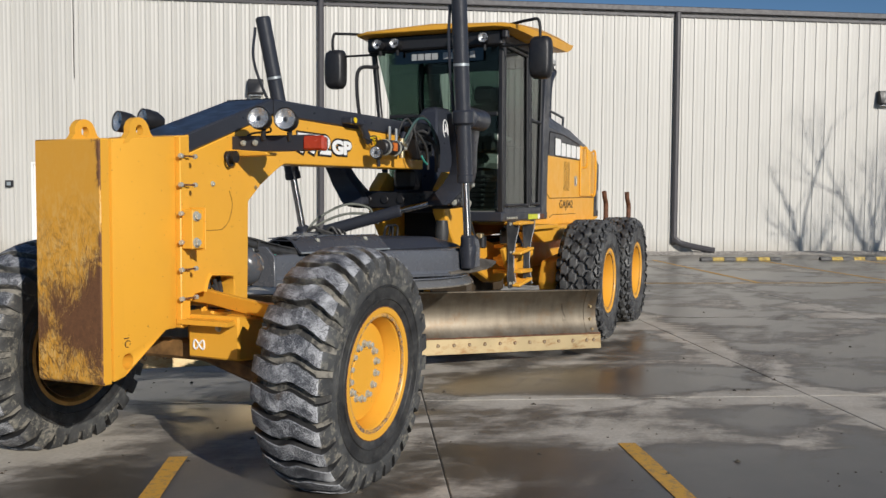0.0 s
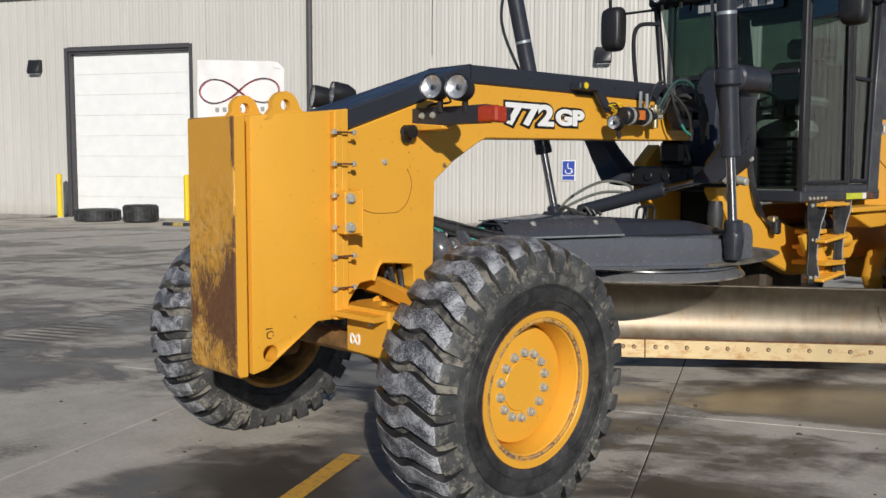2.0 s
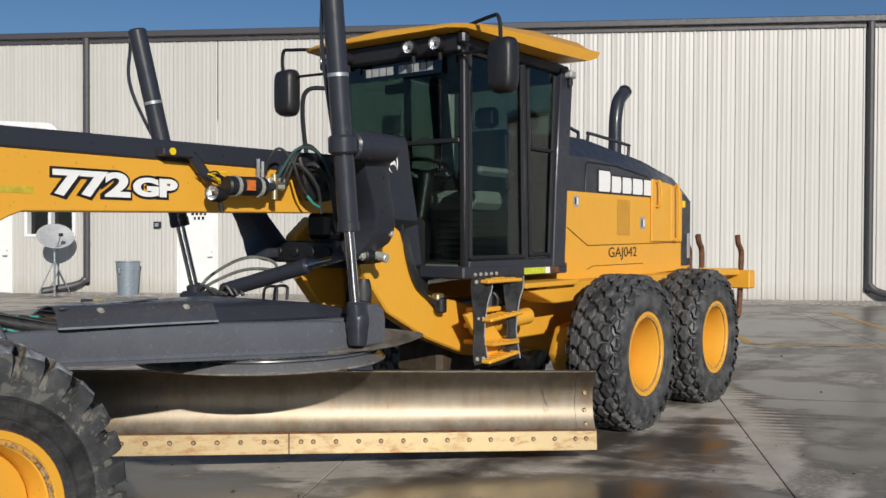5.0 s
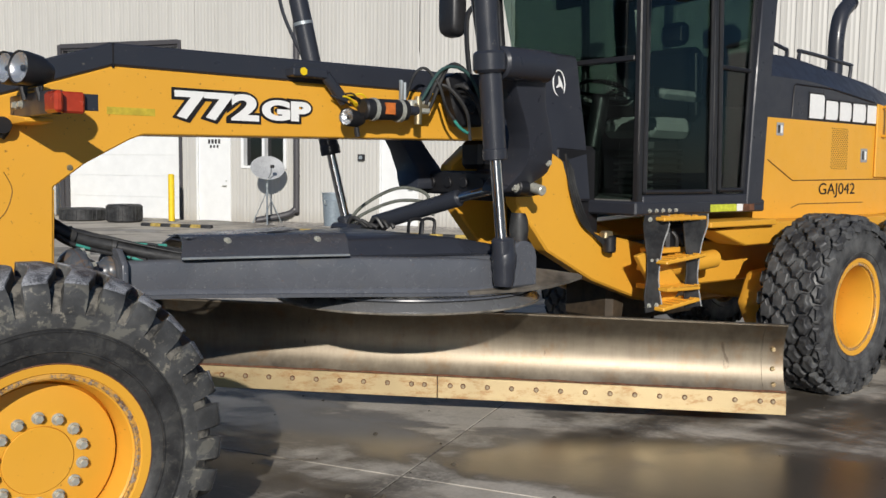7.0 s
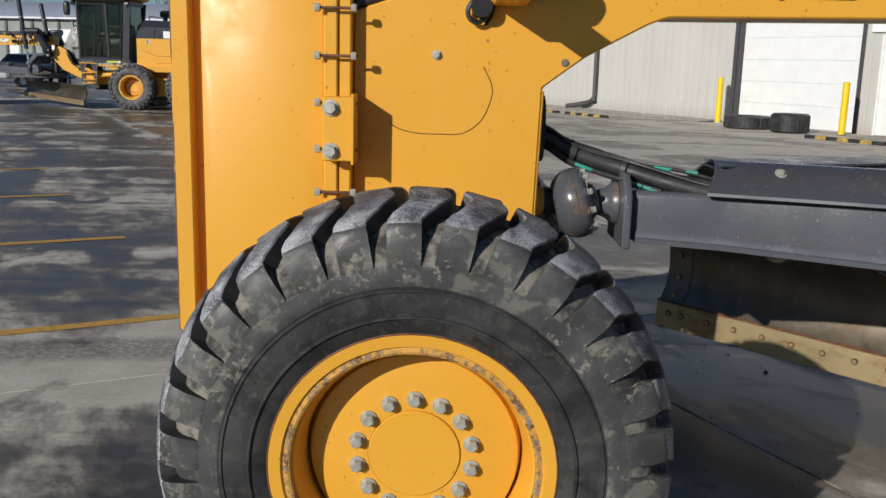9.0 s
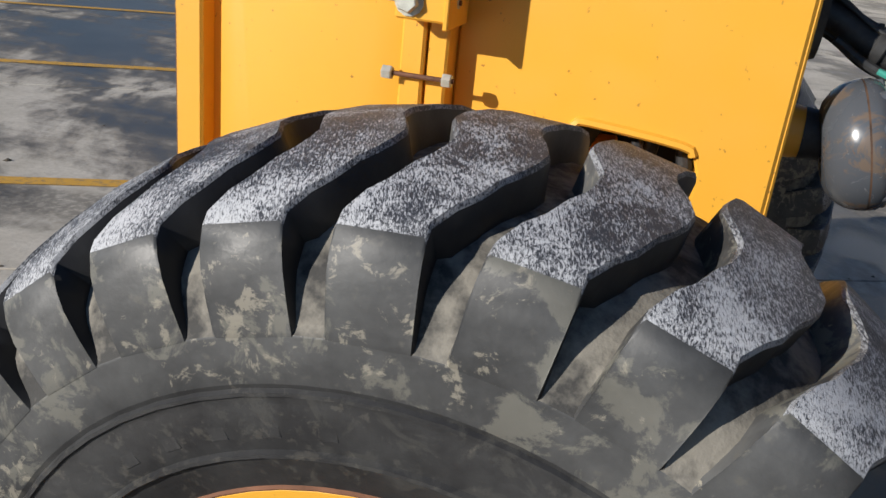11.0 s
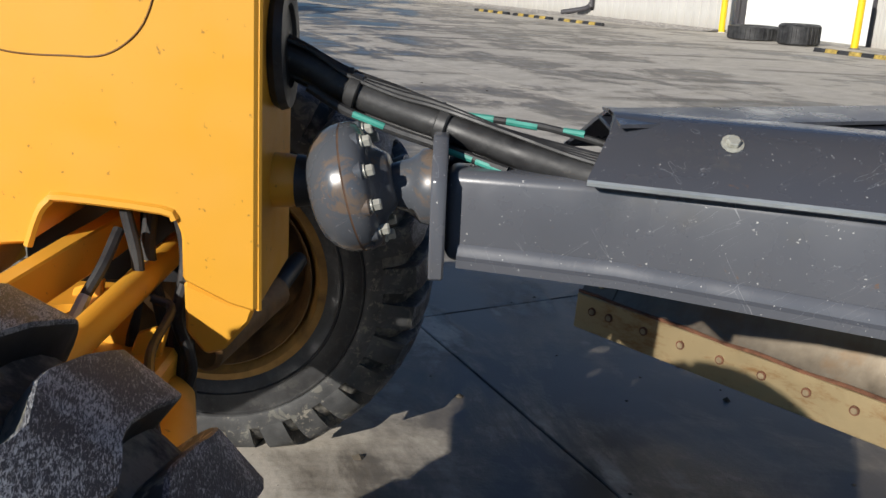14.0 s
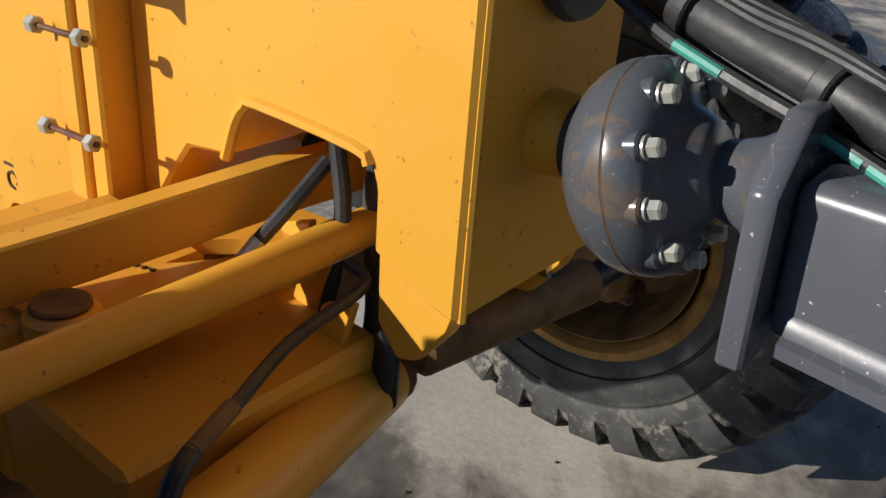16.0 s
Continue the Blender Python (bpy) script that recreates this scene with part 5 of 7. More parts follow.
BM = Matrix(((BU.x, BN.x, 0, E0.x), (BU.y, BN.y, 0, E0.y), (0.0205, 0, 1, 0.002), (0, 0, 0, 1)))
# profile: out of the face (towards the nose), up
arc = [(0.0, 0.225), (-0.050, 0.290), (-0.075, 0.36), (-0.083, 0.435), (-0.072, 0.51), (-0.045, 0.580), (0.0, 0.640)]
back = [(a - 0.022, z - 0.004) for a, z in arc]
bm = bmesh.new()
n_b = 24
rows = []
for i in range(n_b + 1):
    s = BLEN * i / n_b
    rows.append([(s, a, z) for a, z in arc] + [(s, a, z) for a, z in back[::-1]])
bm = loft(rows)
bm.transform(BM)
blade = gp("moldboard", bm, BLADE, "curved worn steel moldboard", smooth=50)
for a0, a1 in ((0.0, 0.50), (0.5004, 1.0)):
    bm = box((BLEN * a0, 0.001, 0.098), (BLEN * a1 - 0.002, 0.022, 0.232), 0.003)
    for v in bm.verts:
        if v.co.z < 0.12:
            v.co.y += 0.012
    bm.transform(BM)
    edge = gp("cutting_edge", bm, EDGE, "rust-stained cutting edge", blade)
    seam = tube([BM @ Vector((BLEN * (a0 + (a1 - a0) * q / 24), 0.012 + 0.003 * math.sin(q * 2.3), 0.236 + 0.003 * math.sin(q * 1.7))) for q in range(25)], 0.007, 6, steps=2)
    gp("rust_seam", seam, RUSTY, "", edge)
    half_len = BLEN * 0.5
    holes = [0.079, *(0.155 + 0.15 * k for k in range(13)), half_len - 0.079]
    for hole in holes:
        p = BM @ Vector((BLEN * a0 + (hole if a0 == 0.0 else half_len - hole), 0.0275, 0.178))
        eb = gp("edge_bolt", rod(p - BN * 0.004, p + BN * 0.004, 0.0165, 0.0155, 14), RUSTY, "", edge)
        gp("bolt_core", rod(p, p + BN * 0.0065, 0.0120, 0.0100, 12), BOLTHEAD, "", eb)
for s0 in (0.0, BLEN - 0.14):
    rows = [[(s, a + 0.006, z) for a, z in arc] + [(s, a - 0.03, z) for a, z in arc[::-1]] for s in (s0, s0 + 0.13)]
    bm = loft(rows)
    bm.transform(BM)
    eb = gp("end_bit", bm, BLADE, "", blade)
    for z, a in ((0.27, -0.035), (0.36, -0.07), (0.48, -0.07)):
        p = BM @ Vector((s0 + 0.065, a + 0.012, z))
        gp("end_bolt", rod(p - BN * 0.01, p + BN * 0.006, 0.016, 0.012, 8), EDGE, "", eb)
bm = tube([BM @ Vector((s, -0.005, 0.640)) for s in (0, BLEN * 0.3, BLEN * 0.6, BLEN)], 0.010, 6, steps=2)
gp("top_lip", bm, BLADE, "", blade)
# blade carriers behind the moldboard, up to the circle
for s in (1.75, 2.75):
    bm = prism([(-0.115, 0.28), (-0.22, 0.30), (-0.30, 0.80), (-0.20, 0.80), (-0.13, 0.45)], s - 0.04, s + 0.04, "x", 0.01)
    bm.transform(BM)
    gp("blade_carrier", bm, BLACK)
gp("slide_rail", (lambda b: (b.transform(BM), b)[1])(box((0.5, -0.17, 0.30), (BLEN - 0.5, -0.10, 0.36), 0.01)), BLACK, "", blade)

# lift cylinders and their saddle
def lift(top, bar, rod_end, name_label):
    top, bar, rod_end = Vector(top), Vector(bar), Vector(rod_end)
    c = gp("lift_cylinder", rod(top, bar, 0.060, segs=24, bev=0.012), CHARCOAL, name_label)
    gp("gland", rod(bar + (top - bar).normalized() * 0.05, bar - (top - bar).normalized() * 0.012, 0.064, segs=24, bev=0.006), CHARCOAL, "", c)
    gp("piston_rod", rod(bar, rod_end, 0.030, segs=20), CHROME, "bright chrome rod", c)
    d = (rod_end - bar).normalized()
    gp("rod_socket", rod(rod_end - d * 0.02, rod_end + d * 0.13, 0.054, segs=20, bev=0.012), CHARCOAL, "", c)
    gp("port_pipe", tube([top + Vector((0.0, 0.07, -0.08)), top + Vector((0.02, 0.085, -0.4)), bar + Vector((0.0, 0.085, 0.35))], 0.012, 7), CHARCOAL, "", c)
    k = bar.lerp(top, 0.62)
    gp("band", rod(k, k + (top - bar).normalized() * 0.02, 0.062, segs=24), GALV, "", c)
    return c


lift((2.245, -0.95, 3.02), (2.393, -0.953, 1.621), (2.446, -0.956, 1.18), "charcoal blade lift cylinder with chrome rod")
lift((2.142, 0.713, 2.946), (2.388, 0.582, 1.654), (2.483, 0.551, 1.23), "charcoal blade lift cylinder with chrome rod")
for y0, sgn in ((-0.953, 1), (0.64, -1)):
    ring = gp("trunnion_ring", rod((2.345, y0, 2.05), (2.337, y0, 2.16), 0.085, segs=24, bev=0.015), CHARCOAL)
    gp("trunnion_pin", rod((2.34, y0, 2.105), (2.52, y0 + sgn * 0.10, 2.105), 0.058, segs=20, bev=0.01), CHARCOAL, "", ring)
    gp("saddle_arm", rod((2.40, y0, 2.108), (2.775, y0 + sgn * 0.01, 2.116), 0.086, segs=24, bev=0.014), CHARCOAL)
    side = -sgn
    rings = [[(xa, CY + side * d0, z), (xb, CY + side * d0, z), (xb, CY + side * d1, z), (xa, CY + side * d1, z)] for z, xa, xb, d0, d1 in ((2.16, 2.52, 2.78, 0.55, 0.74), (2.08, 2.54, 2.80, 0.55, 0.74), (2.00, 2.57, 2.80, 0.55, 0.73), (1.92, 2.62, 2.825, 0.54, 0.71), (1.84, 2.68, 2.87, 0.53, 0.69), (1.76, 2.73, 2.92, 0.51, 0.67), (1.68, 2.765, 2.955, 0.47, 0.65), (1.60, 2.775, 2.98, 0.41, 0.62), (1.54, 2.77, 2.985, 0.35, 0.58), (1.48, 2.74, 2.92, 0.30, 0.53), (1.43, 2.72, 2.86, 0.30, 0.48))]
    gp("saddle_arch", bevel(loft(rings), 0.012, 2), CHARCOAL, "curved charcoal saddle casting")
    gp("arch_bolt", hexbolt((2.95, CY + side * 0.615, 1.60), (0, side, 0), 0.016, 0.014), STEEL, "")
    gp("ball_socket", lathe([(0.945, 0.004), (0.945, 0.050), (0.975, 0.058), (1.03, 0.060), (1.05, 0.066), (1.11, 0.068), (1.13, 0.060), (1.20, 0.055), (1.21, 0.004)], 24, Matrix.Translation((2.47, y0 + (0.0 if sgn > 0 else -0.07), 0)) @ Euler((radians(90), 0, 0)).to_matrix().to_4x4()), CHARCOAL)
    yb = y0 + (0.03 if sgn > 0 else -0.10)
    gp("socket_lug", prism([(2.50, 0.93), (2.71, 0.93), (2.712, 1.08), (2.70, 1.13), (2.67, 1.165), (2.62, 1.18), (2.57, 1.175), (2.53, 1.15), (2.505, 1.10)], yb - 0.045, yb + 0.045, "y", 0.012), GREYPAINT, "upright rounded lug")
for k in range(3):
    gp("saddle_hose", tube([(2.50 + 0.03 * k, -0.42, 1.99), (2.52 + 0.03 * k, -0.55, 2.02 - 0.03 * k), (2.58 + 0.02 * k, -0.62, 1.90), (2.66, -0.60, 1.70 + 0.03 * k)], 0.013, 7), BLACKRUB, "")
# valve bank at the end of the frame, with its hoses
vb = gp("valve_bank", prism([(2.44, 2.07), (2.52, 2.10), (2.82, 2.10), (2.82, 1.84), (2.70, 1.80), (2.55, 1.80), (2.50, 1.90)], -0.50, -0.40, "y", 0.012), BLACK, "black valve bank with hoses")
for x, z in ((2.56, 2.02), (2.66, 2.02), (2.76, 2.02), (2.60, 1.90), (2.72, 1.90)):
    gp("valve_cap", rod((x, -0.535, z), (x, -0.50, z), 0.030, segs=14, bev=0.006), BLACK, "", vb)
for k in range(3):
    gp("loop_hose", tube([(2.27 + 0.03 * k, -0.49, 1.93 - 0.02 * k), (2.36 + 0.03 * k, -0.56, 2.10 + 0.015 * k), (2.50 + 0.03 * k, -0.60, 2.09 - 0.02 * k), (2.60 + 0.03 * k, -0.62, 1.93), (2.70 + 0.03 * k, -0.58, 1.78 - 0.02 * k)], 0.0095, 8), BLACKRUB if k else TEALHOSE, "", vb)
# side-shift cylinder across the deck
ss = gp("side_shift_cylinder", rod((2.62, 0.42, 1.20), (2.80, -0.22, 1.385), 0.052, segs=20, bev=0.01), CHARCOAL, "charcoal side-shift cylinder")
gp("piston_rod", rod((2.80, -0.22, 1.385), (2.90, -0.56, 1.47), 0.030, segs=16), CHROME, "bright chrome rod", ss)
gp("rod_eye", rod((2.90, -0.52, 1.46), (2.92, -0.62, 1.49), 0.055, segs=16, bev=0.01), CHARCOAL, "", ss)
OLIVE = plain("dusty_hose", (0.13, 0.14, 0.12), 0.6, 0.0, 30, 0.3)
for k in range(2):
    gp("hose", tube([(2.74, 0.02 - 0.05 * k, 1.27), (2.76, 0.06 - 0.06 * k, 1.40 - 0.06 * k), (2.66, 0.24, 1.43 - 0.08 * k), (2.52, 0.44 + 0.02 * k, 1.30 - 0.06 * k), (2.45 + 0.03 * k, 0.52, 1.14)], 0.011, 8), OLIVE, "", ss)
for k in range(6):
    gp("fitting_hose", tube([(2.44 + 0.03 * k, 0.50 - 0.03 * k, 1.12), (2.46 + 0.03 * k, 0.44 - 0.04 * k, 1.24 - 0.02 * (k % 3)), (2.52 + 0.02 * k, 0.36 - 0.03 * k, 1.18)], 0.013, 7), BLACKRUB, "", ss)
gp("valve_block", box((2.40, 0.40, 1.10), (2.62, 0.62, 1.20), 0.02), CHARCOAL, "", ss)
for k in range(2):
    gp("bail", tube([(2.35 + 0.09 * k, -0.28, 1.18), (2.35 + 0.09 * k, -0.30, 1.26), (2.42 + 0.09 * k, -0.32, 1.26), (2.42 + 0.09 * k, -0.32, 1.18)], 0.010, 6), BLACK, "", ss)
# cross link at the foot of the saddle, with its locking pins
xl = gp("saddle_link", prism([(-0.72, 1.415), (-0.62, 1.40), (0.24, 1.40), (0.34, 1.415), (0.30, 1.50), (0.10, 1.548), (-0.10, 1.548), (-0.28, 1.548), (-0.48, 1.548), (-0.68, 1.50)], 2.86, 2.99, "x", 0.015), BLACK, "black saddle link under the frame")
for y in (-0.66, -0.50, -0.34, -0.19, -0.04, 0.12, 0.28):
    gp("link_hole", rod((2.845, y, 1.475), (2.865, y, 1.475), 0.034, segs=16, bev=0.004), BLACK, "", xl)
for y, z in ((-0.70, 1.46), (-0.60, 1.50)):
    gp("link_pin", rod((2.80, y, z), (2.88, y, z), 0.045, segs=16, bev=0.008), BLACK, "", xl)
    gp("grease_cap", hexbolt((2.80, y, z), (-1, 0, 0), 0.022, 0.02), STEEL, "", xl)
gp("lock_cylinder", rod((2.92, -0.80, 1.44), (2.92, -0.66, 1.47), 0.030, segs=14, bev=0.006), STEEL, "", xl)
gp("frame_core", box((2.90, -0.29, 1.56), (3.10, -0.09, 1.74), 0.03), BLACK)
gp("hitch_boot", lathe([(0.98, 0.004), (0.98, 0.055), (1.06, 0.06), (1.12, 0.052), (1.20, 0.06), (1.30, 0.05), (1.30, 0.004)], 20, Matrix.Translation((3.03, -0.50, 0)) @ Euler((radians(90), 0, 0)).to_matrix().to_4x4()), BLACKRUB)

# ---- wheels ----
def tyre_carcass(R, W, segs=90, deep=0.954):
    h = W / 2
    if deep < 0.94:
        half = [(0.0, deep), (0.40, deep - 0.007), (0.60, deep - 0.018), (0.74, 0.890), (0.80, 0.877), (0.86, 0.862), (0.895, 0.846), (0.925, 0.825), (0.945, 0.808), (0.962, 0.797), (0.978, 0.791), (0.9885, 0.787), (0.9895, 0.783), (0.9905, 0.760), (0.992, 0.714), (0.982, 0.708), (0.988, 0.68), (0.98, 0.63)]
    else:
        half = [(0.0, deep), (0.40, deep - 0.010), (0.64, deep - 0.030), (0.77, deep - 0.055), (0.86, 0.862), (0.92, 0.846), (0.965, 0.826), (0.998, 0.77), (1.0, 0.70), (0.985, 0.63)]
    prof = [(-h * 0.80, 0.325), (-h * 0.93, 0.352)] + [(-h * w, R * r) for w, r in half[::-1]] + [(h * w, R * r) for w, r in half[1:]] + [(h * 0.93, 0.352), (h * 0.80, 0.325), (0, 0.315)]
    return lathe(prof, segs, None, None, True)


def chevron_tread(R, W, n):
    """Zig-zag bars that wrap over the shoulder and run out on the side wall."""
    h = W / 2
    # across and radius of the top, of the foot, lag in pitches, half width in pitches
    side = [(0.992, 0.793, 0.985, 0.790, 0.350), (0.990, 0.812, 0.955, 0.800, 0.348), (0.985, 0.842, 0.925, 0.820, 0.340), (0.968, 0.884, 0.895, 0.840, 0.330), (0.938, 0.913, 0.86, 0.856, 0.320), (0.900, 0.934, 0.80, 0.870, 0.312), (0.845, 0.947, 0.74, 0.880, 0.307)]
    crown = [(0.73, 0.963, 0.128), (0.636, 0.972, 0.235), (0.49, 0.983, 0.325), (0.40, 0.988, 0.405), (0.29, 0.993, 0.462), (0.18, 0.997, 0.485), (0.07, 1.0, 0.425), (-0.06, 1.0, 0.345), (-0.15, 0.998, 0.335), (-0.22, 0.997, 0.345), (-0.45, 0.986, 0.42), (-0.66, 0.970, 0.52)]
    stations = [(w, r, wb, rb, 0.03 * (max(i - 1, 0) / 5), hw, 1.06) for i, (w, r, wb, rb, hw) in enumerate(side)]
    stations += [(w, r, w * 0.96, r - 0.085, lag, 0.315 + 0.03 * max(0.0, 1 - abs(w - 0.1) * 3), 1.12) for w, r, lag in crown]
    stations += [(-w, r, -wb, rb, 0.58 + 0.03 * (min(i, 5) / 5), hw, 1.06) for i, (w, r, wb, rb, hw) in enumerate(side[::-1])]
    pitch = 2 * math.pi / n
    vs, fs, top = [], [], []
    for k in range(n):
        for w, r, wb, rb, lag, hw, foot in stations:
            off = pitch * (k + lag + 0.765 + 0.012 * math.sin(k * 5.1 + w * 3))
            for rr, ww, kk in ((R * rb, wb * h, foot), (R * (r - 0.008), w * h, 1.0), (R * r, w * h * 0.995, 0.935)):
                for sg in (-1, 1):
                    a = off + sg * hw * pitch * kk
                    vs.append((rr * math.sin(a), -ww, rr * math.cos(a)))
        n0 = k * len(stations) * 6
        for i in range(len(stations) - 1):
            a, b = n0 + 6 * i, n0 + 6 * i + 6
            outer = max(abs(stations[i][0]), abs(stations[i + 1][0]))
            lug, rim_edge = (1, 3) if outer < 0.91 else (0, 0)
            # last two faces: flank coloured as sunlit, flank coloured as shaded
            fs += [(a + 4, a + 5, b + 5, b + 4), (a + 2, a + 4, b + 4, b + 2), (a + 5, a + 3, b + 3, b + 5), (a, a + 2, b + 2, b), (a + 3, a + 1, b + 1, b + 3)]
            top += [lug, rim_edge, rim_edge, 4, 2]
        e = n0 + 6 * (len(stations) - 1)
        fs += [(n0, n0 + 1, n0 + 3, n0 + 5, n0 + 4, n0 + 2), (e + 1, e, e + 2, e + 4, e + 5, e + 3)]
        top += [0, 0]
    return vs, fs, top


def block_tread(R, W, n):
    """Staggered rounded blocks in six rows with shoulder lugs."""
    h = W / 2
    vs, fs, top = [], [], []
    pitch = 2 * math.pi / n
    rows = [(-0.93, 0.0, 0.955, 0.13), (-0.60, 0.5, 0.995, 0.17), (-0.20, 0.0, 1.0, 0.17), (0.20, 0.5, 1.0, 0.17), (0.60, 0.0, 0.995, 0.17), (0.93, 0.5, 0.955, 0.13)]
    shape = [(-1.05, -0.50), (-0.45, -0.62), (0.05, -1.05), (0.75, -0.80), (1.08, 0.10), (0.50, 0.42), (0.30, 1.05), (-0.70, 0.75)]
    for w0, lag, r, hw in rows:
        for k in range(n):
            n0 = len(vs)
            turn = 0.35 * (1 if w0 < 0 else -1)
            for rr, grow in ((r - 0.055, 1.18), (r - 0.008, 1.0), (r, 0.82)):
                for u, v in shape:
                    u2 = u * math.cos(turn) - v * math.sin(turn)
                    v2 = u * math.sin(turn) + v * math.cos(turn)
                    a = pitch * (k + lag + v2 * 0.41 * grow)
                    ww = (w0 + u2 * hw * 1.16 * grow) * h
                    rad = R * (rr - max(0.0, abs(ww) / h - 0.75) * 0.20)
                    vs.append((rad * math.sin(a), -ww, rad * math.cos(a)))
            for i in range(8):
                j = (i + 1) % 8
                fs += [(n0 + i, n0 + j, n0 + 8 + j, n0 + 8 + i), (n0 + 8 + i, n0 + 8 + j, n0 + 16 + j, n0 + 16 + i)]
                top += [0, 0]
            fs.append(tuple(n0 + 16 + i for i in range(8)))
            top.append(1)
    # lugs running down the side wall
    for sg in (-1, 1):
        for k in range(n):
            n0 = len(vs)
            for w, r, hw in ((0.99, 0.94, 0.24), (1.035, 0.88, 0.22), (1.03, 0.80, 0.17)):
                for s2 in (-1, 1):
                    a = pitch * (k + (0.5 if sg > 0 else 0.0) + s2 * hw)
                    vs.append((R * r * math.sin(a), -sg * w * h, R * r * math.cos(a)))
                for s2 in (-1, 1):
                    a = pitch * (k + (0.5 if sg > 0 else 0.0) + s2 * hw * 1.2)
                    vs.append((R * r * math.sin(a), -sg * (w - 0.10) * h, R * r * math.cos(a)))
            for i in (0, 4):
                fs += [(n0 + i, n0 + i + 1, n0 + i + 5, n0 + i + 4), (n0 + i, n0 + i + 4, n0 + i + 6, n0 + i + 2), (n0 + i + 1, n0 + i + 3, n0 + i + 7, n0 + i + 5)]
                top += [0, 0, 0]
            fs.append((n0 + 8, n0 + 9, n0 + 11, n0 + 10))
            top.append(0)
    return vs, fs, top


def settle(me, m):
    """Flatten the tyre where it stands on the ground."""
    inv = m.inverted()
    for v in me.vertices:
        p = m @ v.co
        if p.z < 0.0:
            p.z = 0.0015 * random.random()
            v.co = inv @ p


def wheel(name, m, R, W, tread, n, mats, label, disc=0.06, disc_r=0.225, bolts=14, bolt_r=0.135, lip=0.345):
    """Tyre as the part, with tread, rim, hub and bolts under it. The outer face looks along -y."""
    bm = tyre_carcass(R, W, 90, 0.932 if tread == chevron_tread else 0.954)
    t = part(name, bm, mats[0], grader, label, 60, (mats[2], SIDEWALL if tread == chevron_tread else mats[0]))
    for poly in t.data.polygons:
        c = poly.center
        poly.material_index = 1 if math.hypot(c.x, c.z) > (0.786 if tread == chevron_tread else 0.905) * R else 2 if math.hypot(c.x, c.z) < (0.7125 if tread == chevron_tread else 0.78) * R else 0
    t.data.transform(m)
    settle(t.data, Matrix())
    vs, fs, top = tread(R, W, n)
    me = bpy.data.meshes.new("tread")
    me.from_pydata([m @ Vector(v) for v in vs], [], fs)
    for mat in (mats[0], mats[1], SHADEWALL, TREAD_EDGE, DUSTYSUNWALL):
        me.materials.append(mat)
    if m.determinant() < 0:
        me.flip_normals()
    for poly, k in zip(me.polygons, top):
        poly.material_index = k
        poly.use_smooth = tread == chevron_tread
    if tread == chevron_tread:
        me.set_sharp_from_angle(angle=radians(38))
    settle(me, Matrix())
    tb = new("tread", me)
    tb.parent = t
    # moulded rings on the side wall
    bm = None
    for sg in (-1, 1):
        for r, q in ((0.700 if tread == chevron_tread else 0.765, 0.004), (0.60, 0.006)):
            w = 0.985 * W / 2 if r > 0.65 else 0.965 * W / 2
            bm = lathe([(sg * (w - 0.004), R * r - 0.006), (sg * (w + q), R * r - 0.002), (sg * (w + q), R * r + 0.002), (sg * (w - 0.004), R * r + 0.006)], 60, None, bm, True)
    rng = random.Random(5)
    for k in range(46):
        if k % 23 in (0, 1, 2, 9, 10, 11, 12, 16, 17):
            continue
        a = 2 * math.pi * k / 46
        b2 = box((-0.012, -W / 2 * 0.983, R * 0.625), (0.010, -W / 2 * 0.955, R * 0.675), 0.002)
        b2.transform(Matrix.Rotation(a, 4, "Y"))
        bm = join(bm, b2)
    bm.transform(m)
    part("sidewall_mould", bm, SIDEWALL if tread == chevron_tread else mats[0], t)
    h = W / 2
    # rim, flange ring and dished disc
    rim = lathe([(-h * 0.86, lip - 0.035), (-h * 0.92, lip - 0.028), (-h * 0.93, lip), (-h * 0.87, lip + 0.012), (-h * 0.80, lip - 0.010), (-h * 0.55, lip - 0.04), (h * 0.55, lip - 0.04), (h * 0.80, lip - 0.010), (h * 0.90, lip + 0.01), (h * 0.92, lip - 0.02), (h * 0.5, lip - 0.075), (-h * 0.5, lip - 0.075), (-h * 0.80, lip - 0.055)], 60, m, None, True)
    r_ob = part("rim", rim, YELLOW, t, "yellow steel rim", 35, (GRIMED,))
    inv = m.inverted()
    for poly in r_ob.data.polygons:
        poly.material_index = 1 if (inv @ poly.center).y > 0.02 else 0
    part("bead_rust", lathe([(-h * 0.934, lip + 0.0025), (-h * 0.872, lip + 0.0150), (-h * 0.862, lip + 0.0115), (-h * 0.925, lip - 0.0005)], 60, m, None, True), RUSTY, t)
    part("lock_ring", lathe([(-h * 0.885, lip - 0.05), (-h * 0.90, lip - 0.044), (-h * 0.885, lip - 0.032), (-h * 0.84, lip - 0.034), (-h * 0.84, lip - 0.05)], 60, m, None, True), RINGMAT, t)
    d = -disc
    part("disc", lathe([(d + 0.05, lip - 0.072), (d + 0.04, disc_r + 0.012), (d + 0.004, disc_r), (d, disc_r - 0.012), (d, 0.1165), (d + 0.003, 0.1155), (d - 0.003, 0.1145), (d - 0.005, 0.1125), (d - 0.005, 0.004)], 48, m), YELLOW, t, "dished yellow wheel disc")
    for k in range(bolts):
        a = 2 * math.pi * k / bolts
        bm = hexbolt((bolt_r * math.sin(a), d, bolt_r * math.cos(a)), (0, -1, 0), 0.0155, 0.020, 1.35)
        bm.transform(m)
        part("wheel_bolt", bm, STEEL, t)
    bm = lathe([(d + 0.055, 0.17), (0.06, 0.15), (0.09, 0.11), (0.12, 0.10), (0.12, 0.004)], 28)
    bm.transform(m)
    part("hub", bm, GRIMESHADE, t)
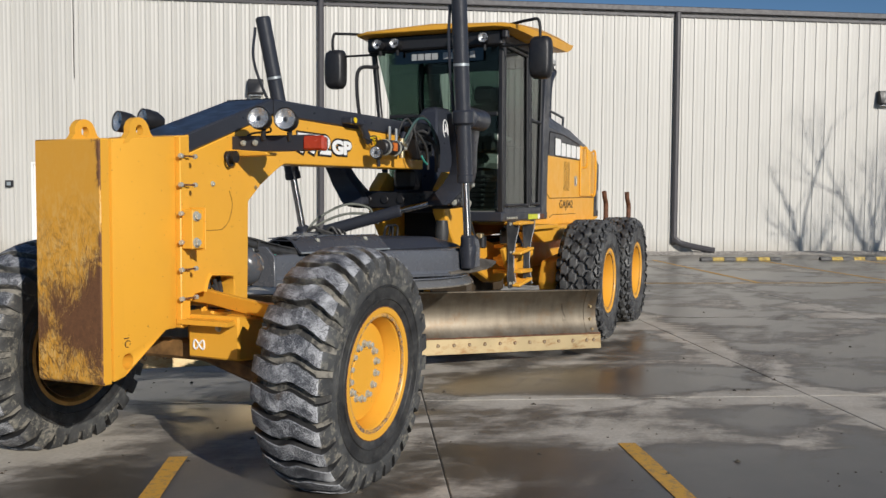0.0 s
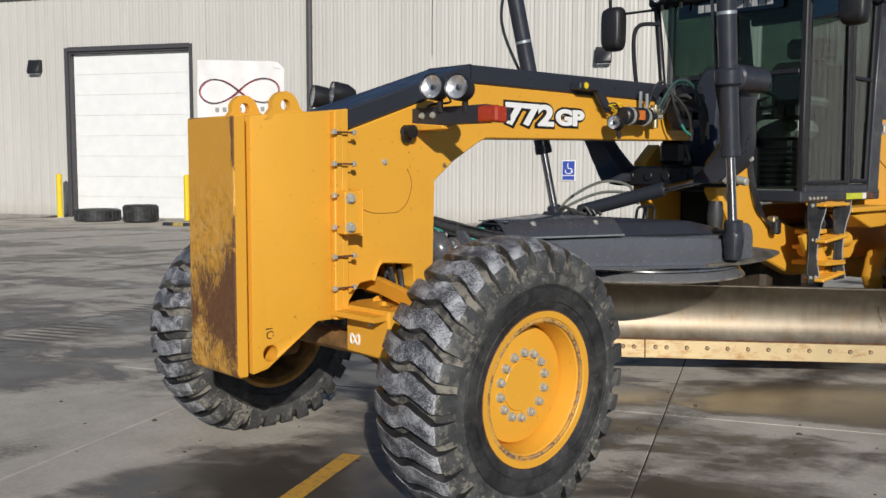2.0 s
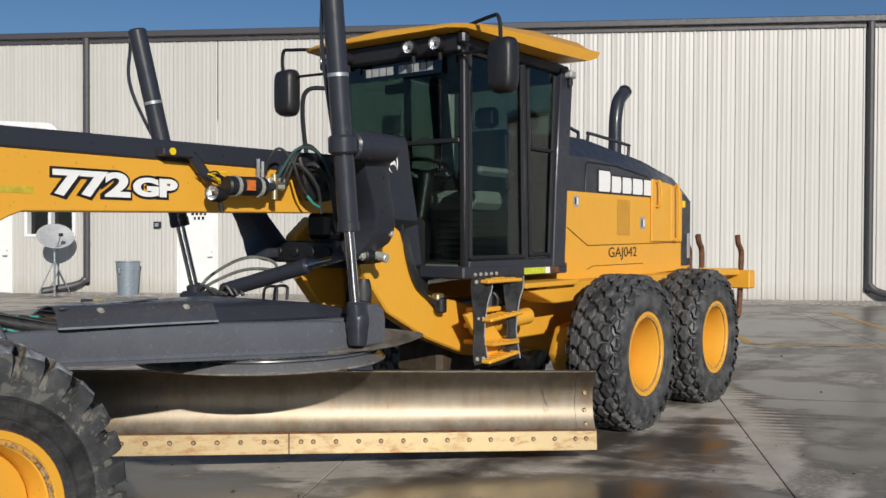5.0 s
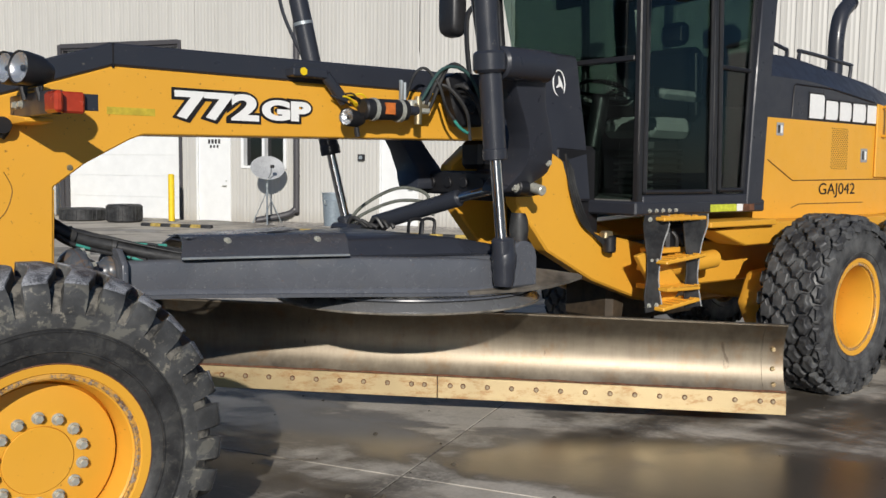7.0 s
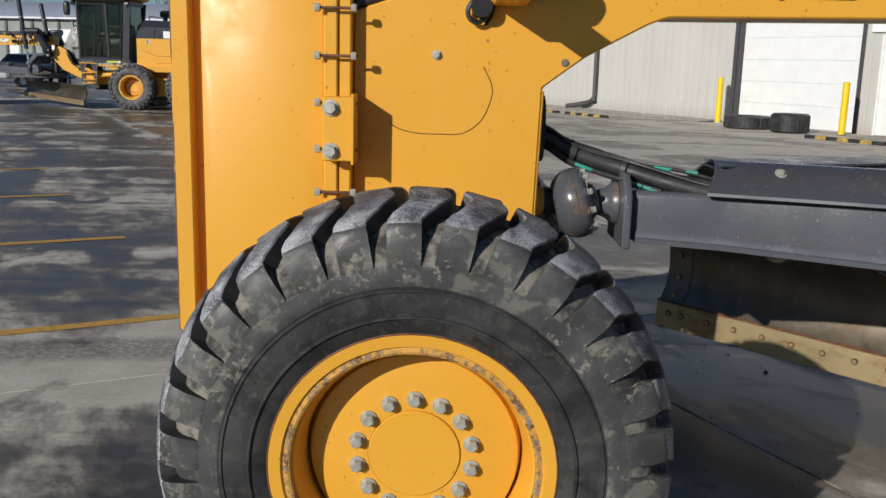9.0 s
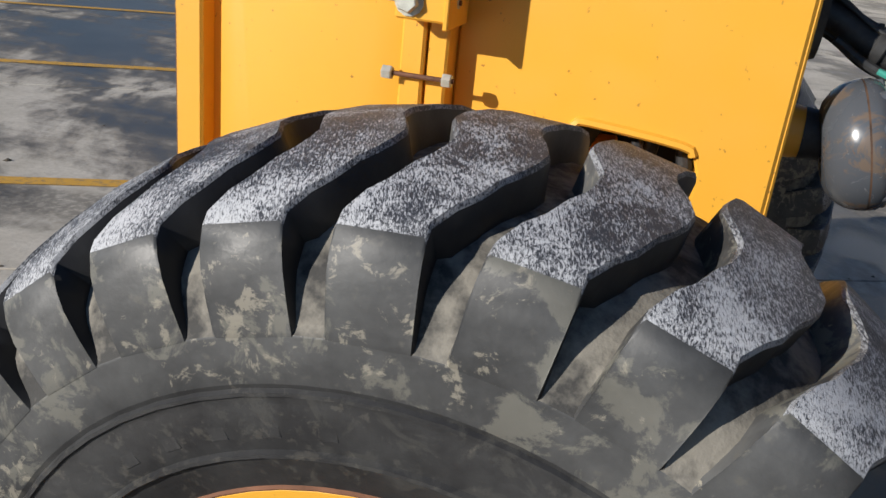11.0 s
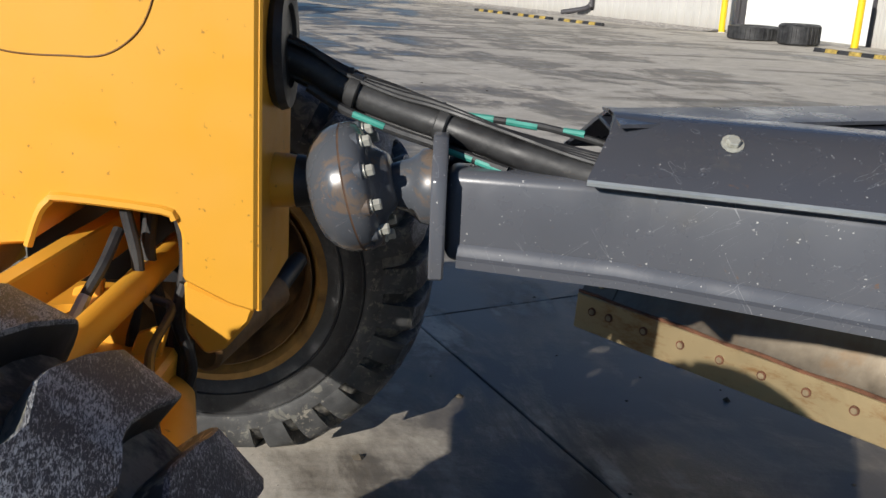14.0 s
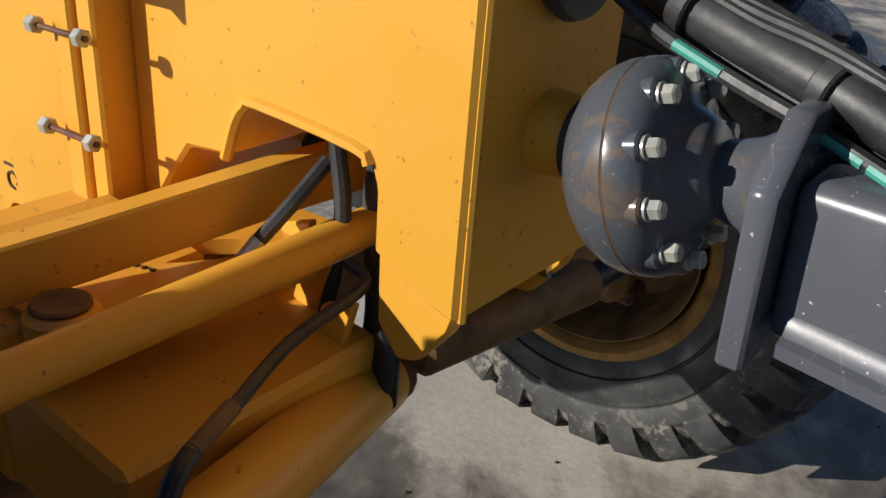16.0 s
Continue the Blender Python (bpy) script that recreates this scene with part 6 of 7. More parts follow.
    part("inner_well", lathe([(d + 0.058, 0.10), (d + 0.060, disc_r + 0.01), (d + 0.068, lip - 0.078), (h * 0.45, lip - 0.077), (h * 0.86, lip - 0.045), (h * 0.86, lip - 0.048), (h * 0.45, lip - 0.081), (d + 0.072, lip - 0.082), (d + 0.064, disc_r), (d + 0.062, 0.10)], 40, m, None, True), GRIMESHADE, t, "grimy inner side of the rim")
    return t


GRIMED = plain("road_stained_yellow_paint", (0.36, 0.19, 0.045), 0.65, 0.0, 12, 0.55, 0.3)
# hub grime, plus the shade under the nose painted into the yellow
GRIMESHADE = plain("grimy_shaded_yellow", (0.20, 0.105, 0.035), 0.7, 0.0, 14, 0.6, 0.3)
RINGMAT = flaking()
TILT = Matrix.Rotation(radians(2.6), 4, "X") @ Matrix.Rotation(radians(-0.7), 4, "Z")
FW_L = Matrix.Translation((0.001, -1.210, 0.584)) @ TILT
FW_R = Matrix.Translation((0.001, 0.80, 0.584)) @ TILT @ Matrix.Diagonal((1, -1, 1, 1))
for m in (FW_L, FW_R):
    wheel("front_wheel", m, 0.652, 0.41, chevron_tread, 30, (RUBBER, TREAD, MUD), "front tyre with scuffed zig-zag bars", 0.092, 0.258, 14, 0.146)
for x in (5.487, 7.08):
    for y, turn in ((-1.225, 0.0), (0.845, math.pi)):
        m = Matrix.Translation((x, y, 0.622)) @ Matrix.Rotation(turn, 4, "Z")
        wheel("rear_wheel", m, 0.652, 0.44, block_tread, 26, (RUBBER_REAR, RUBBER_REAR, RUBBER_REAR), "rear tyre with staggered block tread", -0.06, 0.225, 12, 0.15)

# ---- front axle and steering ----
# beam, knuckles and stay are browned to carry the shade they lie in
ax = gp("front_axle", prism([(-1.0, 0.42), (-0.42, 0.60), (0.42, 0.60), (0.62, 0.44), (0.62, 0.60), (0.46, 0.71), (-0.36, 0.71), (-0.42, 0.70), (-1.0, 0.53)], -0.19, -0.10, "x", 0.02), GRIMESHADE, "brown-yellow oscillating front axle beam, its shade in the paint")
bm = prism([(-0.275, 0.635), (-0.05, 0.61), (-0.05, 0.835), (-0.275, 0.866)], -0.725, -0.405, "y", 0.01)
brk = gp("axle_bracket", bm, YELLOW, "", ax)
gp("chalk_mark", tube([(-0.277, -0.476 + 0.034 * math.cos(a), 0.706 + 0.024 * math.sin(2 * a)) for a in [radians(v) for v in range(0, 361, 24)]], 0.005, 5, steps=2), WHITE, "", brk)
gp("bracket_bolt", hexbolt((-0.276, -0.60, 0.80), (-1, 0, 0), 0.014, 0.012), STEEL, "", brk)
for y0, y1 in ((-1.06, -0.92), (0.56, 0.66)):
    bm = prism([(-0.14, 0.42), (0.14, 0.42), (0.17, 0.62), (0.13, 0.80), (-0.13, 0.80), (-0.17, 0.62)], y0, y1, "y", 0.03)
    gp("knuckle", bm, GRIMESHADE, "", ax)
bar = loft([[(x + dx, y, z + dz) for dx, dz in ((-0.020, 0.0), (0.022, 0.0), (0.022, -0.078), (-0.020, -0.078))] for x, y, z in ((-0.150, -1.0, 0.905), (-0.060, -0.60, 0.938), (0.005, -0.33, 0.968), (0.024, -0.20, 0.972), (0.03, 0.55, 0.96))])
gp("lean_bar", bevel(bar, 0.004), YELLOW, "yellow wheel-lean bar", ax)
gp("tie_rod", rod((0.092, -1.02, 0.860), (0.155, 0.60, 0.905), 0.029, segs=20, bev=0.006), YELLOW, "yellow tie rod", ax)
st = gp("steering_cylinder", rod((0.33, -0.86, 0.735), (0.145, -0.25, 0.635), 0.052, segs=24, bev=0.01), YELLOW, "yellow steering cylinder", ax)
gp("gland", rod((0.148, -0.26, 0.637), (0.138, -0.225, 0.630), 0.050, segs=16), RUSTY, "", ax)
gp("piston_rod", rod((0.138, -0.225, 0.630), (0.09, -0.06, 0.60), 0.026, segs=14), CHROME, "", ax)
for k in range(5):
    a = 1.3 * k
    gp("gland_bolt", hexbolt((0.134, -0.222 + 0.036 * math.cos(a), 0.63 + 0.036 * math.sin(a)), (-0.2, 1, -0.1), 0.010, 0.02), STEEL, "", ax)
oval = [(-0.055 + 0.055 * math.cos(a) + 0.05 * math.sin(a), -0.44 + 0.02 * math.cos(a) + 0.095 * math.sin(a)) for a in [radians(v) for v in range(0, 360, 24)]]
rim_pts = [(-0.36, -0.72), (0.055, -0.66), (0.07, -0.53), (0.10, -0.34), (0.06, -0.22), (-0.20, -0.22), (-0.36, -0.40)]
pl = gp("axle_plate", pierced(rim_pts, oval, 0.822, 0.846, "z"), YELLOW, "", ax, 25)
for k in range(4):
    gp("plate_hole", rod((-0.075 + 0.013 * k, -0.515 + 0.003 * k, 0.8455), (-0.075 + 0.013 * k, -0.515 + 0.003 * k, 0.8475), 0.0045, segs=8), INK, "", pl)
gp("pin", rod((0.005, -0.66, 0.80), (0.005, -0.66, 0.868), 0.045, segs=20, bev=0.008), YELLOW, "", ax)
gp("pin_cap", rod((0.005, -0.66, 0.868), (0.005, -0.66, 0.876), 0.036, segs=18, bev=0.003), GRIMESHADE, "", ax)
for k in range(3):
    gp("lug_plate", prism([(-0.05 + 0.07 * k, 0.70), (0.02 + 0.07 * k, 0.72), (0.05 + 0.07 * k, 0.88 - 0.03 * k), (-0.01 + 0.07 * k, 0.86 - 0.03 * k)], -0.30 - 0.03 * k, -0.285 - 0.03 * k, "y", 0.003), YELLOW, "", ax)
gp("web_plate", prism([(-0.15, 0.62), (0.17, 0.60), (0.19, 0.75), (-0.15, 0.79)], -0.72, -0.30, "y", 0.01), YELLOW, "", ax)
for k, (x, y, z0, x1, y1, z1, r) in enumerate(((0.10, -0.30, 1.02, 0.12, -0.33, 0.62, 0.012), (0.13, -0.24, 1.02, 0.15, -0.30, 0.66, 0.014), (0.185, -0.26, 1.03, 0.195, -0.30, 0.66, 0.016), (0.205, -0.30, 0.88, 0.20, -0.31, 0.66, 0.012), (0.15, -0.33, 0.86, 0.23, -0.60, 0.80, 0.009))):
    gp("hose", tube([(x, y, z0), (x * 0.7 + x1 * 0.3 + 0.015 * (-1) ** k, y - 0.01, z0 * 0.7 + z1 * 0.3), (x * 0.3 + x1 * 0.7 - 0.012 * (-1) ** k, (y + y1) / 2 - 0.01, z0 * 0.3 + z1 * 0.7), (x1, y1, z1)], r, 10), BLACKRUB, "", ax)
gp("hose_sleeve", tube([(0.195, -0.295, 0.76), (0.198, -0.30, 0.72), (0.196, -0.30, 0.64)], 0.020, 10), PLASTIC, "", ax)
gp("hose_fitting", rod((0.230, -0.60, 0.802), (0.258, -0.68, 0.797), 0.0115, segs=10), GRIMESHADE, "", ax)
gp("port_elbow", tube([(0.256, -0.675, 0.797), (0.272, -0.71, 0.79), (0.285, -0.735, 0.765), (0.290, -0.745, 0.735)], 0.012, 10), BLACK, "", ax)
gp("hose_fitting", rod((0.040, -0.44, 0.84), (0.055, -0.40, 0.885), 0.012, segs=8), GALV, "", ax)
gp("hose", tube([(0.055, -0.40, 0.885), (0.075, -0.36, 0.93), (0.085, -0.30, 0.98)], 0.011, 8), BLACKRUB, "", ax)
for y0, y1 in ((-0.345, -0.318), (-0.075, -0.045)):
    gp("rear_lug", prism([(0.215, 0.90), (0.215, 0.80), (0.25, 0.755), (0.285, 0.765), (0.335, 0.825), (0.345, 0.855), (0.30, 0.862)], y0, y1, "y", 0.006), YELLOW, "", neck)
gp("axle_stay", rod((0.222, -0.27, 0.722), (0.294, 0.10, 0.726), 0.040, segs=16, bev=0.01), GRIMESHADE, "", ax)
gp("stay_eye", rod((0.294, 0.08, 0.726), (0.31, 0.32, 0.73), 0.024, segs=12), BLACK, "", ax)
for k, (x, z) in enumerate(((0.05, 0.46), (0.12, 0.52), (-0.02, 0.55), (0.16, 0.60), (0.04, 0.63), (0.10, 0.42))):
    gp("knuckle_fitting", box((x, 0.60, z), (x + 0.06, 0.68, z + 0.045), 0.01), RUSTY if k % 2 else GRIMESHADE, "", ax)

# ---- rear frame ----
bm = prism([(2.96, 1.58), (3.14, 1.72), (3.36, 1.62), (3.47, 1.36), (3.54, 1.24), (3.68, 1.16), (4.02, 1.10), (4.25, 1.05), (8.35, 1.05), (8.35, 0.72), (4.75, 0.74), (4.50, 0.66), (4.20, 0.67), (3.66, 0.85), (3.23, 1.06), (2.96, 1.36)], -0.55, -0.44, "y", 0.012)
rear = gp("rear_frame", bm, YELLOW, "yellow rear frame rail")
bm = prism([(2.96, 1.58), (3.14, 1.72), (3.36, 1.62), (3.54, 1.24), (3.68, 1.16), (4.02, 1.10), (4.25, 1.05), (8.35, 1.05), (8.35, 0.72), (4.75, 0.74), (4.50, 0.66), (4.20, 0.67), (3.66, 0.85), (3.23, 1.06), (2.96, 1.36)], 0.06, 0.17, "y", 0.012)
gp("rear_frame", bm, YELLOW, "yellow rear frame rail")
# filler block added between the rails, its brown standing for the shade there
gp("shade_block", box((4.05, -0.38, 0.50), (5.1, 0.06, 0.96), 0.04), plain("shaded_case", (0.055, 0.038, 0.022), 0.7, 0.0, 12, 0.5), "dark brown block for the shade under the cab")
gp("cross_member", box((3.6, -0.5, 0.86), (8.3, 0.12, 1.02), 0.01), BLACK)
gp("hitch_block", box((3.45, -0.40, 1.0), (3.9, 0.06, 1.72), 0.03), BLACK)
# narrow instrument hood ahead of the windscreen, flaring downwards
hood_rings = [[(x0, yl, z), (x1, yl - 0.02, z), (x1, yr + 0.02, z), (x0, yr, z)] for z, x0, x1, yl, yr in ((1.36, 3.05, 3.76, -0.42, 0.04), (1.75, 3.22, 3.76, -0.37, -0.01), (2.05, 3.36, 3.765, -0.31, -0.07), (2.28, 3.46, 3.77, -0.27, -0.11), (2.32, 3.50, 3.77, -0.25, -0.13))]
ch = gp("console_hood", bevel(loft(hood_rings), 0.015), CHARCOAL, "charcoal console hood with a white emblem")
em = [(3.56 + 0.055 * math.cos(a), -0.312 + 0.10 * 0.055 * math.sin(a), 2.12 + 0.085 * math.sin(a)) for a in [radians(v) for v in range(0, 361, 20)]]
gp("emblem", tube(em, 0.005, 5, steps=2), WHITE, "", ch)
gp("emblem", prism([(3.53, 2.09), (3.555, 2.12), (3.55, 2.17), (3.58, 2.13), (3.60, 2.08), (3.575, 2.10)], -0.318, -0.312, "y"), WHITE, "", ch)
for k in range(4):
    gp("harness", tube([(3.36 + 0.022 * k, -0.565, 1.66 - 0.03 * k), (3.41 + 0.02 * k, -0.572, 1.42), (3.52 + 0.025 * k, -0.58, 1.22 - 0.01 * k), (3.74, -0.59, 1.10 - 0.012 * k)], 0.008, 7), BLACKRUB, "", rear)
gp("sensor", rod((3.76, -0.60, 1.03), (3.76, -0.60, 1.14), 0.045, segs=14, bev=0.01), BLACK, "", rear)
gp("fitting", box((3.70, -0.62, 1.12), (3.78, -0.56, 1.17), 0.01), BRASS, "", rear)
for x0, z0 in ((4.02, 0.78), (4.02, 0.90), (4.05, 1.02)):
    gp("bracket_bar", box((x0, -0.78, z0), (x0 + 0.35, -0.62, z0 + 0.035), 0.005), YELLOW, "", rear)
gp("axle_tube", rod((4.05, -0.70, 0.90), (4.75, -0.74, 0.95), 0.065, segs=18, bev=0.01), YELLOW, "", rear)
for k in range(6):
    gp("hose", tube([(4.22 + 0.05 * k, -0.66, 1.22), (4.26 + 0.05 * k, -0.76, 1.12 - 0.02 * k), (4.30 + 0.05 * k, -0.72, 0.98)], 0.014, 7), BLACKRUB, "", rear)
gp("valve", box((4.20, -0.74, 1.02), (4.42, -0.62, 1.20), 0.02), BLACK, "", rear)
# deck under the cab and beside the hood
gp("side_deck", prism([(4.55, 1.16), (5.35, 1.20), (8.25, 1.20), (8.25, 1.06), (4.95, 1.04)], -0.86, -0.62, "y", 0.008), YELLOW, "yellow side deck")
gp("deck_edge", box((4.42, -0.92, 1.185), (5.25, -0.62, 1.225), 0.006), YELLOW, "", rear)
gp("side_deck", prism([(4.55, 1.16), (5.35, 1.20), (8.25, 1.20), (8.25, 1.06), (4.95, 1.04)], 0.24, 0.48, "y", 0.008), YELLOW, "yellow side deck")
# tandem cases and rear axle
for y0, y1 in ((-0.96, -0.78), (0.40, 0.58)):
    bm = prism([(4.98, 0.62), (5.10, 0.44), (5.6, 0.38), (7.0, 0.38), (7.45, 0.44), (7.58, 0.62), (7.45, 0.84), (7.0, 0.88), (5.6, 0.88), (5.10, 0.84)], y0, y1, "y", 0.02)
    gp("tandem_case", bm, YELLOW, "yellow tandem drive case")
gp("rear_axle", rod((6.28, -0.9, 0.62), (6.28, 0.52, 0.62), 0.16, segs=20), YELLOW)

# ---- steps ----
for x, y in ((3.815, -0.86), (4.185, -0.90)):
    out = [(0.0, 1.285), (0.185, 1.285), (0.195, 1.20), (0.165, 1.10), (0.150, 0.98), (0.140, 0.86), (0.155, 0.74), (0.165, 0.665), (0.035, 0.655), (0.030, 0.76), (0.052, 0.88), (0.050, 1.00), (0.020, 1.12), (-0.005, 1.22)]
    bm = prism([(x + dx, z) for dx, z in out], y, y + 0.014, "y", 0.003)
    for v in bm.verts:
        v.co.y += 0.030 * math.sin((1.28 - v.co.z) * 4.6)
    turn = Matrix.Translation((x + 0.09, y, 0)) @ Matrix.Rotation(radians(-14), 4, "Z") @ Matrix.Translation((-x - 0.09, -y, 0))
    bm.transform(turn)
    fl = gp("step_strap", bm, BLACKRUB, "hanging black rubber step strap")
    bm = tube([(x + dx + 0.002, y - 0.003 + 0.030 * math.sin((1.28 - z) * 4.6), z) for dx, z in out[1:8]], 0.0045, 5, steps=3)
    bm.transform(turn)
    gp("strap_edge", bm, GREYPLATE, "", fl)
    for z, dx in ((1.255, 0.04), (1.255, 0.14), (0.99, 0.08), (0.99, 0.125), (0.70, 0.06), (0.70, 0.12)):
        bm = hexbolt((x + dx, y + 0.030 * math.sin((1.28 - z) * 4.6), z), (0, -1, 0), 0.012, 0.010)
        bm.transform(turn)
        gp("strap_bolt", bm, STEEL, "", fl)
for z, x0, x1, skew in ((1.245, 3.90, 4.36, 0.0), (0.965, 3.94, 4.37, 0.03), (0.79, 3.96, 4.32, -0.01), (0.665, 3.92, 4.32, 0.035)):
    bm = box((x0, -0.925, z), (x1, -0.77, z + 0.026), 0.006)
    for v in bm.verts:
        v.co.z += skew * (v.co.x - x0) / (x1 - x0)
    gp("step_tread", bm, YELLOW, "yellow steel step", rear)
    for k in range(5):
        xa = x0 + 0.04 + 0.075 * k
        dz = skew * (xa - x0) / (x1 - x0)
        gp("tread_tooth", box((xa, -0.92, z + dz + 0.024), (xa + 0.025, -0.79, z + dz + 0.034), 0.003), YELLOW, "", rear)
gp("step_stay", prism([(3.80, 1.02), (4.05, 0.70), (4.20, 0.70), (4.30, 0.80), (4.00, 1.06)], -0.80, -0.76, "y", 0.006), YELLOW, "", rear)

# ---- cab ----
CL, CR, CF, CB = -0.79, 0.43, 3.78, 5.30
FLOOR = 1.275
cab = gp("cab", prism([(CF, FLOOR), (CB, FLOOR), (CB, FLOOR + 0.09), (CF, FLOOR + 0.09)], CL, CR, "y", 0.012), CHARCOAL, "charcoal glazed operator cab")
gp("cab_floor", box((CF + 0.06, CL + 0.03, FLOOR + 0.09), (CB - 0.02, CR - 0.03, FLOOR + 0.11)), plain("grey_floor_mat", (0.13, 0.13, 0.125), 0.8), "", cab)


def post(name, pts, w, d, mat=CHARCOAL):
    rings = [[(x - d / 2, y - w / 2, z), (x + d / 2, y - w / 2, z), (x + d / 2, y + w / 2, z), (x - d / 2, y + w / 2, z)] for x, y, z in pts]
    b = loft(rings)
    bevel(b, 0.008)
    return gp(name, b, mat, "", cab)


TOP = 2.98
for y, sgn in ((CL + 0.035, -1), (CR - 0.035, 1)):
    out = 0.012 if sgn < 0 else 0.15
    post("front_post", [(CF + 0.055, y, FLOOR + 0.05), (CF + 0.045, y + sgn * out * 0.4, 2.0), (CF + 0.02, y + sgn * out, TOP)], 0.046, 0.052, PLASTIC)
    post("rear_post", [(CB - 0.15, y, FLOOR + 0.05), (CB - 0.11, y, 2.0), (CB - 0.05, y + sgn * out, TOP)], 0.08, 0.20)
    post("door_post", [(4.66, y, FLOOR + 0.05), (4.64, y, 2.0), (4.60, y, TOP)], 0.05, 0.055, PLASTIC)
    gp("header", box((CF, y - 0.04, TOP - 0.05), (CB, y + 0.04, TOP + 0.03), 0.01), PLASTIC, "", cab)
    gp("sill", box((CF + 0.08, y - 0.03, FLOOR + 0.07), (CB - 0.12, y + 0.03, FLOOR + 0.13), 0.008), CHARCOAL, "", cab)
gp("header", box((CF - 0.02, CL, TOP - 0.10), (CF + 0.06, CR + 0.15, TOP + 0.03), 0.01), PLASTIC, "", cab)
gp("header", box((CB - 0.08, CL, TOP - 0.10), (CB, CR, TOP + 0.03), 0.01), PLASTIC, "", cab)
gp("mid_rail", box((CF + 0.015, CL + 0.06, 2.255), (CF + 0.055, CR - 0.06, 2.29), 0.006), PLASTIC, "", cab)
gp("rear_wall", box((CB - 0.05, CL + 0.08, FLOOR + 0.1), (CB - 0.01, CR - 0.08, 2.05), 0.01), CHARCOAL, "", cab)


def pane(pts, mat=GLASS, name="pane"):
    """A sheet of glass on four corners."""
    pts = [Vector(p) for p in pts]
    n = (pts[1] - pts[0]).cross(pts[3] - pts[0]).normalized() * 0.003
    b = loft([[p - n for p in pts], [p + n for p in pts]])
    ob = gp(name, b, mat, "tinted glass pane", cab)
    ob.visible_shadow = False
    return ob


pane([(CF + 0.045, CL + 0.07, 2.29), (CF + 0.045, CR - 0.07, 2.29), (CF + 0.02, CR + 0.07, TOP - 0.1), (CF + 0.02, CL + 0.05, TOP - 0.1)], name="windscreen")
pane([(CF + 0.055, CL + 0.07, FLOOR + 0.1), (CF + 0.055, CR - 0.07, FLOOR + 0.1), (CF + 0.045, CR - 0.07, 2.255), (CF + 0.045, CL + 0.07, 2.255)], name="windscreen")
for y in (CL + 0.03, CR - 0.03):
    pane([(CF + 0.09, y, FLOOR + 0.13), (4.63, y, FLOOR + 0.13), (4.58, y, TOP - 0.06), (CF + 0.07, y, TOP - 0.06)], name="door_glass")
    pane([(4.69, y, FLOOR + 0.13), (CB - 0.25, y, FLOOR + 0.13), (CB - 0.15, y, TOP - 0.06), (4.63, y, TOP - 0.06)], name="side_glass")
pane([(CB - 0.03, CL + 0.1, 2.06), (CB - 0.03, CR - 0.1, 2.06), (CB - 0.03, CR - 0.1, TOP - 0.1), (CB - 0.03, CL + 0.1, TOP - 0.1)], name="rear_glass")
# door frame outline inside the glass
y = CL + 0.015
for a, b in (((3.88, FLOOR + 0.15), (4.61, FLOOR + 0.15)), ((4.61, FLOOR + 0.15), (4.565, 2.90)), ((4.565, 2.90), (3.865, 2.90)), ((3.865, 2.90), (3.88, FLOOR + 0.15)), ((4.72, FLOOR + 0.16), (5.01, FLOOR + 0.16)), ((5.01, FLOOR + 0.16), (5.09, 2.90)), ((4.66, 2.90), (4.72, FLOOR + 0.16)), ((4.69, 2.28), (5.055, 2.28))):
    gp("door_frame", rod((a[0], y, a[1]), (b[0], y, b[1]), 0.016, segs=8), PLASTIC, "", cab)
gp("label_strip", box((4.60, CL - 0.005, FLOOR + 0.01), (4.92, CL, FLOOR + 0.06)), LABEL, "", cab)
gp("label_strip", box((4.925, CL - 0.005, FLOOR + 0.01), (5.00, CL, FLOOR + 0.06)), WHITE, "", cab)
gp("label_strip", box((5.005, CL - 0.005, FLOOR + 0.01), (5.15, CL, FLOOR + 0.06)), RUSTY, "", cab)
for k in range(5):
    gp("sill_bolt", hexbolt((3.92 + 0.07 * k, CL - 0.001, FLOOR + 0.03), (0, -1, 0), 0.011, 0.010), STEEL, "", cab)
# roof
bm = bmesh.new()
rings = []
for x, yl, yr, z0, z1 in ((3.60, -0.76, 0.54, 3.035, 3.048), (3.64, -0.90, 0.63, 3.022, 3.068), (3.9, -0.95, 0.64, 3.012, 3.105), (4.6, -0.98, 0.64, 3.01, 3.17), (5.25, -1.0, 0.64, 3.03, 3.19), (5.42, -1.0, 0.62, 3.08, 3.165)):
    rings.append([(x, yl, z0), (x, yl - 0.02, (z0 + z1) / 2), (x, yl + 0.10, z1), (x, (yl + yr) / 2, z1 + 0.03), (x, yr - 0.10, z1), (x, yr + 0.02, (z0 + z1) / 2), (x, yr, z0)])
roof = gp("cab_roof", loft(rings), YELLOW, "yellow cab roof with overhang", smooth=40)
gp("roof_lining", box((3.72, CL + 0.02, TOP + 0.0), (5.28, CR - 0.02, 3.02), 0.01), BLACK, "", cab)
gp("lamp_rail", box((3.70, -0.80, 2.885), (3.765, 0.56, 3.015), 0.012), PLASTIC, "black fascia behind the roof lamps", cab)
for y in (-0.64, -0.40, 0.235, 0.415):
    work_lamp((3.665, y, 2.935), roof, 0.048, 90 if y > 0 else 100)
gp("lamp_bracket", box((3.67, -0.86, 2.93), (3.75, -0.80, 3.015), 0.015), PLASTIC, "", cab)
gp("side_lamp", box((5.20, -0.87, 2.90), (5.30, -0.80, 2.96), 0.012), GREYPLATE, "small pale side lamp", cab)
gp("lamp_foot", rod((5.25, -0.835, 2.84), (5.25, -0.835, 2.91), 0.022, segs=10), PLASTIC, "", cab)
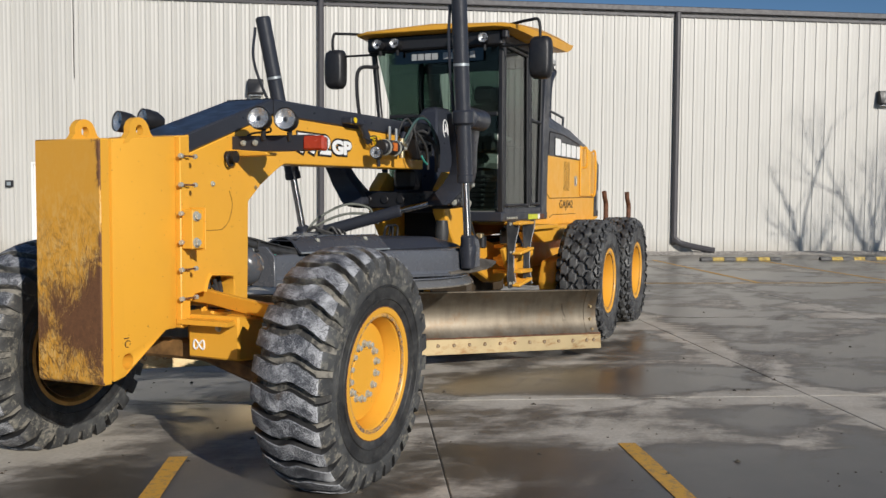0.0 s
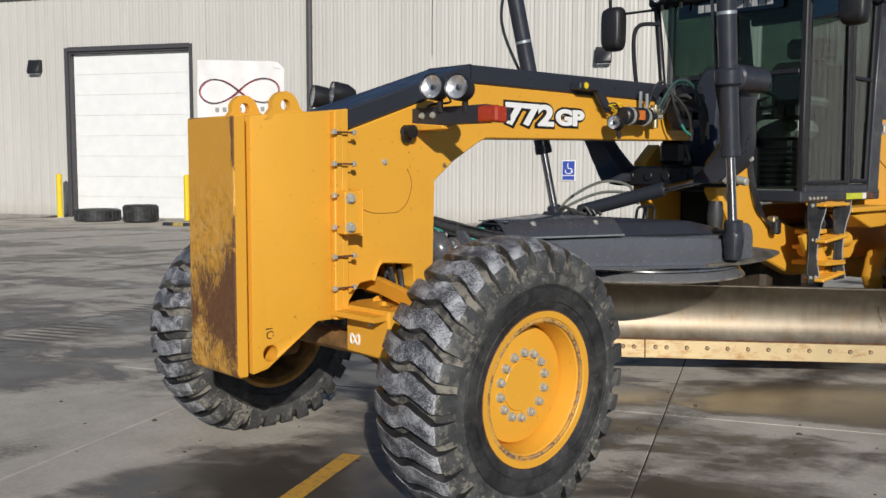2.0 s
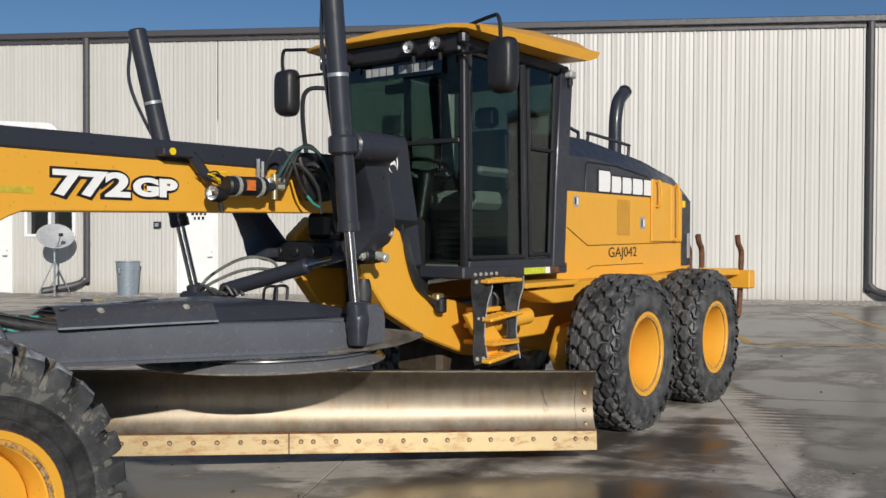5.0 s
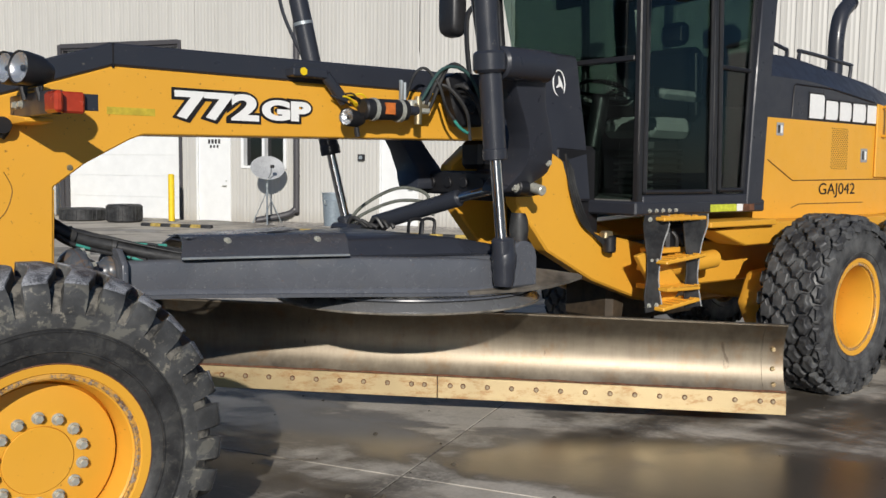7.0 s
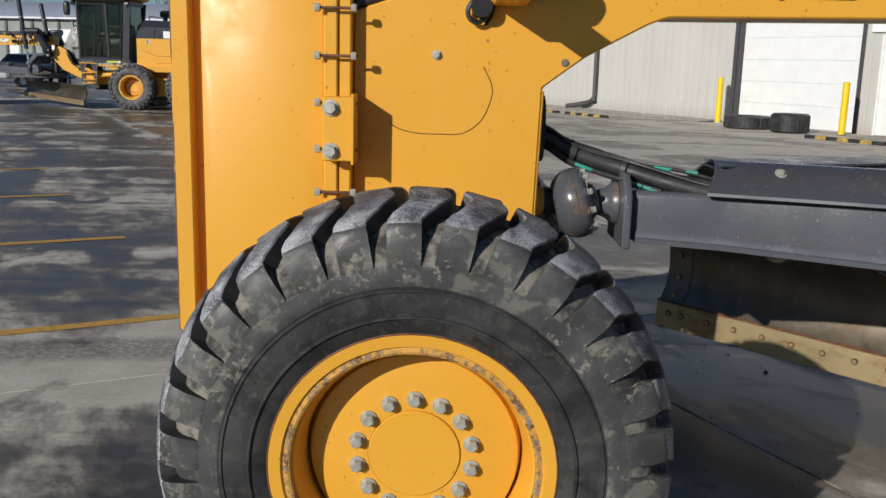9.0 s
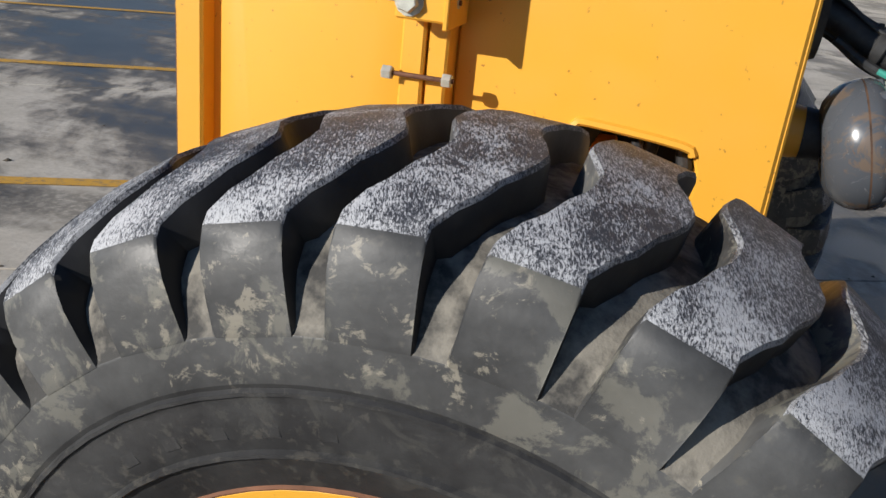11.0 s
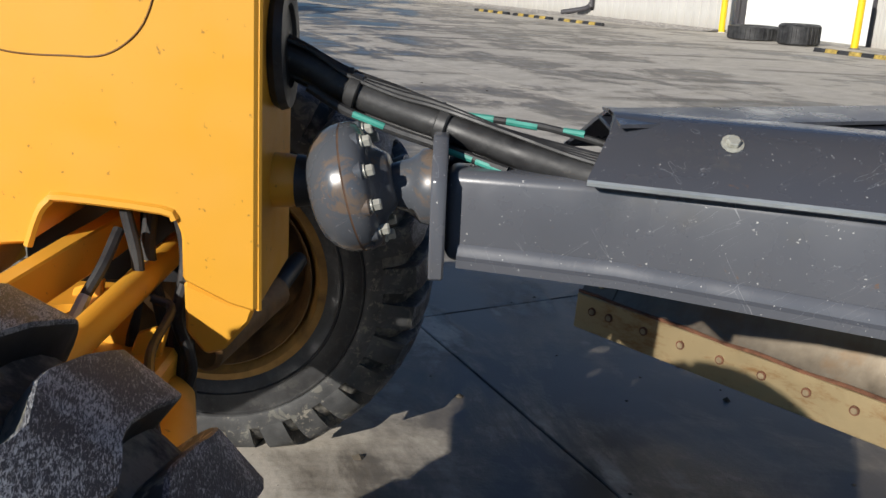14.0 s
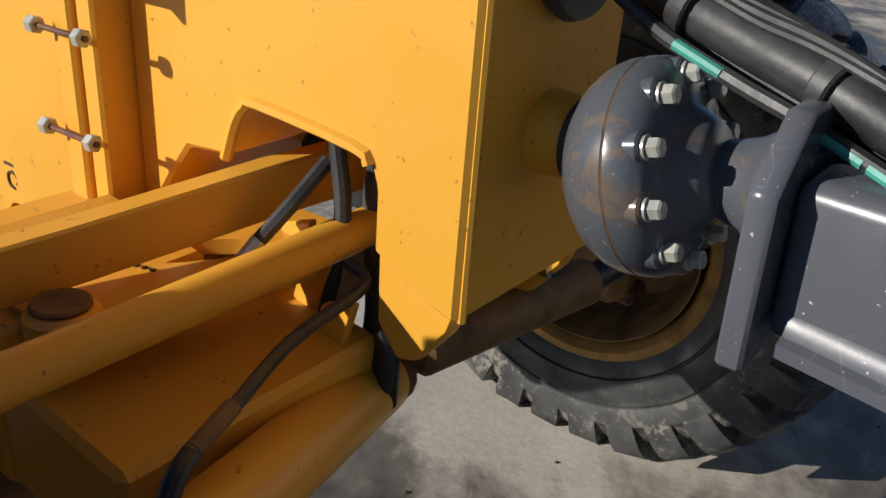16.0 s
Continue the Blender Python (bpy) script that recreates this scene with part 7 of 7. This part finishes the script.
words = gp("brand_panel", box((CF - 0.012, -0.60, 2.76), (CF - 0.008, 0.30, 2.88)), DARKGLASS, "", cab)
widths = (0.05, 0.06, 0.06, 0.06, 0.0, 0.07, 0.05, 0.05, 0.05, 0.05)
y = 0.12
for w in widths:
    if w:
        gp("brand_mark", box((CF - 0.018, y - w, 2.79), (CF - 0.013, y, 2.85)), GREYPLATE, "", words)
    y -= (w or 0.03) + 0.012
# mirrors
for c, sgn in (((3.70, -1.165, 2.745), -1), ((3.68, 0.893, 2.735), 1)):
    c = Vector(c)
    shell = []
    for dx, k in ((-0.075, 0.70), (-0.060, 0.88), (-0.020, 0.98), (0.030, 1.0), (0.045, 0.96)):
        pts = []
        for q in range(32):
            a = 2 * math.pi * q / 32
            ca, sa = math.cos(a), math.sin(a)
            pts.append(c + Vector((dx, k * 0.104 * math.copysign(abs(ca) ** 0.45, ca), k * 0.19 * math.copysign(abs(sa) ** 0.45, sa))))
        shell.append(pts)
    mb = gp("mirror", loft(shell), PLASTIC, "tall black side mirror", smooth=60)
    gp("mirror_glass", box(c + Vector((0.046, -0.075, -0.155)), c + Vector((0.049, 0.075, 0.155)), 0.001), CHROME, "", mb)
    inn = -0.75 if sgn < 0 else 0.40
    gp("mirror_arm", tube([c + Vector((-0.03, 0.0, 0.02)), c + Vector((-0.05, 0, 0.30)), c + Vector((-0.03, -sgn * 0.10, 0.33)), (3.76, inn, c.z + 0.30)], 0.014, 8), BLACK, "", mb)
    gp("mirror_arm", tube([c + Vector((0, -sgn * 0.06, 0.12)), (3.76, inn, c.z + 0.13)], 0.011, 8), BLACK, "", mb)
    gp("mirror_knob", rod(c + Vector((-0.05, sgn * 0.02, 0.03)), c + Vector((-0.065, sgn * 0.02, 0.03)), 0.026, segs=12), GALV if sgn < 0 else BLACK, "", mb)
gp("grab_rail", tube([(3.62, 0.50, 1.95), (3.58, 0.56, 2.15), (3.56, 0.60, 2.55), (3.60, 0.58, 2.72), (3.74, 0.46, 2.74)], 0.018, 8), BLACK, "", cab)
# inside the cab
seat = gp("operator_seat", box((4.42, -0.42, 1.80), (4.92, 0.06, 1.95), 0.05), SEATCLOTH, "grey operator seat")
gp("seat_back", box((4.84, -0.42, 1.93), (4.98, 0.06, 2.48), 0.05, m=Matrix.Translation((0.06, 0, 0))), PLASTIC, "", seat)
gp("head_rest", box((4.93, -0.30, 2.50), (5.02, -0.06, 2.68), 0.04), PLASTIC, "", seat)
gp("seat_base", box((4.52, -0.34, 1.385), (4.86, -0.02, 1.80), 0.03), PLASTIC, "", seat)
for k in range(6):
    gp("bellows", box((4.50, -0.36, 1.45 + 0.05 * k), (4.88, 0.0, 1.475 + 0.05 * k), 0.01), PLASTIC, "", seat)
gp("arm_rest", box((4.35, -0.55, 2.06), (4.85, -0.45, 2.13), 0.03), SEATCLOTH, "", seat)
gp("arm_rest", box((4.35, 0.09, 2.06), (4.85, 0.19, 2.13), 0.03), SEATCLOTH, "", seat)
col = gp("steering_column", rod((3.98, -0.18, 1.38), (4.14, -0.18, 2.08), 0.06, segs=14), PLASTIC, "black steering column")
gp("steering_wheel", lathe([(0.0, 0.175), (0.018, 0.19), (0.0, 0.205), (-0.018, 0.19)], 28, Matrix.Translation((4.18, -0.18, 2.11)) @ Euler((0, radians(20), 0)).to_matrix().to_4x4() @ Euler((radians(90), 0, 0)).to_matrix().to_4x4(), None, True), PLASTIC, "", col)
for k in range(3):
    a = 2.1 * k
    gp("spoke", rod((4.16, -0.18, 2.08), (4.18 + 0.18 * math.cos(a), -0.18 + 0.18 * math.sin(a), 2.11), 0.012, segs=8), PLASTIC, "", col)
gp("side_console", prism([(4.02, 1.385), (5.05, 1.385), (5.05, 2.10), (4.70, 2.10), (4.30, 2.00), (4.08, 1.80)], 0.17, 0.38, "y", 0.04), PLASTIC, "", cab)
for k in range(4):
    gp("console_switch", box((4.72 + 0.08 * k, 0.19, 2.10), (4.76 + 0.08 * k, 0.24, 2.115), 0.004), GREYPLATE, "", cab)
for yk in (-0.52, 0.12):
    gp("control_pod", box((4.12, yk - 0.07, 1.93), (4.36, yk + 0.07, 2.06), 0.03), PLASTIC, "", cab)
gp("monitor", box((4.05, 0.16, 2.12), (4.10, 0.36, 2.30), 0.015), PLASTIC, "", cab)
for k in range(3):
    gp("lever", rod((4.30 + 0.06 * k, -0.50, 2.04), (4.28 + 0.06 * k, -0.50, 2.14), 0.010, 0.016, 8), PLASTIC, "", seat)
gp("pedal", box((3.92, -0.10, 1.40), (4.04, 0.0, 1.46), 0.01), PLASTIC, "", cab)
gp("interior_mirror", box((3.95, -0.15, 2.68), (3.97, 0.10, 2.76), 0.01), PLASTIC, "", cab)

# ---- engine hood ----
bm = bmesh.new()
HL, HR = -0.62, 0.25
hx = [(5.42, 1.20, 2.34), (5.62, 1.20, 2.50), (6.2, 1.20, 2.50), (7.5, 1.20, 2.38), (8.35, 1.22, 2.24), (8.46, 1.25, 2.16)]
low = [[(x, HL, z0), (x, HL, 1.985), (x, HR, 1.985), (x, HR, z0)] for x, z0, z1 in hx]
hood = gp("engine_enclosure", loft(low), YELLOW, "yellow engine enclosure", smooth=20)
up = [[(x, HL + 0.002, 1.986), (x, HL + 0.002, z1 - 0.20), (x, HL + 0.16, z1), (x, HR - 0.16, z1), (x, HR - 0.002, z1 - 0.20), (x, HR - 0.002, 1.986)] for x, z0, z1 in hx]
bm = loft(up)
top_h = gp("hood_top", bm, CHARCOAL, "charcoal engine hood", smooth=20)
# rear yellow service door and grab handle over the dark top
door_a = gp("service_door", prism([(7.37, 1.53), (7.86, 1.53), (7.86, 2.145), (7.37, 2.18)], HL - 0.022, HL - 0.003, "y", 0.006), YELLOW, "tall yellow service door", hood)
door_b = gp("service_door", prism([(7.875, 1.53), (8.18, 1.53), (8.18, 2.085), (7.875, 2.14)], HL - 0.022, HL - 0.003, "y", 0.006), YELLOW, "tall yellow service door", hood)
gp("grab_handle", tube([(7.94, HL - 0.015, 2.11), (7.94, HL - 0.075, 2.10), (7.95, HL - 0.075, 1.58), (7.95, HL - 0.015, 1.56)], 0.014, 6), YELLOW, "", door_b)
gp("door_latch", box((8.20, HL - 0.030, 1.90), (8.26, HL - 0.002, 1.98), 0.008), SAFETY, "", hood)
gp("dark_corner", box((8.20, HL - 0.008, 1.26), (8.455, HL - 0.001, 1.985), 0.004), CHARCOAL, "charcoal rear corner trim", hood)
gp("panel_outline", tube([(5.93, HL - 0.002, 2.0), (5.95, HL - 0.002, 2.24), (5.98, HL - 0.002, 2.262), (6.55, HL - 0.002, 2.262), (7.33, HL - 0.002, 2.19)], 0.007, 5, soft=False), INK, "", top_h)
gp("grab_handle", tube([(7.455, HL - 0.015, 2.15), (7.455, HL - 0.075, 2.14), (7.46, HL - 0.075, 1.92), (7.46, HL - 0.015, 1.90)], 0.014, 6), YELLOW, "", door_a)
gp("panel_seam", tube([(5.60, HL - 0.002, 1.66), (5.98, HL - 0.002, 1.50), (8.19, HL - 0.002, 1.52)], 0.005, 5, soft=False), plain("seam_dark", (0.18, 0.09, 0.02), 0.7), "", hood)
gp("panel_seam", tube([(5.98, HL - 0.002, 1.28), (6.1, HL - 0.002, 1.31), (7.2, HL - 0.002, 1.31)], 0.004, 5, soft=False), plain("seam_dark_low", (0.18, 0.09, 0.02), 0.7), "", hood)
bm = None
for k in range(16):
    for j in range(22):
        bm = rod((6.60 + 0.018 * k, HL - 0.003, 1.60 + 0.016 * j), (6.60 + 0.018 * k, HL + 0.001, 1.60 + 0.016 * j), 0.0055, segs=5, bm=bm) if (k + j) % 2 else bm
gp("vent_grille", bm, INK, "patch of small vent holes", hood)
for x, z, s in ((5.71, 1.85, 0.10), (7.12, 1.66, 0.12)):
    pl = gp("warning_plate", box((x, HL - 0.004, z), (x + s, HL - 0.001, z + s)), GREYPLATE, "", hood)
    gp("plate_mark", box((x + 0.2 * s, HL - 0.006, z + 0.2 * s), (x + 0.45 * s, HL - 0.0045, z + 0.8 * s)), INK, "", pl)
    gp("plate_mark", box((x + 0.6 * s, HL - 0.006, z + 0.2 * s), (x + 0.85 * s, HL - 0.0045, z + 0.8 * s)), WHITE, "", pl)
written("unit_number", "GAJ042", 0.095, INK, hood, Matrix.Translation((6.41, HL - 0.003, 1.385)) @ Euler((radians(90), 0, 0)).to_matrix().to_4x4(), 0.001, 0.0, 0.0, 0.63)
# the maker's name is left as five plain white shapes
bx = 6.20
for k, w in enumerate((0.235, 0.20, 0.20, 0.23, 0.20)):
    hgt = 0.195 if k == 0 else 0.155
    for dz, t, mat in ((0.014, 0.0025, INK), (0.0, 0.005, WHITE)):
        pts = [(bx - dz, 2.005 - dz), (bx + w - 0.02 + dz, 2.005 - dz), (bx + w + dz, 2.03), (bx + w + dz, 2.005 + hgt - 0.025), (bx + w - 0.02 + dz, 2.005 + hgt + dz), (bx - dz, 2.005 + hgt + dz)]
        gp("brand_mark", prism(pts, HL - t - 0.001, HL - 0.001, "y"), mat, "", top_h)
    bx += w + 0.035
gp("exhaust_pipe", tube([(7.60, -0.10, 2.30), (7.61, -0.10, 2.60), (7.62, -0.10, 2.86), (7.69, -0.10, 3.06), (7.85, -0.10, 3.19)], 0.072, 18, steps=8), CHARCOAL, "curved charcoal exhaust pipe")
gp("rain_ring", rod((7.83, -0.10, 3.175), (7.86, -0.10, 3.198), 0.075, segs=18), BLACK)
gp("pre_cleaner", lathe([(2.48, 0.06), (2.60, 0.06), (2.62, 0.15), (2.75, 0.16), (2.80, 0.10), (2.80, 0.004)], 24, Matrix.Translation((6.05, 0.12, 0)) @ Euler((radians(90), 0, 0)).to_matrix().to_4x4()), BLACK, "black air pre-cleaner bowl")
for x0, x1, z in ((5.75, 6.15, 2.48), (6.35, 7.25, 2.44)):
    gp("hood_rail", tube([(x0, -0.42, z - 0.02), (x0, -0.43, z + 0.11), (x0 + 0.06, -0.43, z + 0.13), (x1 - 0.06, -0.43, z + 0.09), (x1, -0.43, z + 0.07), (x1, -0.42, z - 0.06)], 0.016, 8), CHARCOAL, "", top_h)
for k in range(9):
    gp("rear_slat", box((8.462, HL + 0.08, 1.32 + 0.085 * k), (8.485, HR - 0.08, 1.355 + 0.085 * k), 0.006), CHARCOAL, "", hood)
gp("tail_lamp", box((8.36, HL - 0.012, 1.34), (8.44, HL - 0.002, 1.62), 0.006), GREYPLATE, "", hood)
# ---- ripper ----
rp = gp("ripper_beam", box((9.45, -0.98, 0.96), (9.66, 0.60, 1.18), 0.015), YELLOW, "yellow rear ripper beam")
for y in (-0.55, 0.17):
    gp("ripper_arm", prism([(8.30, 0.86), (8.30, 1.10), (9.46, 1.16), (9.46, 0.98)], y - 0.05, y + 0.05, "y", 0.01), YELLOW, "", rp)
    gp("ripper_arm", prism([(8.30, 1.15), (8.30, 1.24), (9.46, 1.20), (9.46, 1.12)], y - 0.30, y - 0.24, "y", 0.008), YELLOW, "", rp)
for y in (-0.84, -0.19, 0.45):
    gp("ripper_shank", tube([(9.42, y, 1.60), (9.45, y, 1.50), (9.56, y, 1.40), (9.55, y, 1.20), (9.53, y, 0.98), (9.50, y, 0.72), (9.44, y, 0.62)], 0.034, 8), RUSTY, "rusty curved shank", rp)
for y in (-0.70, 0.32):
    gp("shank", tube([(8.50, y, 1.60), (8.54, y, 1.52), (8.62, y, 1.42), (8.62, y, 1.15)], 0.034, 8), RUSTY, "", rp)
gp("back_frame", box((8.30, -0.60, 0.70), (8.42, 0.22, 1.30), 0.01), YELLOW, "", rp)
bpy.context.view_layer.update()
second = copy_thing(grader, Matrix.Translation((-14.5, 23.9, 0)))
second["label"] = "second yellow motor grader parked further off in the yard"

# ---- bare trees, far shed and a parked car ----
def grow(vs, fs, rng, p, d, length, r, level, twigs):
    """One limb as a bent taper of four-sided rings, then its side shoots."""
    n = 4 if level < 2 else 3
    segs = 4 if level < 3 else 3
    pts = [p]
    for i in range(n):
        d = (d + Vector((rng.uniform(-1, 1), rng.uniform(-1, 1), rng.uniform(-0.5, 0.9))) * 0.16).normalized()
        pts.append(pts[-1] + d * length / n)
    out_v, out_f = (vs, fs) if level < 2 else twigs
    base = len(out_v)
    a = d.orthogonal().normalized()
    b = d.cross(a)
    for i, q in enumerate(pts):
        rr = r * (1 - 0.72 * i / n)
        for k in range(segs):
            t = 2 * math.pi * k / segs
            out_v.append(q + (a * math.cos(t) + b * math.sin(t)) * rr)
    for i in range(n):
        for k in range(segs):
            j = (k + 1) % segs
            out_f.append((base + i * segs + k, base + i * segs + j, base + (i + 1) * segs + j, base + (i + 1) * segs + k))
    if level == 4:
        return
    for s in range((5, 5, 5, 4)[level]):
        f = rng.uniform(0.35, 1.0) if level else rng.uniform(0.3, 1.0)
        i = min(n - 1, int(f * n))
        q = pts[i].lerp(pts[i + 1], f * n - i)
        side = Vector((rng.uniform(-1, 1), rng.uniform(-1, 1), rng.uniform(0.1, 0.9))).normalized()
        grow(vs, fs, rng, q, (d * 0.55 + side * 0.85).normalized(), length * rng.uniform(0.45, 0.66), r * (1 - 0.7 * f) * 0.62, level + 1, twigs)


def bare_tree(p, high, seed, label="leafless grey-brown tree at the far edge of the yard", stout=0.022):
    rng = random.Random(seed)
    vs, fs, twigs = [], [], ([], [])
    grow(vs, fs, rng, Vector((0, 0, 0)), Vector((0, 0, 1)), high * 0.62, high * stout, 0, twigs)
    t = thing("bare_tree", label, "tree", (0, 0, 0), "bare trees")
    for name, v, f in (("trunk", vs, fs), ("crown", *twigs)):
        me = bpy.data.meshes.new(name)
        me.from_pydata(v, [], f)
        me.materials.append(BARK)
        ob = new(name, me)
        ob.parent = t
    t.matrix_world = Matrix.Translation(p)
    return t


sources = [bare_tree((-30, 96, 0), 12.0, 3), bare_tree((-44, 88, 0), 14.0, 8), bare_tree((-20, 99, 0), 10.0, 21)]
bpy.context.view_layer.update()
for k, (x, y, turn, size) in enumerate(((-36, 92, 1.0, 1.05), (-51, 86, 2.1, 1.0), (-26, 104, 0.4, 0.8), (-15, 110, 3.0, 0.75), (-58, 84, 4.0, 1.1), (-40, 102, 5.0, 1.0), (-9, 118, 2.0, 0.7), (-23, 92, 5.5, 0.62), (-33, 108, 2.8, 1.0), (-18, 94, 1.7, 0.5), (-47, 98, 0.9, 1.1))):
    src = sources[k % 3]
    m = Matrix.Translation((x, y, 0)) @ Matrix.Rotation(turn, 4, "Z") @ Matrix.Scale(size, 4) @ src.matrix_world.inverted()
    copy_thing(src, m)
# the tree across the yard that throws its shadow on the long wall
for (s, z, back, high, seed) in ((21.2, 0.6, 13.0, 8.6, 12), (23.6, 0.2, 15.0, 9.2, 17)):
    foot = wall_at(s, 0, 0) - SUN_WAY * back
    bare_tree((foot.x, foot.y, 0), high, seed, "leafless tree across the yard, shading the metal wall", 0.026)

SHEDWALL = plain("grey_green_siding", (0.24, 0.27, 0.25), 0.6, 0.0, 2, 0.15)
shed = thing("metal_shed", "long low grey-green metal shed with a pale roof", "shed", (-17, 71, 0))
SM = Matrix.Translation((-17, 71, 0)) @ Matrix.Rotation(radians(170.5), 4, "Z")
for name, lo, hi, mat in (("wall", (0, -8, 0), (26, 0, 4.2), SHEDWALL), ("door", (14.0, 0.0, 0), (17.2, 0.06, 3.4), DOORWHITE), ("door", (19.5, 0.0, 0), (20.5, 0.06, 2.1), DOORWHITE), ("window", (6.0, 0.0, 1.3), (7.2, 0.05, 2.3), DARKGLASS), ("window", (10.0, 0.0, 1.3), (11.2, 0.05, 2.3), DARKGLASS), ("window", (22.5, 0.0, 1.3), (23.7, 0.05, 2.3), DARKGLASS)):
    bm = box(lo, hi, 0.01)
    bm.transform(SM)
    part(name, bm, mat, shed)
for k in range(22):
    bm = box((0.2 + 1.2 * k, 0.0, 0), (0.42 + 1.2 * k, 0.09, 4.15), 0.01)
    bm.transform(SM)
    part("rib", bm, TRIM if k % 2 else SHEDWALL, shed)
bm = prism([(0.5, 4.2), (-4.0, 5.6), (-8.5, 4.2), (-8.5, 4.32), (-4.0, 5.75), (0.5, 4.35)], -0.6, 26.6, "x", 0.0)
bm.transform(SM)
part("roof", bm, plain("pale_metal_roof", (0.52, 0.56, 0.62), 0.45, 0.2, 2, 0.1), shed, "pale metal roof")
for x, y, hgt in ((-18.5, 66, 9.5), (-34, 64, 9.0)):
    pole = thing("utility_pole", "wooden utility pole beside the far shed", "pole", (x, y, 0), "utility poles")
    part("post", rod((x, y, 0), (x, y, hgt), 0.14, 0.10, 8), BARK, pole)
    part("cross_arm", box((x - 0.9, y - 0.05, hgt - 0.8), (x + 0.9, y + 0.05, hgt - 0.68)), BARK, pole)


def parked_car(p, turn, paint, label):
    """A small hatchback: body, cabin, glass, wheels, lamps."""
    c = thing("parked_car", label, "car", (0, 0, 0), "parked cars")
    body = prism([(-2.1, 0.35), (2.1, 0.35), (2.15, 0.62), (2.05, 0.88), (1.0, 0.98), (0.4, 1.42), (-1.2, 1.48), (-2.0, 1.0), (-2.15, 0.6)], -0.85, 0.85, "y", 0.08)
    part("body", body, paint, c)
    part("windscreen", prism([(0.95, 1.0), (0.46, 1.40), (0.48, 1.41), (1.0, 1.0)], -0.70, 0.70, "y"), DARKGLASS, c)
    part("rear_glass", prism([(-1.94, 1.05), (-1.30, 1.46), (-1.34, 1.48), (-2.0, 1.05)], -0.70, 0.70, "y"), DARKGLASS, c)
    for s in (-1, 1):
        part("side_glass", prism([(0.80, 1.0), (0.38, 1.36), (-1.10, 1.40), (-1.6, 1.02)], s * 0.853 - 0.004, s * 0.853 + 0.004, "y"), DARKGLASS, c)
        part("head_lamp", box((2.06, s * 0.6 - 0.16, 0.66), (2.12, s * 0.6 + 0.16, 0.80), 0.02), LENS, c)
        for x in (-1.3, 1.3):
            w = part("tyre", lathe([(-0.1, 0.20), (-0.1, 0.31), (0.1, 0.31), (0.1, 0.20)], 20, Matrix.Translation((x, s * 0.80, 0.31)), None, True), BLACKRUB, c)
            part("rim", lathe([(-0.06, 0.004), (-0.09, 0.20), (0.09, 0.20), (0.06, 0.004)], 16, Matrix.Translation((x, s * 0.80, 0.31))), GALV, w)
    c.matrix_world = Matrix.Translation(p) @ Matrix.Rotation(turn, 4, "Z")
    return c


parked_car((-19.0, 38.0, 0), -1.9, plain("silver_car_paint", (0.45, 0.46, 0.48), 0.3, 0.4, 3, 0.05), "silver hatchback parked beyond the second grader")
parked_car((-24.5, 40.0, 0), -1.6, plain("white_car_paint", (0.70, 0.71, 0.73), 0.3, 0.0, 3, 0.05), "white hatchback parked beyond the second grader")
parked_car((-29.5, 42.0, 0), -1.5, plain("dark_car_paint", (0.03, 0.035, 0.05), 0.3, 0.0, 3, 0.05), "dark hatchback parked beyond the second grader")

# ---- grit and leaf bits lying on the yard ----
vs, fs = [], []
grit = random.Random(44)
for i in range(420):
    if i < 240:
        c = Vector((grit.uniform(-3.0, 6.0), grit.uniform(-4.2, 2.5), 0))
    else:
        c = Vector((grit.uniform(-14.0, 16.0), grit.uniform(-7.0, 14.0), 0))
    r = grit.choice((0.006, 0.007, 0.009, 0.012, 0.02))
    n0 = len(vs)
    turn = grit.uniform(0, 6.3)
    for k in range(5):
        a = turn + k * 1.2566
        q = r * grit.uniform(0.6, 1.3)
        vs.append(c + Vector((q * math.cos(a), q * math.sin(a), 0.0005)))
    vs.append(c + Vector((0, 0, r * 0.7)))
    fs += [(n0 + k, n0 + (k + 1) % 5, n0 + 5) for k in range(5)]
me = bpy.data.meshes.new("grit")
me.from_pydata(vs, [], fs)
me.materials.append(plain("dark_grit", (0.09, 0.075, 0.055), 0.9, 0.0, 8, 0.7))
tagged(new("grit", me), "small stones and leaf bits scattered on the concrete", "grit", kind="stuff")
